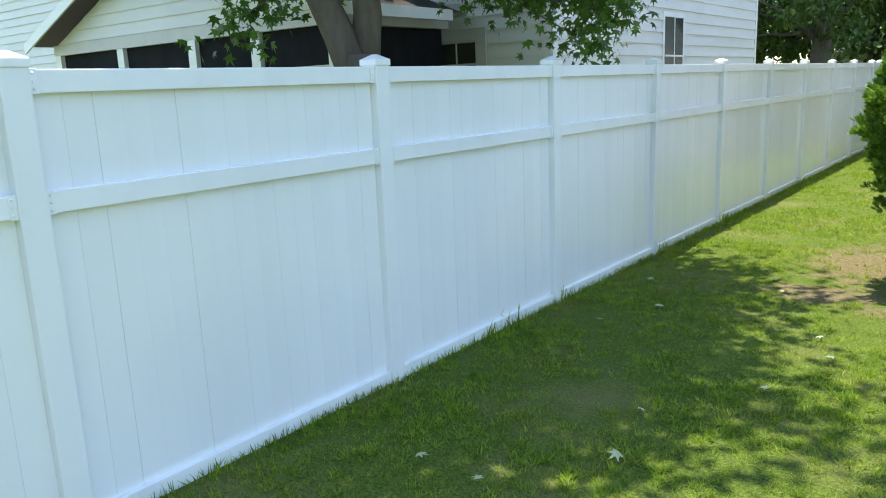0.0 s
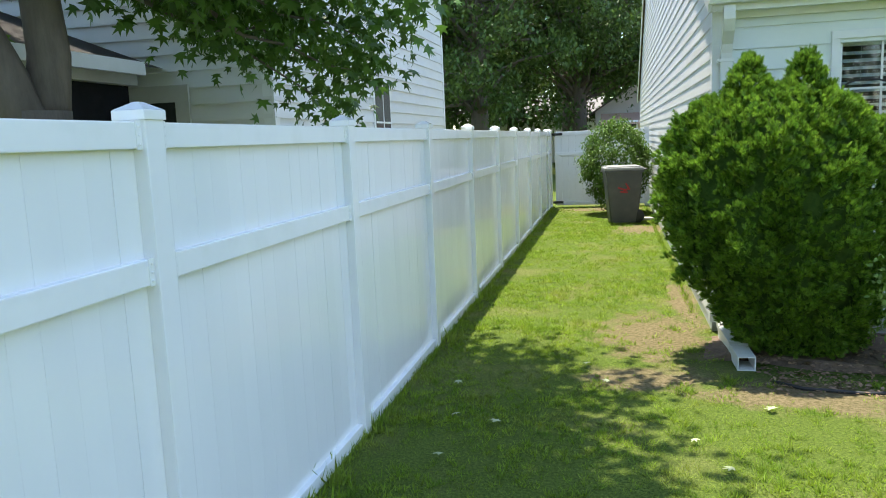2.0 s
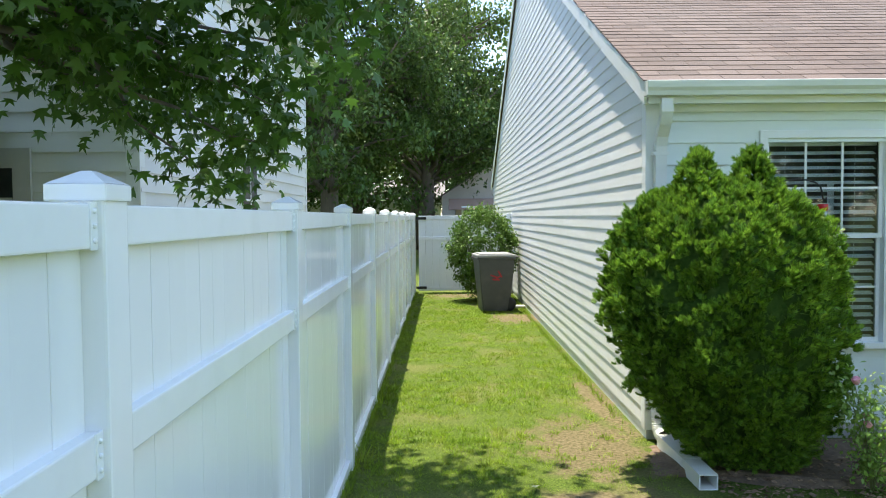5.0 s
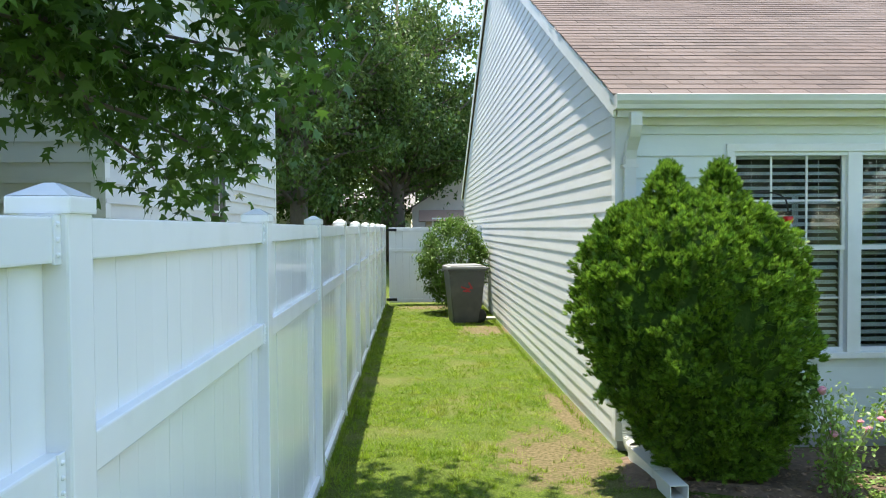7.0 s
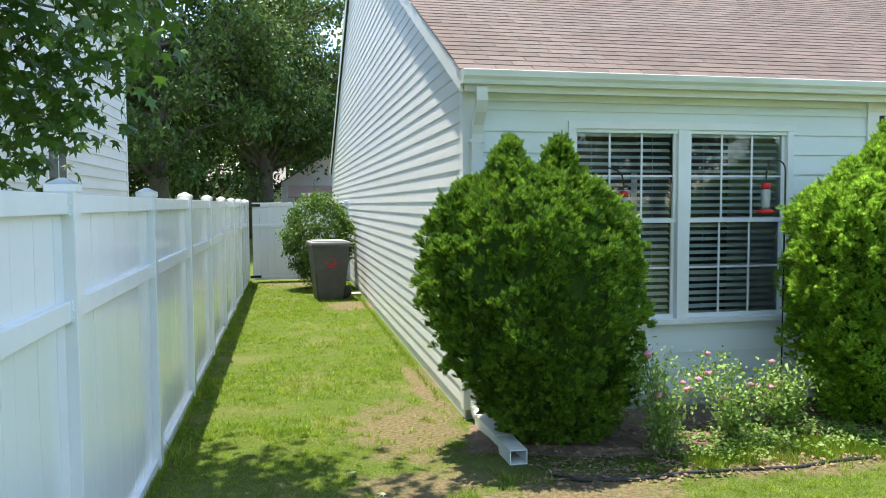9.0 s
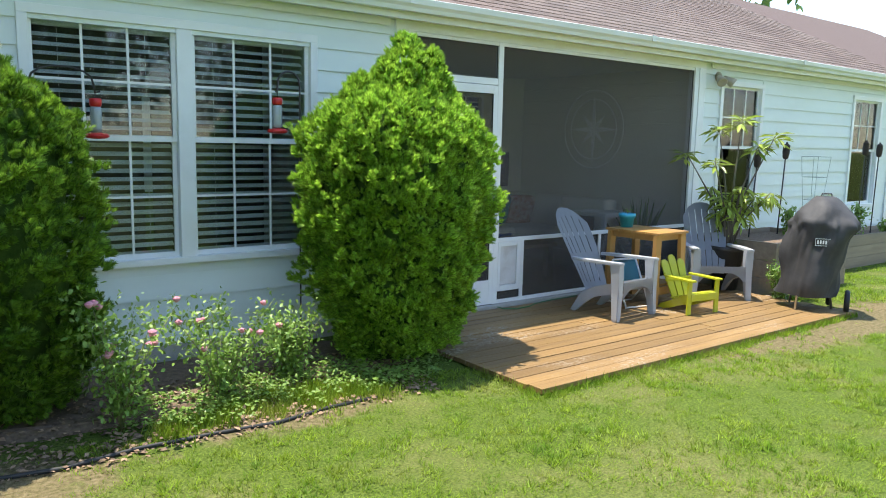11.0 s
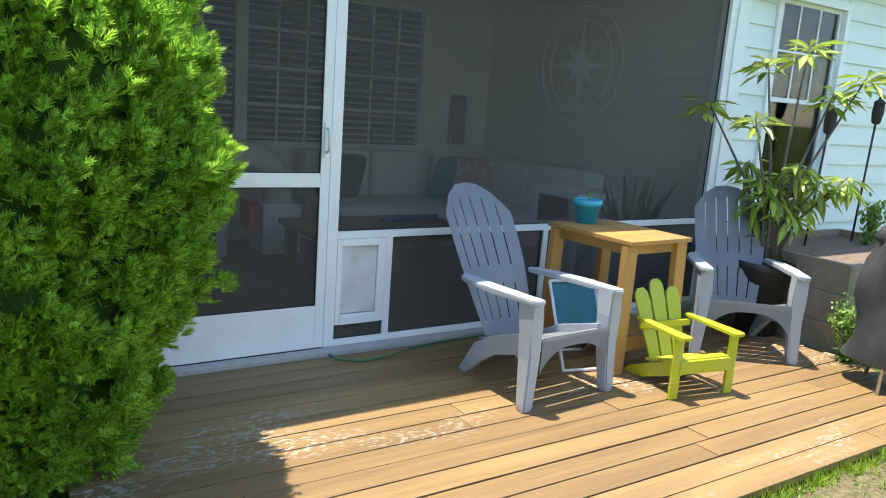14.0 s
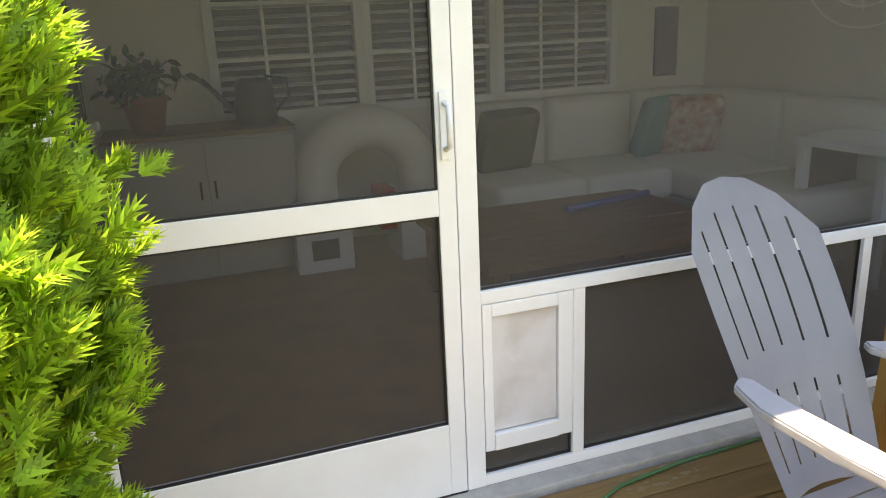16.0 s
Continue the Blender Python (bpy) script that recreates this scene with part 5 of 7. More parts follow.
        for a, b in zip(rings, rings[1:]):
            for k in range(4):
                bm.faces.new((a[k], a[(k + 1) % 4], b[(k + 1) % 4], b[k]))
        bm.faces.new(rings[0][::-1])
        bm.faces.new(rings[-1])
        part("back_leg", bm, material, t)
        bm = bmesh.new()
        outline = [(0.272, -0.035), (0.30, -0.05), (0.335, -0.047), (0.358, -0.025), (0.364, 0.25), (0.355, 0.46), (0.31, 0.585), (0.255, 0.62), (0.235, 0.585), (0.262, 0.44)]
        slab(bm, [(s * x, y) for x, y in outline], 0.507, 0.533, -0.02)
        bmesh.ops.bevel(bm, geom=[e for e in bm.edges], offset=0.006, segments=2, affect="EDGES")
        part("armrest", bm, material, t)


def deck_chair(x, y, rz, label):
    t = thing("deck_chair", label, "chair", pose(x, y, FLOOR_Z, 0, 0, rz), "grey chairs on the deck")
    deck_chair_parts(t, M_RESIN)
    for ob in t.children:
        ob.data.transform(Matrix.Diagonal((0.95, 1, 1, 1) if ob.name.startswith("backrest") else (0.87, 0.93, 1, 1)))
    return t


deck_chair(5.315, 6.285, 4, "grey resin slatted garden chair beside the table")
deck_chair(6.77, 6.34, -40, "grey resin slatted garden chair near the grill")


def kids_chair():
    t = thing("kids_chair", "small lime yellow wooden garden chair", "chair", pose(6.01, 6.05, FLOOR_Z, 0, 0, -9))
    m = M_YELLOW
    tilt = pose(0, 0.25, 0.10, -24)
    for k, (x, h, a) in enumerate(((-0.10, 0.40, -7), (-0.0, 0.445, 0), (0.10, 0.40, 7))):
        bm = bmesh.new()
        pts = [(-0.034, 0)] + [(-0.046, h - 0.06), (-0.042, h - 0.025), (-0.02, h), (0.02, h), (0.042, h - 0.025), (0.046, h - 0.06)] + [(0.034, 0)]
        prism(bm, pts, 0.014, bevel=0.003)
        part("back_slat", bm, m, t, at=tilt @ pose(x * 0.8, 0, 0, 0, a * 0.6, 0))
    for i in range(5):
        boxpart("seat_slat", (-0.155, 0.155, 0.0, 0.048, -0.014, 0.0), m, t, 0.003, at=pose(0, -0.01 + i * 0.055, 0.205 - i * 0.017, -14 if i else 0))
    boxpart("front_apron", (-0.165, 0.165, -0.025, -0.01, 0.13, 0.198), m, t, 0.003)
    for s in (-1, 1):
        boxpart("leg", (s * 0.165 - 0.026, s * 0.165 + 0.026, -0.008, 0.010, 0, 0.315), m, t, 0.004, at=pose(s * 0.014, -0.01, 0))
        bm = bmesh.new()
        q = [(-0.01, 0.205), (0.38, 0.04), (0.42, 0.0), (0.34, 0.0), (0.25, 0.02), (-0.01, 0.12)]
        prism(bm, q, 0.018, bevel=0.003)
        bmesh.ops.rotate(bm, verts=bm.verts, cent=(0, 0, 0), matrix=Matrix.Rotation(radians(90), 3, "Z"))
        part("side_rail", bm, m, t, at=pose(s * 0.145 + 0.009, 0, 0))
        bm = bmesh.new()
        slab(bm, [(s * x, y) for x, y in ((0.135, -0.05), (0.16, -0.06), (0.205, -0.05), (0.21, -0.02), (0.20, 0.2), (0.18, 0.33), (0.15, 0.33), (0.14, 0.15))], 0.317, 0.333)
        part("armrest", bm, m, t)
    boxpart("back_brace", (-0.17, 0.17, 0.30, 0.316, 0.27, 0.305), m, t, 0.003)


kids_chair()


def side_table():
    x0, x1, y0, y1, h = 5.78, 6.27, 6.42, 7.06, 0.735
    cx, cy = (x0 + x1) / 2, (y0 + y1) / 2
    t = thing("side_table", "varnished pine side table with a low shelf", "table", pose(cx, cy, FLOOR_Z, 0, 0, 2))
    w, d = (x1 - x0) / 2, (y1 - y0) / 2
    n = 4
    for i in range(n):
        a = -d + 2 * d * i / n
        boxpart("top_board", (-w - random.uniform(0, 0.006), w + random.uniform(0, 0.006), a + 0.002, a + 2 * d / n - 0.002, h - 0.024, h), M_PINE, t, 0.003)
    for sx in (-1, 1):
        boxpart("apron", (sx * (w - 0.05) - 0.009, sx * (w - 0.05) + 0.009, -d + 0.05, d - 0.05, h - 0.085, h - 0.025), M_PINE, t, 0.002)
        for sy in (-1, 1):
            boxpart("leg", (-0.042, 0.042, -0.021, 0.021, 0, h - 0.026), M_PINE, t, 0.003, at=pose(sx * (w - 0.035) + sx * 0.012, sy * (d - 0.035), 0, sy * 1.0, -sx * 1.5, 0))
    for sy in (-1, 1):
        boxpart("apron", (-w + 0.08, w - 0.08, sy * (d - 0.07) - 0.009, sy * (d - 0.07) + 0.009, h - 0.085, h - 0.025), M_PINE, t, 0.002)
        boxpart("shelf_rail", (-w + 0.06, w - 0.06, sy * (d - 0.04) - 0.009, sy * (d - 0.04) + 0.009, 0.12, 0.20), M_PINE, t, 0.002)
    for i in range(3):
        a = -d + 0.06 + (2 * d - 0.12) * i / 3
        boxpart("shelf_board", (-w + 0.05, w - 0.05, a, a + (2 * d - 0.12) / 3 - 0.005, 0.202, 0.22), M_PINE, t, 0.002)
    # pot on top
    p = thing("flower_pot", "turquoise flower pot with a small seedling on the table", "flower pot", pose(5.99, 6.97, FLOOR_Z + h + 0.001))
    bm = bmesh.new()
    lathe(bm, [(0.055, 0.0), (0.06, 0.0), (0.075, 0.10), (0.084, 0.10), (0.087, 0.14), (0.076, 0.14), (0.072, 0.12), (0.0005, 0.118)], 28)
    part("pot", bm, M_TEAL, p)
    bm = bmesh.new()
    lathe(bm, [(0.071, 0.122), (0.070, 0.128), (0.0005, 0.13)], 20)
    part("soil", bm, M_TERRA, p)
    bm = bmesh.new()
    tube(bm, [(0, 0, 0.12), (0.005, 0, 0.16), (0.0, 0.004, 0.19)], 0.003, 6)
    part("stem", bm, M_STEM, p)
    part("leaves", leaf_cloud("leaves", LEAF_V, LEAF_F, [(0, 0, 0.18), (0.01, 0, 0.165)], (0.014, 0.014, 0.012), 9, (0.02, 0.035), M_ROSE_LEAF, 77), None, p)


side_table()


def folding_chair():
    t = thing("folding_chair", "small folding chair with teal cloth and white tubes", "folding chair", pose(5.74, 6.70, FLOOR_Z, 0, 0, -14))
    white = M_ALU
    cloth = mat("teal_cloth", (0.10, 0.33, 0.42), 0.8, (0.13, 0.38, 0.47), 8, bump=0.2)
    bm = bmesh.new()
    for s in (-1, 1):
        tube(bm, [(s * 0.14, -0.16, 0.0), (s * 0.14, 0.10, 0.44)], 0.009, 8)
    tube(bm, [(-0.14, 0.10, 0.44), (0.14, 0.10, 0.44)], 0.009, 8)
    tube(bm, [(-0.14, -0.16, 0.009), (0.14, -0.16, 0.009)], 0.009, 8)
    part("back_frame", bm, white, t)
    bm = bmesh.new()
    for s in (-1, 1):
        tube(bm, [(s * 0.155, 0.16, 0.0), (s * 0.155, -0.08, 0.24)], 0.009, 8)
    tube(bm, [(-0.155, 0.16, 0.009), (0.155, 0.16, 0.009)], 0.009, 8)
    part("seat_frame", bm, white, t)
    bm = bmesh.new()
    rows = []
    for k in range(7):
        f = k / 6
        rows.append([bm.verts.new((u * 0.135, -0.02 + 0.12 * f + 0.02 * (1 - u * u), 0.20 + 0.24 * f)) for u in (-1, -0.5, 0, 0.5, 1)])
    for a, b in zip(rows, rows[1:]):
        for k in range(4):
            bm.faces.new((a[k], a[k + 1], b[k + 1], b[k])).smooth = True
    bmesh.ops.solidify(bm, geom=list(bm.faces), thickness=0.006)
    part("back_cloth", bm, cloth, t)


folding_chair()


def kettle_grill():
    t = thing("covered_grill", "kettle grill under a black vinyl cover", "grill", pose(7.21, 5.665, 0.03, 0, 0, -35))
    cover = mat("black_vinyl", (0.026, 0.026, 0.028), 0.72, (0.048, 0.048, 0.05), 6, bump=0.55, bump_scale=6, stain=(0.10, 0.10, 0.10), stain_scale=2.5, stain_amount=0.3)
    bm = bmesh.new()
    prof = [(0.318, 0.15), (0.322, 0.22), (0.325, 0.3), (0.325, 0.4), (0.33, 0.5), (0.335, 0.6), (0.342, 0.70), (0.350, 0.77), (0.357, 0.82), (0.358, 0.85), (0.345, 0.885),
            (0.318, 0.925), (0.285, 0.97), (0.245, 1.015), (0.20, 1.055), (0.15, 1.09), (0.10, 1.113), (0.05, 1.122), (0.02, 1.124)]
    sides = 120
    rings = []

    def bulge(a, r, z):
        """How far the slack vinyl stands off the round below it."""
        c, sn = math.cos(a), math.sin(a)
        skirt = min(1.0, max(0.0, (0.9 - z) / 0.15))
        drape = skirt * (0.034 * noise.noise(Vector((c * 2.1 + 4, sn * 2.1, z * 0.8))) + 0.016 * noise.noise(Vector((c * 5.0, sn * 5.0, z * 1.6 + 2))))
        dent = 0.075 * noise.noise(Vector((r * c * 5.5 + 3, r * sn * 5.5, z * 4))) * min(1, r / 0.25)
        crease = max(0.0, 1 - abs(noise.noise(Vector((c * 2.4 + z * 4, sn * 2.4 - 1.4, z * 6)))) * 4)
        return drape + dent + 0.030 * crease * math.exp(-((z - 0.82) / 0.13) ** 2)

    def shift(z):
        return 0.17 * max(0.0, min(z, 0.84) - 0.15)

    for r, z in prof:
        r *= 0.81
        ring = []
        for k in range(sides):
            a = 2 * math.pi * k / sides
            rr = r + bulge(a, r, z)
            top = 0.07 * noise.noise(Vector((r * math.cos(a) * 4 + 8, r * math.sin(a) * 4, 1))) if z > 0.86 else 0.0
            ring.append(bm.verts.new((rr * math.cos(a) + shift(z), rr * math.sin(a), z + top * min(1, (z - 0.86) / 0.08))))
        rings.append(ring)
    for a, b in zip(rings, rings[1:]):
        for k in range(sides):
            bm.faces.new((a[k], a[(k + 1) % sides], b[(k + 1) % sides], b[k])).smooth = True
    bm.faces.new(rings[-1])
    part("cover", bm, cover, t)
    bm = bmesh.new()
    tube(bm, [(0.06, 0, 1.09), (0.075, 0, 1.15), (0.17, 0, 1.15), (0.185, 0, 1.09)], 0.008, 6)
    part("top_loop", bm, cover, t)
    # maker's plate as plain shapes
    pa = radians(-110)
    pr = 0.280 + bulge(pa, 0.277, 0.70) + 0.004
    plate = pose(pr * math.cos(pa) + shift(0.70), pr * math.sin(pa), 0.70, 0, 0, -20)
    p = boxpart("badge", (-0.085, 0.085, -0.006, 0.0, -0.035, 0.035), mat("badge_black", (0.02, 0.02, 0.02), 0.4), t, 0.001, "black badge with pale bars and a red corner", at=plate)
    for d in ((-0.085, 0.085, 0.031, 0.035), (-0.085, 0.085, -0.035, -0.031), (-0.085, -0.081, -0.031, 0.031), (0.081, 0.085, -0.031, 0.031)):
        boxpart("border", (d[0], d[1], -0.008, -0.0065, d[2], d[3]), M_ALU, p)
    for k in range(5):
        boxpart("bar", (-0.07 + k * 0.024, -0.055 + k * 0.024, -0.008, -0.0065, -0.018, 0.018), M_ALU, p)
    boxpart("corner", (0.055, 0.078, -0.008, -0.0065, -0.028, 0.028), M_RED, p)
    steel = mat("grill_steel", (0.5, 0.5, 0.5), 0.3, metal=1.0)
    for a in (100, 220, 340):
        bm = bmesh.new()
        c, s = math.cos(radians(a)), math.sin(radians(a))
        tube(bm, [(0.24 * c, 0.24 * s, 0.0), (0.18 * c, 0.18 * s, 0.4)], 0.012, 8)
        part("leg", bm, steel, t)
    for k, (x, y) in enumerate(((0.31, -0.19), (0.33, 0.17))):
        bm = bmesh.new()
        lathe(bm, [(0.02, -0.022), (0.10, -0.022), (0.112, -0.009), (0.112, 0.013), (0.10, 0.026), (0.02, 0.022)], 24, pose(x, y, 0.112, 90, 0, 60))
        part("wheel", bm, M_DARK, t)


kettle_grill()

# ---- planters, torches, potted plant ----
M_PLANK = mat("weathered_plank", (0.30, 0.235, 0.165), 0.75, (0.22, 0.165, 0.115), 4, bump=0.3, bump_scale=20, stretch=(0.3, 3, 3), per_object=0.12, stain=(0.20, 0.19, 0.16), stain_scale=2, stain_amount=0.4)
M_TORCH = mat("torch_weave", (0.022, 0.018, 0.016), 0.7, (0.045, 0.03, 0.025), 40, bump=0.6)


def raised_planter(x0, x1, y0, y1, h, rows, label):
    t = thing("raised_planter", label, "planter", pose(x0, y0, 0), "raised planters by the wall")
    w, d = x1 - x0, y1 - y0
    b = h / rows
    for i in range(rows):
        z0, z1 = i * b, (i + 1) * b - 0.004
        boxpart("plank", (0.041, w - 0.041, 0, 0.04, z0, z1), M_PLANK, t, 0.004)
        boxpart("plank", (0.041, w - 0.041, d - 0.04, d, z0, z1), M_PLANK, t, 0.004)
        boxpart("plank", (0, 0.04, 0, d, z0, z1), M_PLANK, t, 0.004)
        boxpart("plank", (w - 0.04, w, 0, d, z0, z1), M_PLANK, t, 0.004)
    boxpart("soil", (0.042, w - 0.042, 0.042, d - 0.042, 0.0, h - 0.06), M_SOIL, t)
    return t


raised_planter(7.56, 9.2, 6.20, 7.22, 0.60, 3, "weathered plank planter with herbs beside the deck")
raised_planter(9.45, 13.6, 6.72, 7.24, 0.46, 3, "long weathered plank planter under the window")


def torch(x, y, base, top, tilt):
    t = thing("garden_torch", "black garden torch on a thin pole in a planter", "garden torch", pose(x, y, base, 0, tilt, 0), "garden torches")
    h = top - base
    bm = bmesh.new()
    tube(bm, [(0, 0, -0.03), (0, 0, h - 0.2)], 0.009, 8)
    part("pole", bm, M_IRON, t)
    bm = bmesh.new()
    lathe(bm, [(0.018, h - 0.215), (0.034, h - 0.20), (0.044, h - 0.12), (0.040, h - 0.055), (0.046, h - 0.05), (0.030, h - 0.03), (0.014, h - 0.02), (0.012, h)], 16)
    part("head", bm, M_TORCH, t)


torch(8.27, 6.95, 0.54, 1.60, 4)
torch(8.98, 6.98, 0.54, 1.70, 3)
torch(11.08, 6.95, 0.40, 1.76, 3)
torch(11.66, 7.0, 0.40, 1.74, 2)


def tomato_cage():
    t = thing("plant_cage", "thin wire plant cage standing in the planter", "plant cage", pose(9.85, 7.0, 0.40))
    bm = bmesh.new()
    for z, r in ((0.55, 0.15), (0.85, 0.18), (1.12, 0.21)):
        tube(bm, [(r * math.cos(2 * math.pi * k / 4 + 0.4), r * math.sin(2 * math.pi * k / 4 + 0.4) * 0.8, z) for k in range(5)], 0.003, 5, False)
    for k in range(4):
        a = 2 * math.pi * k / 4 + 0.4
        tube(bm, [(0.08 * math.cos(a), 0.06 * math.sin(a), -0.05), (0.21 * math.cos(a), 0.17 * math.sin(a), 1.12)], 0.003, 5)
    part("wires", bm, mat("galvanised_wire", (0.35, 0.42, 0.38), 0.5, metal=0.4), t)


tomato_cage()


def herb(x, y, z, h, spread, n, seed, label, size=(0.03, 0.06)):
    t = thing("herb_plant", label, "herb", pose(x, y, z), "herbs in the planters")
    r = random.Random(seed)
    cs = []
    for k in range(7):
        bm = bmesh.new()
        a = r.uniform(0, 6.28)
        tip = (spread * math.cos(a) * r.random(), spread * math.sin(a) * r.random(), h * r.uniform(0.7, 1))
        tube(bm, [(0, 0, -0.02), (tip[0] * 0.5, tip[1] * 0.5, tip[2] * 0.5), tip], 0.003, 5)
        cs += [tuple(c * f for c in tip) for f in (0.3, 0.5, 0.7, 0.9, 1.0)]
        part("stem", bm, M_STEM, t)
    part("leaves", leaf_cloud("leaves", LEAF_V, LEAF_F, cs, (0.03, 0.03, 0.03), n, size, M_ROSE_LEAF, seed), None, t)


herb(8.95, 6.85, 0.54, 0.32, 0.08, 320, 41, "leafy green herb growing in the plank planter")
herb(10.95, 6.9, 0.40, 0.5, 0.16, 420, 42, "feathery green herb in the long planter", (0.03, 0.07))
herb(11.8, 6.85, 0.40, 0.2, 0.2, 300, 43, "low green herb in the long planter")
herb(7.42, 6.02, 0.0, 0.42, 0.18, 700, 44, "trailing leafy plant beside the planter", (0.025, 0.05))


def tall_plant():
    t = thing("potted_shrub", "tall potted shrub with whorls of long leaves", "potted plant", pose(7.385, 6.68, FLOOR_Z, 0, 0, -57))
    bm = bmesh.new()
    lathe(bm, [(0.12, 0.0), (0.13, 0.0), (0.175, 0.44), (0.19, 0.44), (0.19, 0.485), (0.168, 0.485), (0.163, 0.45), (0.001, 0.44)], 28)
    part("pot", bm, mat("black_pot", (0.03, 0.028, 0.027), 0.5), t)
    bm = bmesh.new()
    lathe(bm, [(0.162, 0.446), (0.161, 0.456), (0.001, 0.46)], 20)
    part("soil", bm, M_SOIL, t)
    r = np.random.default_rng(9)
    # sideways, depth, height of each whorl
    whorls = [(0.06, 0.0, 1.88), (0.40, -0.08, 1.70), (-0.17, 0.08, 1.79), (-0.50, 0.05, 1.50), (-0.19, -0.12, 1.42), (0.24, -0.05, 1.60), (-0.20, 0.05, 1.13), (0.10, -0.10, 1.15),
              (0.41, 0.05, 1.08), (-0.02, -0.15, 0.97), (-0.12, -0.05, 0.86), (0.10, -0.1, 0.84), (-0.02, 0.0, 0.67), (0.26, 0.0, 1.04), (0.02, 0.12, 1.06), (-0.10, -0.12, 1.05), (0.16, 0.05, 0.95)]
    at, yd, size = [], [], []
    for x, y, z in whorls:
        y += 0.12 if z < 1.2 else 0.0
        bm = bmesh.new()
        tube(bm, [(x * 0.08, y * 0.1, 0.44), (x * 0.35, y * 0.4, 0.44 + (z - 0.44) * 0.5), (x, y, z)], [0.013, 0.010, 0.005], 7)
        part("stem", bm, M_BARK, t)
        leaves = 24
        for k in range(leaves):
            a = 2 * math.pi * k * 0.382 * 2 + r.uniform(-0.2, 0.2)
            at.append((x, y, z - 0.09 * k / leaves))
            yd.append((math.cos(a), math.sin(a), r.uniform(-0.45, 0.5) if z > 1.35 else r.uniform(-1.1, 0.25)))
            size.append(r.uniform(0.14, 0.23))
    at, yd = np.array(at), np.array(yd)
    zd = np.array([0, 0, 1.0]) + r.normal(0, 0.25, (len(at), 3))
    part("leaves", strewn("leaves", LANCE_V, LEAF_F, axes_poses(at, yd, zd, size), M_STRAP), None, t)


tall_plant()


def wall_light():
    t = thing("flood_light", "old twin flood light under the eave", "wall light", pose(8.0, WY - 0.012, 2.45))
    m = mat("aged_lamp_paint", (0.42, 0.38, 0.30), 0.6, (0.34, 0.30, 0.24), 8)
    bm = bmesh.new()
    lathe(bm, [(0.055, 0.0), (0.06, 0.005), (0.055, 0.025), (0.02, 0.03)], 20, Matrix.Rotation(radians(90), 4, "X"))
    part("base", bm, m, t)
    for s in (-1, 1):
        bm = bmesh.new()
        lathe(bm, [(0.02, 0.0), (0.03, 0.04), (0.055, 0.10), (0.06, 0.14), (0.052, 0.145), (0.02, 0.12)], 20, pose(s * 0.05, -0.05, 0, 125, 0, s * 35))
        part("lamp_head", bm, m, t)


wall_light()


# ---- inside the porch ----
M_CUSHION = mat("cream_cushion", (0.78, 0.75, 0.68), 0.85, (0.72, 0.69, 0.62), 4, bump=0.15, bump_scale=40)
M_DARKWOOD = mat("dark_wood", (0.22, 0.105, 0.055), 0.4, (0.16, 0.075, 0.04), 5, stretch=(0.3, 3, 3))
M_CAB = mat("cabinet_paint", (0.42, 0.40, 0.36), 0.6, (0.38, 0.36, 0.32), 3)
BACK_Y = 10.42


def cushion(parent, name, d, material, bevel=0.05, label="", at=None):
    bm = bmesh.new()
    box(bm, *d, bevel=bevel)
    for f in bm.faces:
        f.smooth = True
    return part(name, bm, material, parent, label, at)


def sectional_sofa():
    t = thing("sectional_sofa", "cream corner sofa against the porch walls", "sofa", pose(5.55, 9.45, FLOOR_Z))
    boxpart("base", (0, 2.1, 0.06, 0.92, 0.04, 0.24), M_CAB, t, 0.02)
    boxpart("base", (1.28, 2.1, -1.0, 0.06, 0.04, 0.24), M_CAB, t, 0.02)
    for i in range(2):
        cushion(t, "seat_cushion", (i * 0.62 + 0.01, i * 0.62 + 0.62, 0.02, 0.7, 0.24, 0.44), M_CUSHION)
    cushion(t, "seat_cushion", (1.26, 2.08, -0.98, -0.32, 0.24, 0.44), M_CUSHION)
    cushion(t, "seat_cushion", (1.26, 2.08, -0.31, 0.7, 0.24, 0.44), M_CUSHION)
    for i in range(3):
        cushion(t, "back_cushion", (i * 0.69 + 0.01, i * 0.69 + 0.68, 0.70, 0.92, 0.40, 0.86), M_CUSHION)
    for i in range(2):
        cushion(t, "back_cushion", (1.86, 2.1, -0.98 + i * 0.82, -0.18 + i * 0.82, 0.40, 0.86), M_CUSHION)
    for name, x, y, m, lab, rz in (("teal", 1.42, 0.55, mat("teal_pillow", (0.10, 0.30, 0.31), 0.8), "teal throw pillow on the sofa", 20),
                                   ("floral", 1.66, 0.48, mat("floral_pillow", (0.60, 0.52, 0.45), 0.8, (0.45, 0.16, 0.12), 14), "patterned throw pillow on the sofa", -10),
                                   ("green", 0.28, 0.58, mat("dark_pillow", (0.07, 0.085, 0.06), 0.8), "dark green throw pillow on the sofa", 8)):
        bm = bmesh.new()
        box(bm, -0.21, 0.21, -0.07, 0.07, 0.0, 0.42, 0.06)
        solo("throw_pillow", bm, m, lab, "pillow", pose(5.55 + x, 9.45 + y, FLOOR_Z + 0.44, 18, 0, rz), "pillows on the sofa")


sectional_sofa()


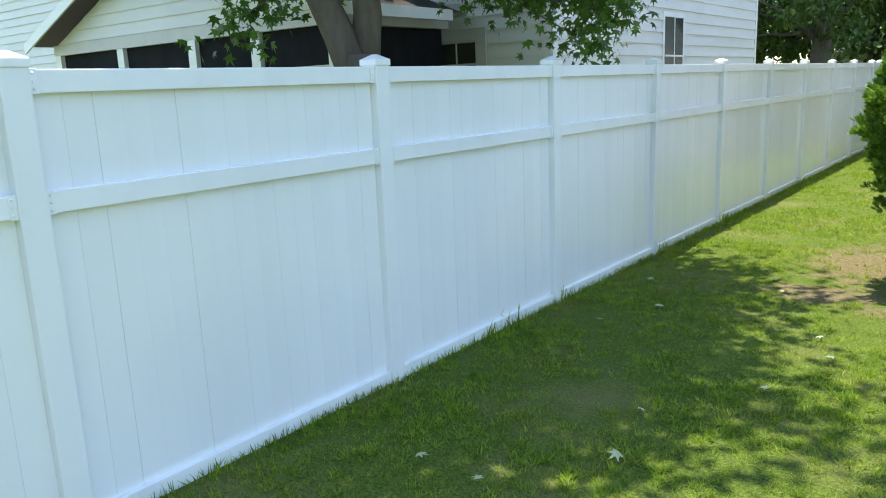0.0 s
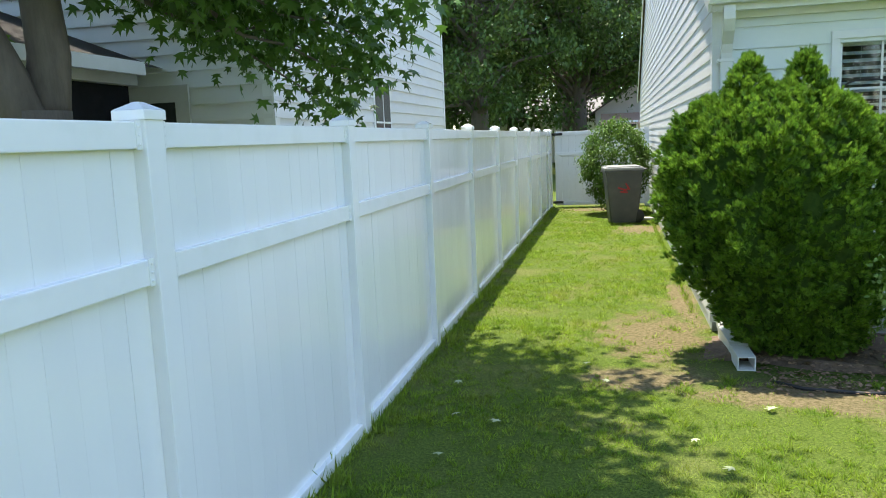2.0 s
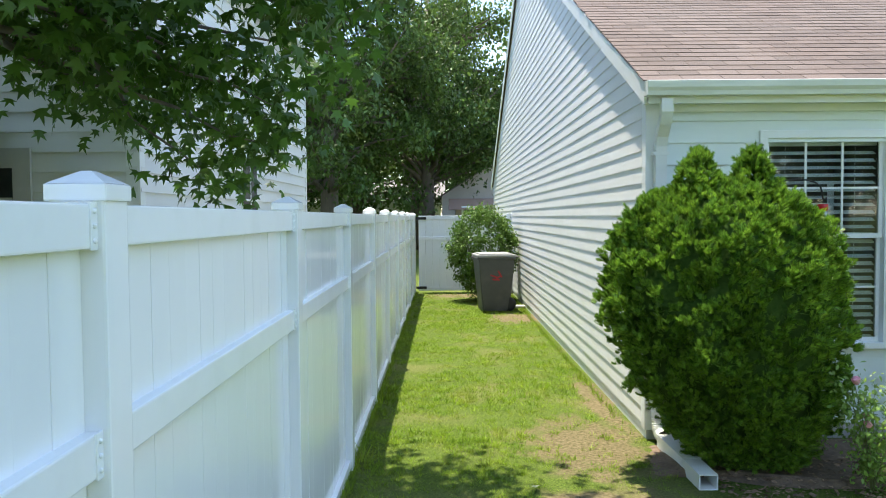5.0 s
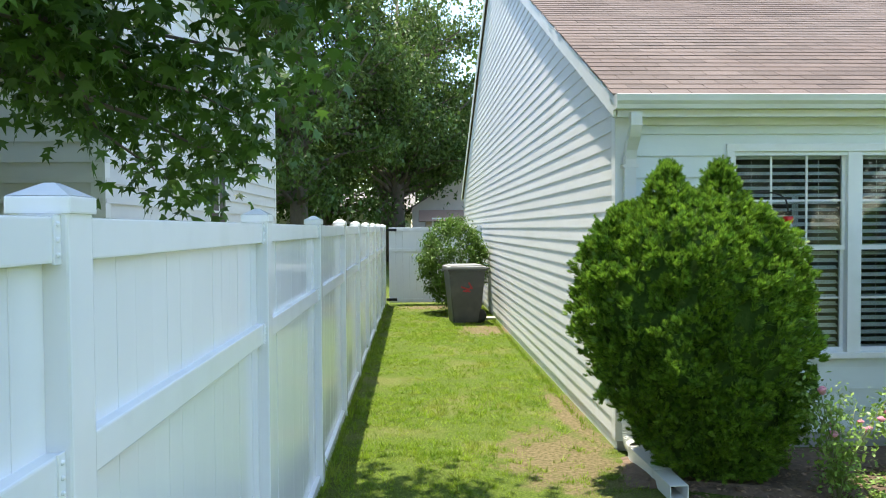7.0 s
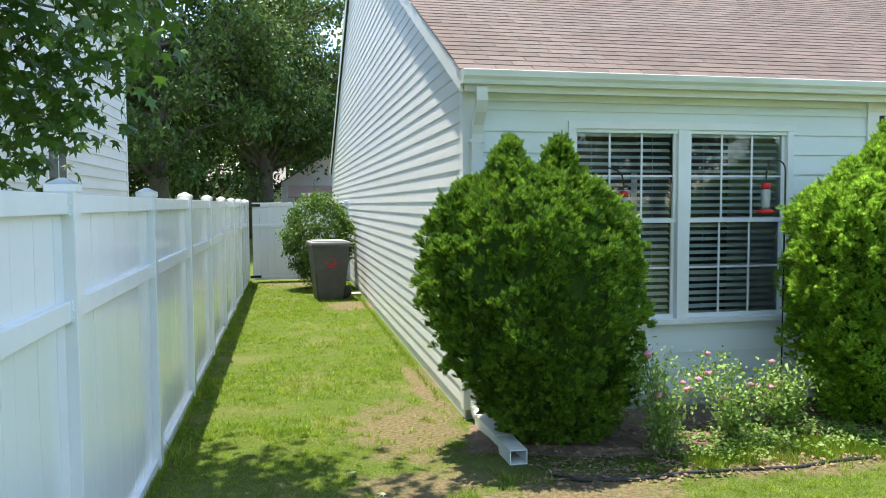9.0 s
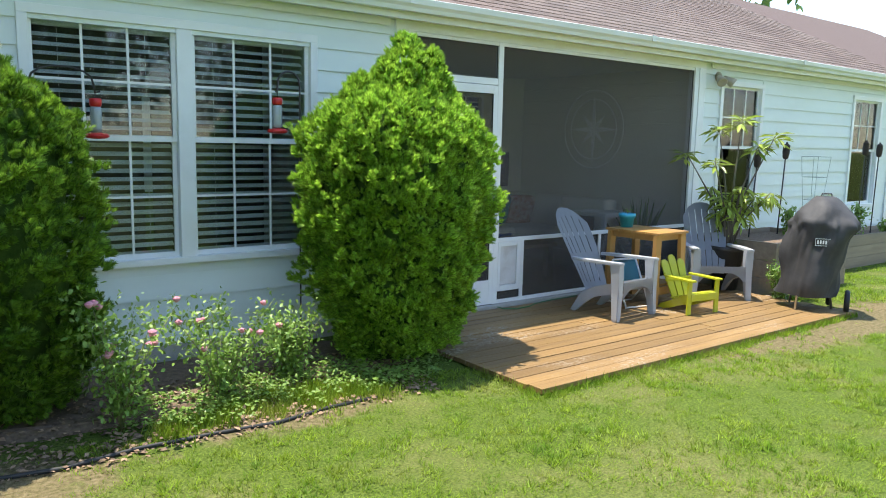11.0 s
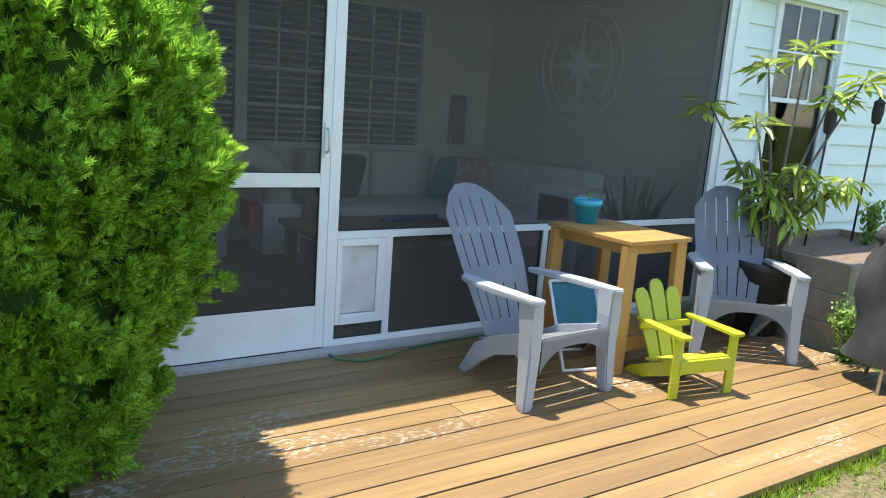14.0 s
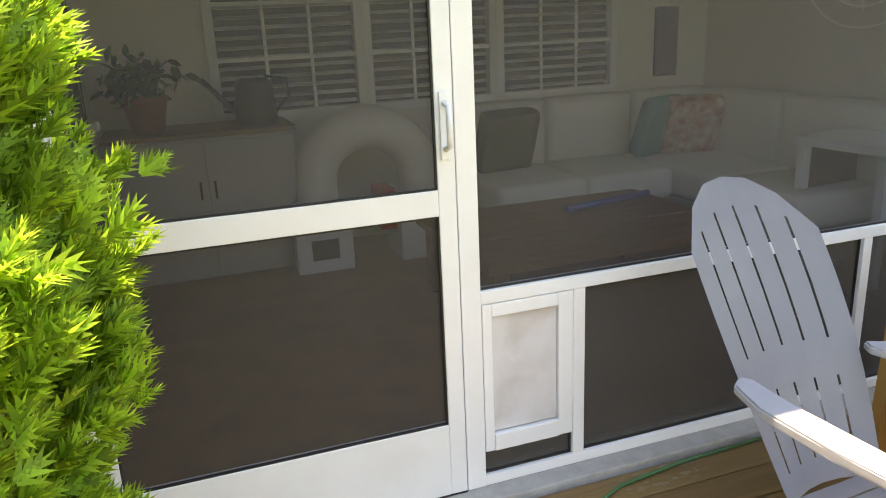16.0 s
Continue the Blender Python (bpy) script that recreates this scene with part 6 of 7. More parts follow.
def coffee_table():
    t = thing("coffee_table", "dark brown wooden coffee table in the porch", "table", pose(5.65, 8.75, FLOOR_Z))
    for i in range(5):
        boxpart("top_board", (-0.68, 0.68, -0.5 + i * 0.2, -0.302 + i * 0.2, 0.36, 0.40), M_DARKWOOD, t, 0.004)
    for sx in (-1, 1):
        for sy in (-1, 1):
            boxpart("leg", (sx * 0.6 - 0.04, sx * 0.6 + 0.04, sy * 0.42 - 0.04, sy * 0.42 + 0.04, 0, 0.36), M_DARKWOOD, t, 0.004)
    bm = bmesh.new()
    tube(bm, [(-0.3, 0, 0), (0.3, 0, 0)], 0.018, 10)
    solo("blue_wand", bm, mat("blue_plastic", (0.05, 0.10, 0.35), 0.4), "blue plastic stick lying on the coffee table", "toy", pose(6.0, 8.98, FLOOR_Z + 0.419, 0, 0, 12))


coffee_table()


def end_table():
    t = thing("end_table", "white end table with crossed braces", "table", pose(7.28, 8.42, FLOOR_Z, 0, 0, 4))
    m = M_CUSHION
    boxpart("tabletop", (-0.30, 0.30, -0.28, 0.28, 0.68, 0.73), M_ALU, t, 0.006)
    for sx in (-1, 1):
        for sy in (-1, 1):
            boxpart("leg", (sx * 0.26 - 0.025, sx * 0.26 + 0.025, sy * 0.24 - 0.025, sy * 0.24 + 0.025, 0, 0.68), M_ALU, t, 0.003)
    for a in (-1, 1):
        boxpart("brace", (-0.33, 0.33, -0.008, 0.008, -0.02, 0.02), M_DARKWOOD, t, at=pose(0, -0.25, 0.35, 0, a * 48, 0))
    boxpart("inner_panel", (-0.235, 0.235, 0.225, 0.235, 0.05, 0.66), M_DARKWOOD, t)


end_table()


def pet_tunnel():
    t = thing("padded_arch", "white padded arch standing on boxes in the porch", "pet arch", pose(4.88, 9.9, FLOOR_Z))
    bm = bmesh.new()
    pts = [(0.32 * math.cos(math.pi * k / 14), 0, 0.52 + 0.30 * math.sin(math.pi * k / 14)) for k in range(15)]
    tube(bm, [(0.32, 0, 0.40)] + pts + [(-0.32, 0, 0.40)], 0.13, 14)
    part("arch_pad", bm, M_CUSHION, t)
    for s in (-1, 1):
        boxpart("carton", (s * 0.32 - 0.17, s * 0.32 + 0.17, -0.16, 0.16, 0.0, 0.42), M_ALU, t, 0.01)
    boxpart("red_label", (0.04, 0.14, -0.12, 0.1, 0.20, 0.45), M_RED, t, 0.01)
    boxpart("label_plate", (-0.40, -0.24, -0.166, -0.161, 0.08, 0.20), M_DARK, t)


pet_tunnel()


def porch_cabinet():
    t = thing("low_cabinet", "pale low cabinet with two doors in the porch", "cabinet", pose(3.95, 10.1, FLOOR_Z))
    boxpart("body", (-0.5, 0.5, -0.24, 0.24, 0.03, 0.84), M_CAB, t, 0.005)
    boxpart("top", (-0.52, 0.52, -0.26, 0.26, 0.842, 0.87), M_DARKWOOD, t, 0.004)
    for s in (-1, 1):
        d = boxpart("door", (s * 0.245 - 0.24, s * 0.245 + 0.24, -0.262, -0.243, 0.06, 0.82), M_CAB, t, 0.004)
        boxpart("handle", (s * 0.04 - 0.006, s * 0.04 + 0.006, -0.28, -0.263, 0.5, 0.6), M_IRON, d)
    w = thing("watering_can", "dark metal watering can on the cabinet", "watering can", pose(4.28, 10.05, FLOOR_Z + 0.871))
    bm = bmesh.new()
    lathe(bm, [(0.12, 0.0), (0.125, 0.005), (0.11, 0.24), (0.08, 0.26), (0.02, 0.262)], 20)
    part("body", bm, M_IRON, w)
    bm = bmesh.new()
    tube(bm, [(-0.1, 0, 0.06), (-0.24, 0, 0.22), (-0.29, 0, 0.27)], [0.02, 0.014, 0.02], 8)
    part("spout", bm, M_IRON, w)
    bm = bmesh.new()
    tube(bm, [(0.11, 0, 0.06), (0.2, 0, 0.14), (0.19, 0, 0.25), (0.07, 0, 0.27)], 0.009, 8)
    part("handle", bm, M_IRON, w)
    p = thing("clay_pot", "terracotta pot with a dark leafy plant on the cabinet", "flower pot", pose(3.68, 10.05, FLOOR_Z + 0.871))
    bm = bmesh.new()
    lathe(bm, [(0.08, 0), (0.085, 0), (0.12, 0.17), (0.13, 0.17), (0.13, 0.2), (0.11, 0.2), (0.001, 0.18)], 20)
    part("pot", bm, M_TERRA, p)
    part("leaves", leaf_cloud("leaves", LEAF_V, LEAF_F, [(0, 0, 0.28), (0.06, 0, 0.32), (-0.07, 0, 0.3)], (0.08, 0.07, 0.06), 160, (0.06, 0.11), M_SHRUB, 61), None, p)


porch_cabinet()


def porch_windows():
    for k, (a, b) in enumerate(((4.12, 4.98), (5.09, 5.91), (6.02, 6.86))):
        t = thing("window_%d" % (4 + k), "white window with blinds in the porch back wall", "window", pose(a, BACK_Y - 0.03, 0.95), kind="structure")
        w, h = b - a, 1.30
        bm = bmesh.new()
        for d in ((-0.06, 0, 0, h), (w, w + 0.05, 0, h), (-0.06, w + 0.05, h, h + 0.06), (-0.06, w + 0.05, -0.05, 0)):
            box(bm, d[0], d[1], -0.02, 0.02, d[2], d[3], 0.003)
        part("window_frame", bm, M_TRIM, t)
        # Opaque sheet, coloured dark in place of the unlit room.
        boxpart("pane", (0, w, 0.055, 0.06, 0, h), M_ROOM, t, label="opaque dark sheet in place of glass")
        for f in (0.34, 0.67):
            boxpart("muntin", (w * f - 0.01, w * f + 0.01, -0.012, -0.002, 0, h), M_TRIM, t)
        for z in (0.32, 0.65, 0.98):
            boxpart("muntin", (0, w, -0.011, -0.0025, z - 0.012, z + 0.012), M_TRIM, t)
        bm = bmesh.new()
        box(bm, 0.005, w - 0.005, -0.02, 0.02, -0.0012, 0.0012)
        slat = mesh_of("blind_slat", bm, M_BLIND)
        for i in range(21):
            part("blind_slat", slat, None, t, at=pose(0, 0.03, 0.03 + i * 0.06, 30, 0, 0))
    bm = bmesh.new()
    box(bm, -0.1, 0.1, -0.03, 0.0, 0, 0.5, 0.02)
    solo("wall_hanging", bm, mat("purple_cloth", (0.13, 0.09, 0.15), 0.8, (0.09, 0.06, 0.11), 5), "dark purple cloth hanging on the porch wall", "wall hanging", pose(7.35, BACK_Y - 0.005, 0.98))


porch_windows()


def wall_star():
    """A thin metal compass star with a broken outer ring on the side wall."""
    t = thing("wall_star", "pale metal compass star ornament on the porch wall", "wall ornament", pose(7.70, 9.0, 1.82, 0, 0, -90))
    wire = mat("pale_metal", (0.86, 0.85, 0.82), 0.4, (0.78, 0.77, 0.74), 9)
    for k in range(8):
        a = 2 * math.pi * k / 8
        ln = 0.46 if k % 2 == 0 else 0.27
        bm = bmesh.new()
        prism(bm, [(0, 0), (0.035, 0.09), (0, ln), (-0.035, 0.09)], 0.006)
        part("ray", bm, wire, t, at=pose(0, 0, 0, 0, math.degrees(a), 0))
    for rad in (0.40, 0.52):
        bm = bmesh.new()
        tube(bm, [(rad * math.cos(2 * math.pi * k / 40), -0.004, rad * math.sin(2 * math.pi * k / 40)) for k in range(41)], 0.007, 6)
        part("ring", bm, wire, t)


wall_star()


def blade_plant():
    t = thing("blade_plant", "dark potted plant with upright blade leaves on the porch floor", "potted plant", pose(7.42, 7.93, FLOOR_Z))
    bm = bmesh.new()
    lathe(bm, [(0.10, 0.0), (0.11, 0.0), (0.15, 0.30), (0.16, 0.30), (0.16, 0.33), (0.14, 0.33), (0.135, 0.30), (0.001, 0.29)], 24)
    part("pot", bm, M_DARK, t)
    r = np.random.default_rng(31)
    n = 18
    at = np.column_stack([r.normal(0, 0.03, n), r.normal(0, 0.03, n), np.full(n, 0.29)])
    yd = np.column_stack([r.normal(0, 0.3, n), r.normal(0, 0.4, n), np.ones(n)])
    part("leaves", strewn("leaves", [(-0.03, 0, 0), (0.03, 0, 0), (0.035, 0.5, 0.02), (0.0, 1, -0.03), (-0.035, 0.5, 0.02)], [(0, 1, 2, 3, 4)], axes_poses(at, yd, r.normal(0, 1, (n, 3)), r.uniform(0.4, 0.72, n)), M_SHRUB), None, t)


blade_plant()

# ---- house next door ----
M_NSIDE = mat("neighbour_siding", (0.72, 0.73, 0.71), 0.55, (0.68, 0.69, 0.67), 2, stain=(0.55, 0.56, 0.52), stain_scale=0.8, stain_amount=0.3, stretch=(1, 1, 3), per_object=0.02, world_space=True)
M_NROOF = mat("dark_shingle", (0.09, 0.085, 0.08), 0.9, (0.13, 0.12, 0.11), 60, bump=0.5, bump_scale=90)
M_NSCREEN = mat("porch_dark_sheet", (0.012, 0.013, 0.015), 0.9, (0.022, 0.023, 0.026), 2, spec=0.08)


def neighbour_house():
    t = thing("neighbour_house", "pale two storey sided house next door with a screened porch", "house", pose(0, 0, 0))
    x1, y0, y1, top = -4.75, 8.72, 17.5, 5.05
    boxpart("wall", (-26.0, x1 - 0.004, y0 + 0.004, y1, 0, top), M_NSIDE, t)
    z = 0.3
    while z < top - 0.05:
        part("siding_board", lap_mesh("siding_board", y1 - y0, 0.19, 0.028, 0, M_NSIDE), None, t, at=Matrix.Translation((x1, y0, z)) @ Matrix.Rotation(radians(90), 4, "Z"))
        part("siding_board", lap_mesh("siding_board", 21.0, 0.19, 0.028, 0, M_NSIDE), None, t, at=pose(-25.75, y0, z))
        z += 0.19
    for d in ((x1 - 0.11, x1 + 0.02, y0 - 0.022, y0 - 0.012, 0, top), (x1 + 0.012, x1 + 0.022, y0 - 0.02, y0 + 0.1, 0, top), (x1 + 0.012, x1 + 0.024, y1 - 0.1, y1 + 0.02, 0, top)):
        boxpart("corner_board", d, M_TRIM, t)
    # hip roof
    bm = bmesh.new()
    ex, ey0, ey1 = x1 + 0.35, y0 - 0.35, y1 + 0.35
    b = [bm.verts.new(v) for v in ((-26.4, ey0, top), (ex, ey0, top), (ex, ey1, top), (-26.4, ey1, top))]
    r = [bm.verts.new(v) for v in ((-22, (y0 + y1) / 2, top + 2.3), (x1 - 4.2, (y0 + y1) / 2, top + 2.3))]
    for f in ((b[0], b[1], r[1], r[0]), (b[1], b[2], r[1]), (b[2], b[3], r[0], r[1]), (b[3], b[0], r[0])):
        bm.faces.new(f)
    bm.faces.new(b[::-1])
    part("roof", bm, M_NROOF, t)
    boxpart("fascia", (ex - 0.02, ex + 0.02, ey0, ey1, top - 0.16, top + 0.02), M_TRIM, t)
    boxpart("fascia", (-14.4, ex - 0.02, ey0 - 0.02, ey0 + 0.02, top - 0.16, top + 0.02), M_TRIM, t)
    boxpart("soffit", (x1 + 0.02, ex - 0.02, ey0, ey1, top - 0.06, top - 0.04), M_TRIM, t)
    # side window
    w = boxpart("window", (x1 + 0.006, x1 + 0.03, 12.3, 13.25, 1.3, 2.72), M_TRIM, t)
    boxpart("pane", (x1 + 0.031, x1 + 0.036, 12.38, 13.17, 1.38, 2.64), M_NGLASS, w)
    boxpart("muntin", (x1 + 0.037, x1 + 0.042, 12.76, 12.79, 1.38, 2.64), M_TRIM, w)
    boxpart("muntin", (x1 + 0.037, x1 + 0.043, 12.38, 13.17, 2.0, 2.03), M_TRIM, w)
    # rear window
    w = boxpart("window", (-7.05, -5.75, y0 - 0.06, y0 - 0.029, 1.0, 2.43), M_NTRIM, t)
    boxpart("pane", (-6.88, -5.92, y0 - 0.066, y0 - 0.061, 1.1, 2.24), M_NGLASS, w)
    for x in (-6.56, -6.24):
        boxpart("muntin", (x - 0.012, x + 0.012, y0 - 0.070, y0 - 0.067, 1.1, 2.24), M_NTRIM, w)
    for z in (1.6, 1.95):
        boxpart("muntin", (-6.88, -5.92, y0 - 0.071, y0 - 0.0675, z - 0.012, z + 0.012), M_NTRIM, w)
    # screened porch with a low roof
    px0, px1, py = -13.2, -6.45, 6.5
    # Near-black opaque sheets: the colour stands in for the shaded porch inside.
    boxpart("porch_screen", (px0, px1, py + 0.05, py + 0.08, 0.3, 2.45), M_NSCREEN, t, label="opaque near-black sheets for the shaded porch")
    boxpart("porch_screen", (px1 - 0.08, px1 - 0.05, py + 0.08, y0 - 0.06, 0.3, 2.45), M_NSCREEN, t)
    for x in (-13.2, -11.2, -9.3, -7.9, px1):
        boxpart("porch_post", (x - 0.09, x + 0.09, py - 0.02, py + 0.14, 0, 2.5), M_TRIM, t)
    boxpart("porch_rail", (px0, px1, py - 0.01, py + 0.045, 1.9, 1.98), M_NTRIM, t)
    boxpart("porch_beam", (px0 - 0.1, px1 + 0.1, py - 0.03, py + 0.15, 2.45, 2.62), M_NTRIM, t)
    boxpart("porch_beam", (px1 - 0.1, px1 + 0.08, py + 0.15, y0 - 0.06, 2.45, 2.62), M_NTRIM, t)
    bm = bmesh.new()
    a = [bm.verts.new(v) for v in ((px0 - 0.4, py - 0.35, 2.62), (px1 + 0.4, py - 0.35, 2.62), (px1 + 0.4, y0 - 0.03, 2.62), (px0 - 0.4, y0 - 0.03, 2.62))]
    c = [bm.verts.new(v) for v in ((-9.8, py - 0.35, 4.05), (-9.8, y0 - 0.03, 4.05))]
    bm.faces.new((a[1], a[2], c[1], c[0]))
    bm.faces.new((a[0], c[0], c[1], a[3]))
    bmesh.ops.solidify(bm, geom=list(bm.faces), thickness=0.12)
    part("porch_roof", bm, M_NROOF, t)
    boxpart("porch_fascia", (px1 + 0.36, px1 + 0.42, py - 0.35, y0 - 0.4, 2.52, 2.66), M_TRIM, t)
    bm = bmesh.new()
    prism(bm, [(px0, 2.62), (px1, 2.62), (-9.8, 3.92)], 0.1)
    part("gable", bm, M_NSIDE, t, at=pose(0, py, 0))
    for i in range(7):
        z = 2.64 + i * 0.18
        h = (z - 2.62) / 1.3
        a0, a1 = px0 + (-9.8 - px0) * h, px1 + (-9.8 - px1) * h
        if a1 - a0 > 1.0:
            run = (-9.8 - px0) / 1.3
            part("siding_board", lap_mesh("siding_board", a1 - a0 - 0.06, 0.18, 0.022, 0, M_NSIDE, run, run), None, t, at=pose(a0 + 0.03, py, z))
    for side in (px0 - 0.4, px1 + 0.4):
        bm = bmesh.new()
        prism(bm, [(side, 2.50), (-9.8, 3.93), (-9.8, 4.10), (side, 2.67)], 0.03)
        part("rake_board", bm, M_TRIM, t, at=pose(0, py - 0.385, 0))


M_NGLASS = mat("dark_window", (0.03, 0.035, 0.035), 0.08, (0.05, 0.055, 0.05), 2)
# Grey in place of white: shade on the rear trim is put into the colour.
M_NTRIM = mat("shaded_trim", (0.55, 0.55, 0.53), 0.5, (0.50, 0.50, 0.48), 4)
neighbour_house()


# ---- trees ----
def limb(bm, p0, p1, r0, r1, seed, steps=6, sag=0.12):
    r = random.Random(seed)
    pts, radii = [], []
    p0, p1 = Vector(p0), Vector(p1)
    for k in range(steps + 1):
        f = k / steps
        p = p0.lerp(p1, f)
        if 0 < k < steps:
            p += Vector((r.uniform(-1, 1), r.uniform(-1, 1), r.uniform(-1, 1))) * sag * (p1 - p0).length * 0.3
        pts.append(p)
        radii.append(r0 + (r1 - r0) * f)
    tube(bm, pts, radii, 9)
    return pts


def gum_tree():
    t = thing("sweetgum_tree", "tall sweetgum tree with star-shaped leaves behind the fence", "tree", pose(-4.78, 5.15, 0))
    bm = bmesh.new()
    tube(bm, [(0, 0, -0.1), (0.0, 0.0, 0.6), (0.0, 0, 1.3), (0.0, 0.0, 1.98)], [0.30, 0.22, 0.20, 0.22], 14)
    limb(bm, (0.0, -0.05, 1.8), (-0.35, -0.9, 4.2), 0.165, 0.08, 1, 7, 0.05)
    limb(bm, (0.02, 0.06, 1.85), (0.15, 0.1, 5.6), 0.15, 0.05, 2, 7, 0.03)
    r = random.Random(3)
    tips = []
    for k in range(60):
        a = r.uniform(0, 2 * math.pi)
        z0 = r.uniform(3.1, 5.4)
        d = r.uniform(1.3, 3.25)
        dz = r.uniform(0.5, 2.4)
        pts = limb(bm, (0.05, 0, z0), (0.72 + d * math.cos(a), -0.3 + d * math.sin(a), z0 + dz), 0.045, 0.008, k + 10, 6, 0.12)
        tips += [tuple(p) for p in pts[2:]]
    for k in range(26):
        e = (r.uniform(1.5, 3.0), r.uniform(-2.4, 2.2), r.uniform(4.2, 6.6))
        pts = limb(bm, (0.1, 0, r.uniform(3.4, 5.0)), e, 0.04, 0.006, k + 140, 6, 0.1)
        tips += [tuple(p) for p in pts[3:]]
    # low boughs over the fence
    low = [((1.1, 2.5, 2.05), 3.2), ((1.8, 1.6, 2.5), 3.3), ((0.6, 1.5, 2.75), 3.0), ((2.35, 0.55, 2.95), 3.4), ((0.5, 2.6, 2.75), 3.2), ((1.5, 2.1, 2.7), 3.4), ((1.1, 0.6, 2.85), 3.0),
           ((1.9, 2.3, 2.95), 3.3), ((-0.9, -0.6, 2.35), 2.9), ((2.1, 1.2, 3.05), 3.4), ((1.45, 1.2, 2.75), 3.1), ((2.2, -0.3, 3.1), 3.3), ((1.2, -0.4, 2.95), 3.2), ((1.15, 2.3, 2.45), 3.0), ((1.6, 1.9, 2.3), 3.0)]
    near = []
    for k, (e, z0) in enumerate(low):
        pts = limb(bm, (0.05, 0, z0), e, 0.03, 0.004, k + 80, 7, 0.10)
        near += [tuple(p) for p in pts[3:]] + [e, e]
    part("trunk", bm, M_BARK, t)
    a = leaf_cloud("crown", STAR_V, STAR_F, tips, (0.36, 0.36, 0.26), 52000, (0.08, 0.125), M_GUM, 12, 0.5)
    part("crown", a, None, t)
    # Added boughs out of view: they block skylight from the neighbour's rear wall.
    shade_tips = []
    bm = bmesh.new()
    for k in range(34):
        e = (r.uniform(-4.0, -0.6), r.uniform(-2.6, 2.8), r.uniform(4.0, 7.2))
        pts = limb(bm, (-0.1, -0.2, r.uniform(3.2, 4.8)), e, 0.045, 0.008, k + 300, 6, 0.1)
        shade_tips += [tuple(p) for p in pts[2:]]
    part("limb", bm, M_BARK, t)
    part("crown", leaf_cloud("crown", STAR_V, STAR_F, shade_tips, (0.4, 0.4, 0.3), 13000, (0.11, 0.16), M_GUM, 15, 0.5), None, t)
    b = leaf_cloud("low_bough", STAR_V, STAR_F, near, (0.20, 0.20, 0.15), 3000, (0.065, 0.105), M_GUM, 13, 0.9)
    part("low_bough", b, None, t)


gum_tree()


SPRIG_V = [(0, 0, 0), (0.30, 0.45, 0.06), (0, 1, -0.08), (-0.30, 0.45, 0.06)]
SPRIG_F = [(0, 1, 2, 3)]


def big_tree(seed, h, rad, leaves, size, low):
    t = thing("shade_tree", "large dark leafed shade tree beyond the yard", "tree", pose(0, 0, -200), "trees beyond the yard")
    r = random.Random(seed)
    bm = bmesh.new()
    tube(bm, [(0, 0, -0.2), (0.05, 0, h * 0.2), (0, 0.1, h * 0.45), (0.1, 0, h * 0.8)], [0.42, 0.32, 0.24, 0.06], 12)
    tips = []
    for k in range(70):
        a = r.uniform(0, 2 * math.pi)
        f = r.uniform(0.0, 1.0)
        z0 = low + (h * 0.75 - low) * f
        d = rad * (0.55 + 0.5 * math.sin(math.pi * (0.18 + 0.72 * f))) * r.uniform(0.55, 1.0)
        pts = limb(bm, (0, 0, z0 * 0.9), (d * math.cos(a), d * math.sin(a), z0 + r.uniform(-0.06, 0.2) * h), 0.09, 0.015, k, 5, 0.12)
        for p in [*pts[2:], pts[-1], pts[-1]]:
            for j in range(2):
                tips.append((p.x + r.gauss(0, 0.34), p.y + r.gauss(0, 0.34), p.z + r.gauss(0, 0.3)))
    part("trunk", bm, M_BARK, t)
    part("crown", leaf_cloud("crown", SPRIG_V, SPRIG_F, tips, (0.33, 0.33, 0.22), leaves, size, M_OAK, seed, 0.4), None, t)
    return t


TREE_A = big_tree(41, 16.5, 5.0, 32000, (0.13, 0.26), 2.8)
TREE_B = big_tree(52, 15.0, 4.6, 26000, (0.13, 0.26), 3.3)
TREE_C = big_tree(63, 12.0, 4.4, 5000, (0.30, 0.52), 2.8)
TREE_A.matrix_basis = pose(-6.3, 31.0, 0)
TREE_B.matrix_basis = pose(-2.6, 36.0, 0)
TREE_C.matrix_basis = pose(-14.0, 30.0, 0)
for k, (x, y, s) in enumerate(((-9.8, 35, 0), (-3.4, 42, 1), (3.2, 47, 2), (9, 52, 2), (-20, 24, 2), (-12, -16, 2), (-3, -22, 2), (6, -20, 2), (15, -19, 2), (24, -10, 2), (26, 22, 2),
                               (-7, 47, 2), (5.5, 62, 2), (-13, 46, 2), (-9, 58, 2), (0, 68, 2), (-18, 44, 2), (14, 40, 2))):
    copy_thing((TREE_A, TREE_B, TREE_C)[s], pose(x, y, 0, 0, 0, 47 * k + 20))


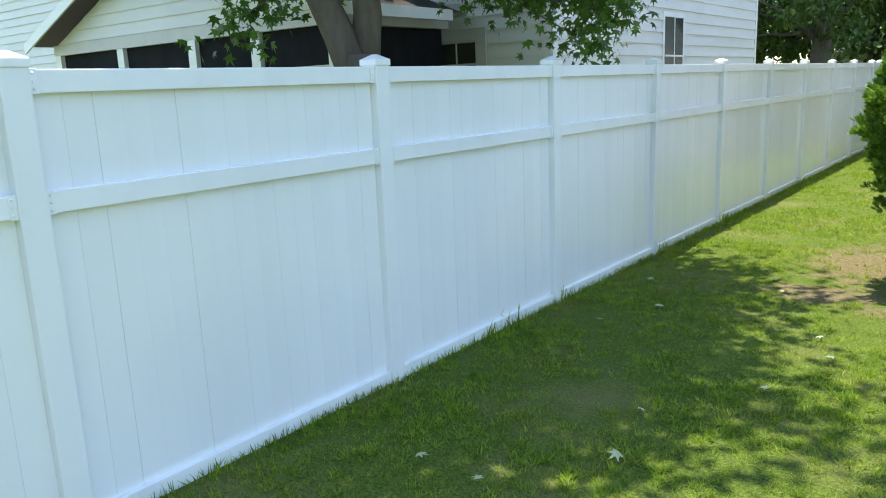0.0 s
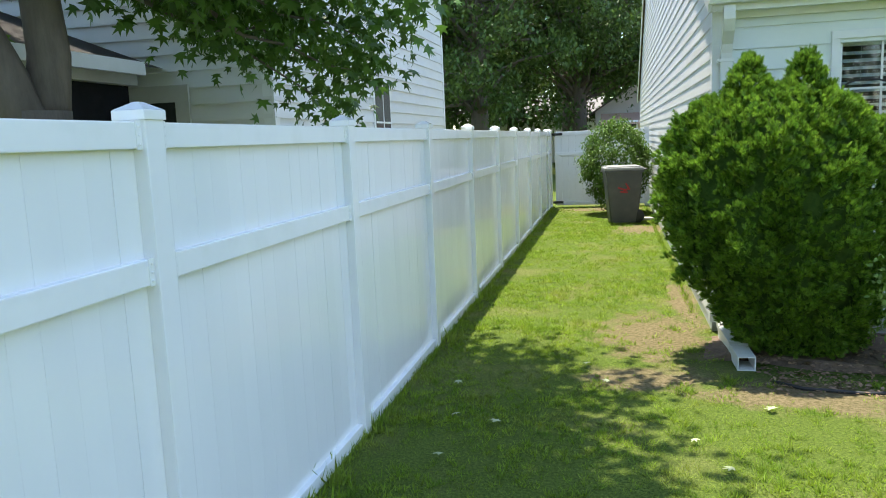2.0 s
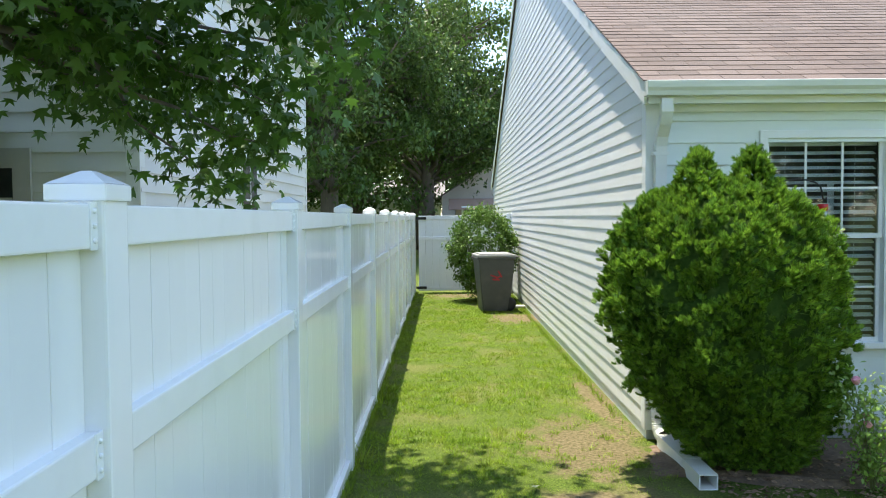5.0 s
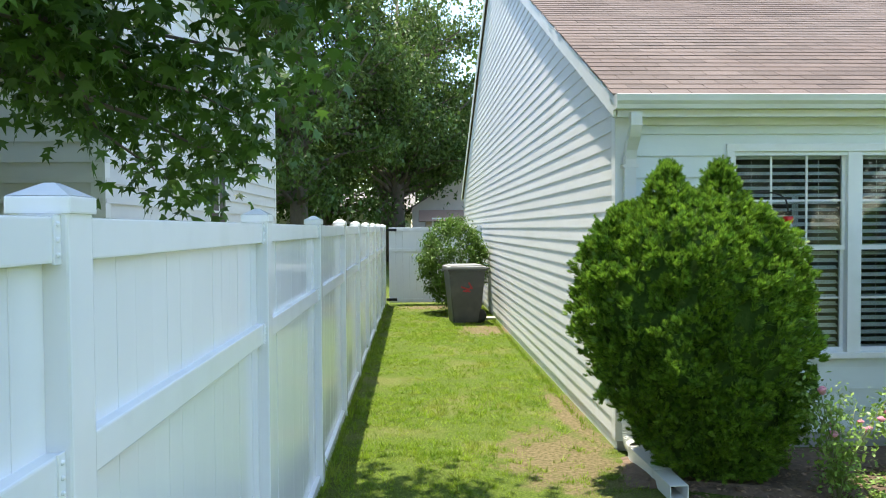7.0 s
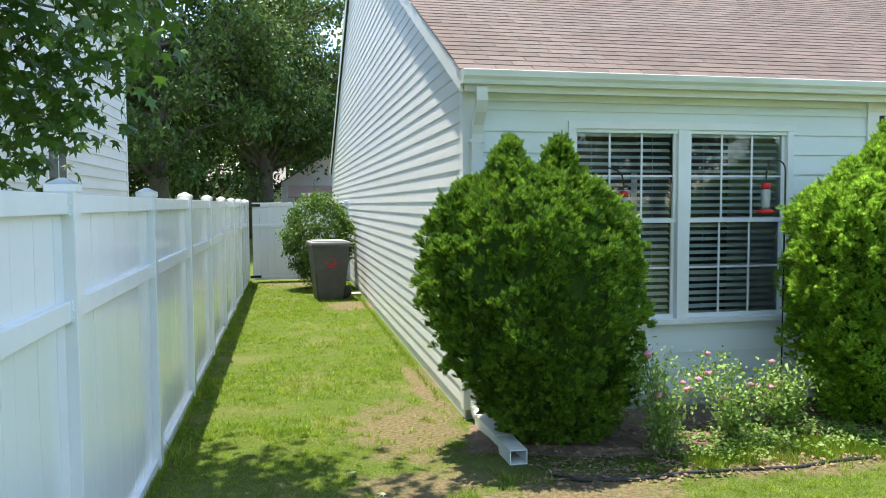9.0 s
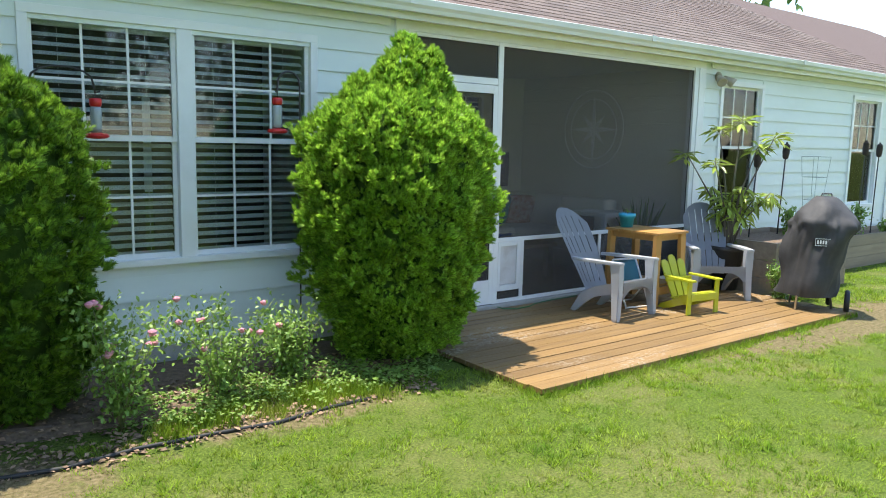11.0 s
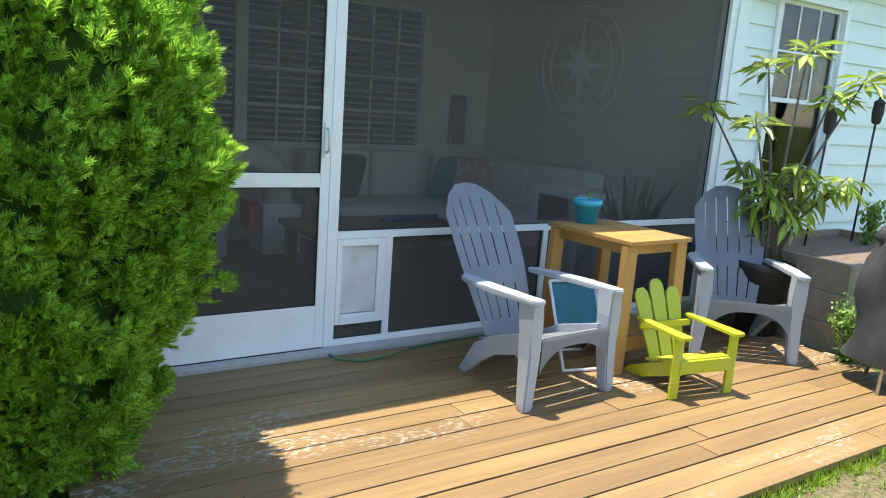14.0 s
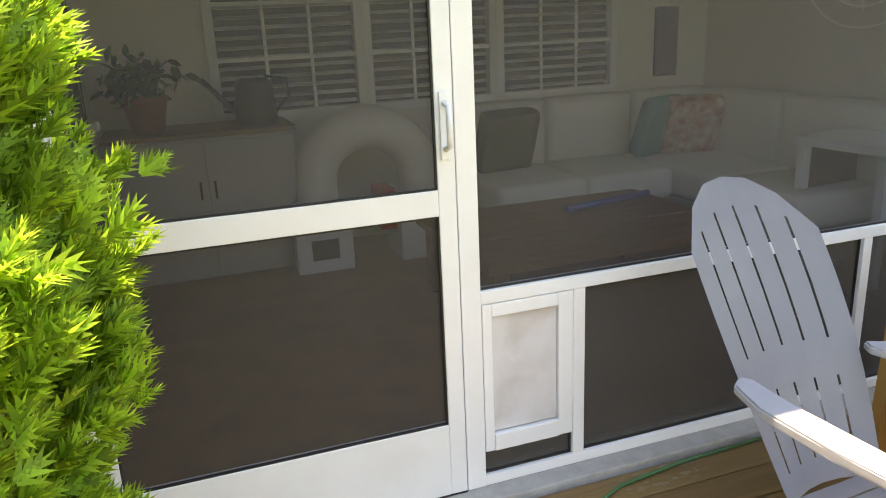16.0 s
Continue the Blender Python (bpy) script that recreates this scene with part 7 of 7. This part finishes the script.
def far_house(x, y, w, d, h, ridge, wall_m, roof_m, label, rz=0, gable_front=True):
    t = thing("far_house", label, "house", pose(x, y, 0, 0, 0, rz), "houses beyond the gate")
    boxpart("wall", (-w / 2, w / 2, 0, d, 0, h), wall_m, t)
    bm = bmesh.new()
    if gable_front:
        prism(bm, [(-w / 2, h), (w / 2, h), (0, h + ridge)], d)
        part("gable", bm, wall_m, t)
        for s in (-1, 1):
            bm = bmesh.new()
            v = [bm.verts.new(p) for p in ((s * (w / 2 + 0.3), -0.3, h - 0.3 * ridge / (w / 2) + 0.06), (0, -0.3, h + ridge + 0.06), (0, d + 0.3, h + ridge + 0.06), (s * (w / 2 + 0.3), d + 0.3, h - 0.3 * ridge / (w / 2) + 0.06))]
            bm.faces.new(v)
            bmesh.ops.solidify(bm, geom=list(bm.faces), thickness=0.12)
            part("roof", bm, roof_m, t)
    else:
        a = [(-w / 2 - 0.3, -0.3, h), (w / 2 + 0.3, -0.3, h), (w / 2 + 0.3, d + 0.3, h), (-w / 2 - 0.3, d + 0.3, h)]
        b = [(-w / 2 - 0.3, d / 2, h + ridge), (w / 2 + 0.3, d / 2, h + ridge)]
        vs = [bm.verts.new(p) for p in a + b]
        for f in ((0, 1, 5, 4), (2, 3, 4, 5), (1, 2, 5), (3, 0, 4), (3, 2, 1, 0)):
            bm.faces.new([vs[i] for i in f])
        part("roof", bm, roof_m, t)
    for k in range(3):
        wx = -w / 2 + w * (k + 0.5) / 3
        fr = boxpart("window", (wx - 0.5, wx + 0.5, -0.04, -0.005, 0.9, 2.2), M_TRIM, t)
        boxpart("pane", (wx - 0.42, wx + 0.42, -0.05, -0.041, 0.98, 2.12), M_NGLASS, fr)
    return t


M_FARROOF = mat("grey_shingle", (0.20, 0.19, 0.18), 0.9, (0.25, 0.24, 0.22), 20, bump=0.3)
M_CREAM = mat("cream_siding", (0.66, 0.62, 0.56), 0.6, (0.61, 0.57, 0.51), 3)
M_TANROOF = mat("clay_shingle", (0.42, 0.27, 0.20), 0.9, (0.36, 0.23, 0.17), 20, bump=0.3)
M_TAN = mat("tan_siding", (0.42, 0.34, 0.27), 0.6, (0.38, 0.30, 0.24), 3)
far_house(-6.5, 50, 9, 7, 2.7, 1.6, M_TRIM, M_FARROOF, "far white house with a grey roof", 0, False)
far_house(2.3, 38, 8.4, 8, 2.75, 2.6, M_CREAM, M_FARROOF, "far cream house with a grey gable roof", 0, True)
far_house(0.9, 33.6, 4.4, 2.6, 2.05, 0.5, M_TAN, M_TANROOF, "low tan shed with a clay coloured roof", 0, False)


def east_yard():
    t = thing("east_house", "grey sided house beyond the garden", "house", pose(17, 9.5, 0))
    m = mat("grey_siding", (0.45, 0.45, 0.46), 0.6, (0.40, 0.40, 0.41), 3)
    boxpart("wall", (0, 9, 0.01, 9, 0, 3.2), m, t)
    z = 0.2
    while z < 3.1:
        part("siding_board", lap_mesh("siding_board", 9, 0.18, 0.014, 0, m), None, t, at=pose(0, 0, z))
        part("siding_board", lap_mesh("siding_board", 9, 0.18, 0.014, 0, m), None, t, at=Matrix.Translation((0, 9, z)) @ Matrix.Rotation(radians(-90), 4, "Z"))
        z += 0.18
    bm = bmesh.new()
    vs = [bm.verts.new(p) for p in ((-0.5, -0.5, 3.2), (9.5, -0.5, 3.2), (9.5, 9.5, 3.2), (-0.5, 9.5, 3.2), (-0.5, 4.5, 5.6), (9.5, 4.5, 5.6))]
    for f in ((0, 1, 5, 4), (2, 3, 4, 5), (1, 2, 5), (3, 0, 4), (3, 2, 1, 0)):
        bm.faces.new([vs[i] for i in f])
    part("roof", bm, M_ROOF_BED, t)
    t = thing("wood_fence", "weathered horizontal plank fence beyond the planter", "fence", pose(14.4, 8.2, 0))
    for i in range(7):
        boxpart("plank", (0, 4.5, 0, 0.03, 0.02 + i * 0.19, 0.19 + i * 0.19), M_PLANK, t, 0.003)
    for x in (0, 2.2, 4.4):
        boxpart("post", (x, x + 0.09, 0.031, 0.12, 0, 1.4), M_PLANK, t)
    t = thing("striped_kayak", "red, white and green striped kayak leaning on the fence", "kayak", pose(15.6, 7.9, 1.78, 0, 0, 4))
    cols = [mat("kayak_red", (0.62, 0.03, 0.04), 0.35), mat("kayak_white", (0.75, 0.75, 0.72), 0.35), mat("kayak_green", (0.03, 0.28, 0.18), 0.35)]
    for k, (z0, z1, c) in enumerate(((-0.36, -0.26, 0), (-0.26, -0.12, 2), (-0.12, 0.0, 1), (0.0, 0.17, 0), (0.17, 0.26, 1), (0.26, 0.36, 0))):
        bm = bmesh.new()
        rings = []
        for s in range(15):
            f = -1 + 2 * s / 14
            w = 0.26 * math.sqrt(max(0.0, 1 - f * f)) + 0.02
            rings.append([bm.verts.new((f * 1.5, -w * math.sqrt(max(0.05, 1 - (z / 0.4) ** 2)), z * (1 - 0.35 * f * f))) for z in (z0, (z0 + z1) / 2, z1)])
        for a, b in zip(rings, rings[1:]):
            for j in range(2):
                bm.faces.new((a[j], a[j + 1], b[j + 1], b[j])).smooth = True
        bmesh.ops.solidify(bm, geom=list(bm.faces), thickness=0.01)
        part("hull_stripe", bm, cols[c], t)
    for x in (-0.8, 0.8):
        boxpart("rack_arm", (x - 0.03, x + 0.03, -0.2, 0.32, -0.42, -0.37), M_PLANK, t)
        boxpart("rack_post", (x - 0.04, x + 0.04, 0.20, 0.28, -1.78, -0.42), M_PLANK, t)


east_yard()


# ---- grass ----
WORN = ((-0.75, 7.2, 0.5, 0.85), (0.1, 5.75, 0.75, 0.35), (-0.42, 8.6, 0.16, 1.2), (-0.6, 14.4, 0.6, 0.7), (6.7, 5.04, 1.7, 0.30), (7.9, 5.2, 0.9, 0.5), (9.5, 4.6, 1.0, 0.5), (-0.9, 6.0, 0.5, 0.3), (1.7, 5.9, 0.8, 0.3), (-1.3, 18.3, 1.2, 0.5))


def grass():
    """Turf of small tufts whose blades lean outwards, thick or thin in patches."""
    r = np.random.default_rng(17)
    # x0, x1, y0, y1, tufts to the square metre, blade size
    zones = ((-2.48, -0.36, 7.3, 18.9, 420, 1.3), (-2.48, -0.3, 0.8, 7.4, 900, 1.0), (-0.35, 3.1, 0.9, 6.05, 780, 1.0), (3.1, 7.5, 1.5, 5.26, 820, 1.0), (7.5, 14.0, 1.0, 6.7, 330, 1.35))
    tuft, scale = [], []
    for x0, x1, y0, y1, n, k in zones:
        n = int(n * (x1 - x0) * (y1 - y0))
        tuft.append(np.column_stack([r.uniform(x0, x1, n), r.uniform(y0, y1, n), np.zeros(n)]))
        scale.append(np.full(n, k))
    c, k = np.vstack(tuft), np.concatenate(scale)
    broad = np.array([noise.noise(Vector((a * 1.7, b * 1.7, 0.3))) for a, b in c[:, :2]])
    fine = np.array([noise.noise(Vector((a * 7.0, b * 7.0, 4.3))) for a, b in c[:, :2]])
    keep = r.random(len(c)) < np.clip(0.85 + broad * 0.8 + fine * 0.6, 0.18, 1)
    for x, y, rx, ry in WORN:
        d = np.sqrt(((c[:, 0] - x) / rx) ** 2 + ((c[:, 1] - y) / ry) ** 2) + fine * 0.5
        keep &= r.random(len(c)) < np.clip((d - 0.55) / 0.5, 0.10, 1)
    keep &= ~((c[:, 0] > 7.4) & (c[:, 0] < 8.8) & (c[:, 1] > 6.15))
    c, k, broad, fine = c[keep], k[keep], broad[keep], fine[keep]
    blades = 10
    n = len(c) * blades
    out = r.normal(0, 1, (n, 3)) * np.array([1, 1, 0])
    grown = np.repeat(k * r.uniform(0.75, 1.3, len(c)) * (1 + 0.55 * np.clip(broad, -0.6, 0.6) + 0.5 * np.clip(fine, -0.6, 0.6)), blades)
    p = np.repeat(c, blades, axis=0) + out * 0.011 * np.repeat(k, blades)[:, None]
    p[:, 2] = -0.003
    yd = out * 0.45 + np.array([0, 0, 1.0]) + r.normal(0, 0.15, (n, 3))
    size = r.uniform(0.014, 0.034, n) * grown
    me = strewn("grass", [(-0.085, 0, 0), (0.085, 0, 0), (0.0, 1, 0.28)], [(0, 1, 2)], axes_poses(p, yd, out + r.normal(0, 0.4, (n, 3)), size), M_GRASS)
    solo("grass", me, None, "short green lawn grass, thin in worn patches", "grass", kind="stuff")
    # a strip of taller blades at the edges of fence, wall and deck
    e = [(-2.485, y, 0) for y in np.arange(1.2, 18.9, 0.05)] + [(x, 5.25, 0) for x in np.arange(3.1, 7.4, 0.03)] + [(3.11, y, 0) for y in np.arange(5.3, 5.9, 0.03)] + [(-0.37, y, 0) for y in np.arange(8, 18, 0.08)]
    e = np.array(e)[r.integers(0, len(e), 9000)] + r.normal(0, 1, (9000, 3)) * np.array([0.02, 0.02, 0])
    yd = r.normal(0, 0.4, (9000, 3)) + np.array([0, 0, 1.0])
    me = strewn("edge_grass", [(-0.06, 0, 0), (0.06, 0, 0), (0.0, 1, 0.2)], [(0, 1, 2)], axes_poses(e, yd, r.normal(0, 1, (9000, 3)), r.uniform(0.03, 0.075, 9000)), M_GRASS)
    solo("edge_grass", me, None, "taller untrimmed grass along the edges", "grass", kind="stuff")


grass()


def fallen_leaves():
    r = np.random.default_rng(23)
    at = np.column_stack([r.uniform(-2.3, 0.2, 14), r.uniform(2.2, 6.5, 14), np.full(14, 0.035)])
    at[0] = (-1.04, 2.79, 0.04)
    zd = np.array([0, 0, 1.0]) + r.normal(0, 0.2, (14, 3))
    me = strewn("fallen_leaves", STAR_V, STAR_F, axes_poses(at, r.normal(0, 1, (14, 3)) * np.array([1, 1, 0.1]), zd, r.uniform(0.04, 0.06, 14)), mat("pale_leaf", (0.36, 0.40, 0.22), 0.6))
    solo("fallen_leaves", me, None, "pale fallen star-shaped leaves on the lawn", "leaves", kind="stuff")


fallen_leaves()


def bed_litter():
    """Dry leaves, bark chips and low green sprouts over the bed and its bare edge."""
    r = np.random.default_rng(29)
    n = 2600
    at = np.column_stack([r.uniform(-0.1, 2.75, n), r.uniform(5.75, 6.75, n), r.uniform(0.004, 0.045, n)])
    at[:, 2] = np.where(at[:, 1] > 6.28, at[:, 2] * 0.5 + 0.028, at[:, 2] * 0.4)
    zd = np.array([0, 0, 1.0]) + r.normal(0, 0.35, (n, 3))
    dry = mat("dry_leaf", (0.30, 0.20, 0.12), 0.8, (0.16, 0.10, 0.065), 40, per_island=0.45)
    me = strewn("leaf_litter", LEAF_V, LEAF_F, axes_poses(at, r.normal(0, 1, (n, 3)) * np.array([1, 1, 0.15]), zd, r.uniform(0.018, 0.05, n)), dry)
    solo("leaf_litter", me, None, "dry brown leaf litter and bark chips on the bed", "leaf litter", kind="stuff")
    n = 3600
    heart = np.column_stack([r.uniform(0.9, 3.0, 90), r.uniform(5.95, 6.6, 90), np.zeros(90)])
    at = heart[r.integers(0, 90, n)] + r.normal(0, 1, (n, 3)) * np.array([0.06, 0.06, 0])
    at[:, 2] = r.uniform(0.03, 0.085, n)
    zd = np.array([0, 0, 1.0]) + r.normal(0, 0.4, (n, 3))
    me = strewn("ground_cover", LEAF_V, LEAF_F, axes_poses(at, r.normal(0, 1, (n, 3)) * np.array([1, 1, 0.3]), zd, r.uniform(0.02, 0.042, n)), M_ROSE_LEAF)
    solo("ground_cover", me, None, "low green leafy sprouts growing through the bed", "ground cover", kind="stuff")


bed_litter()
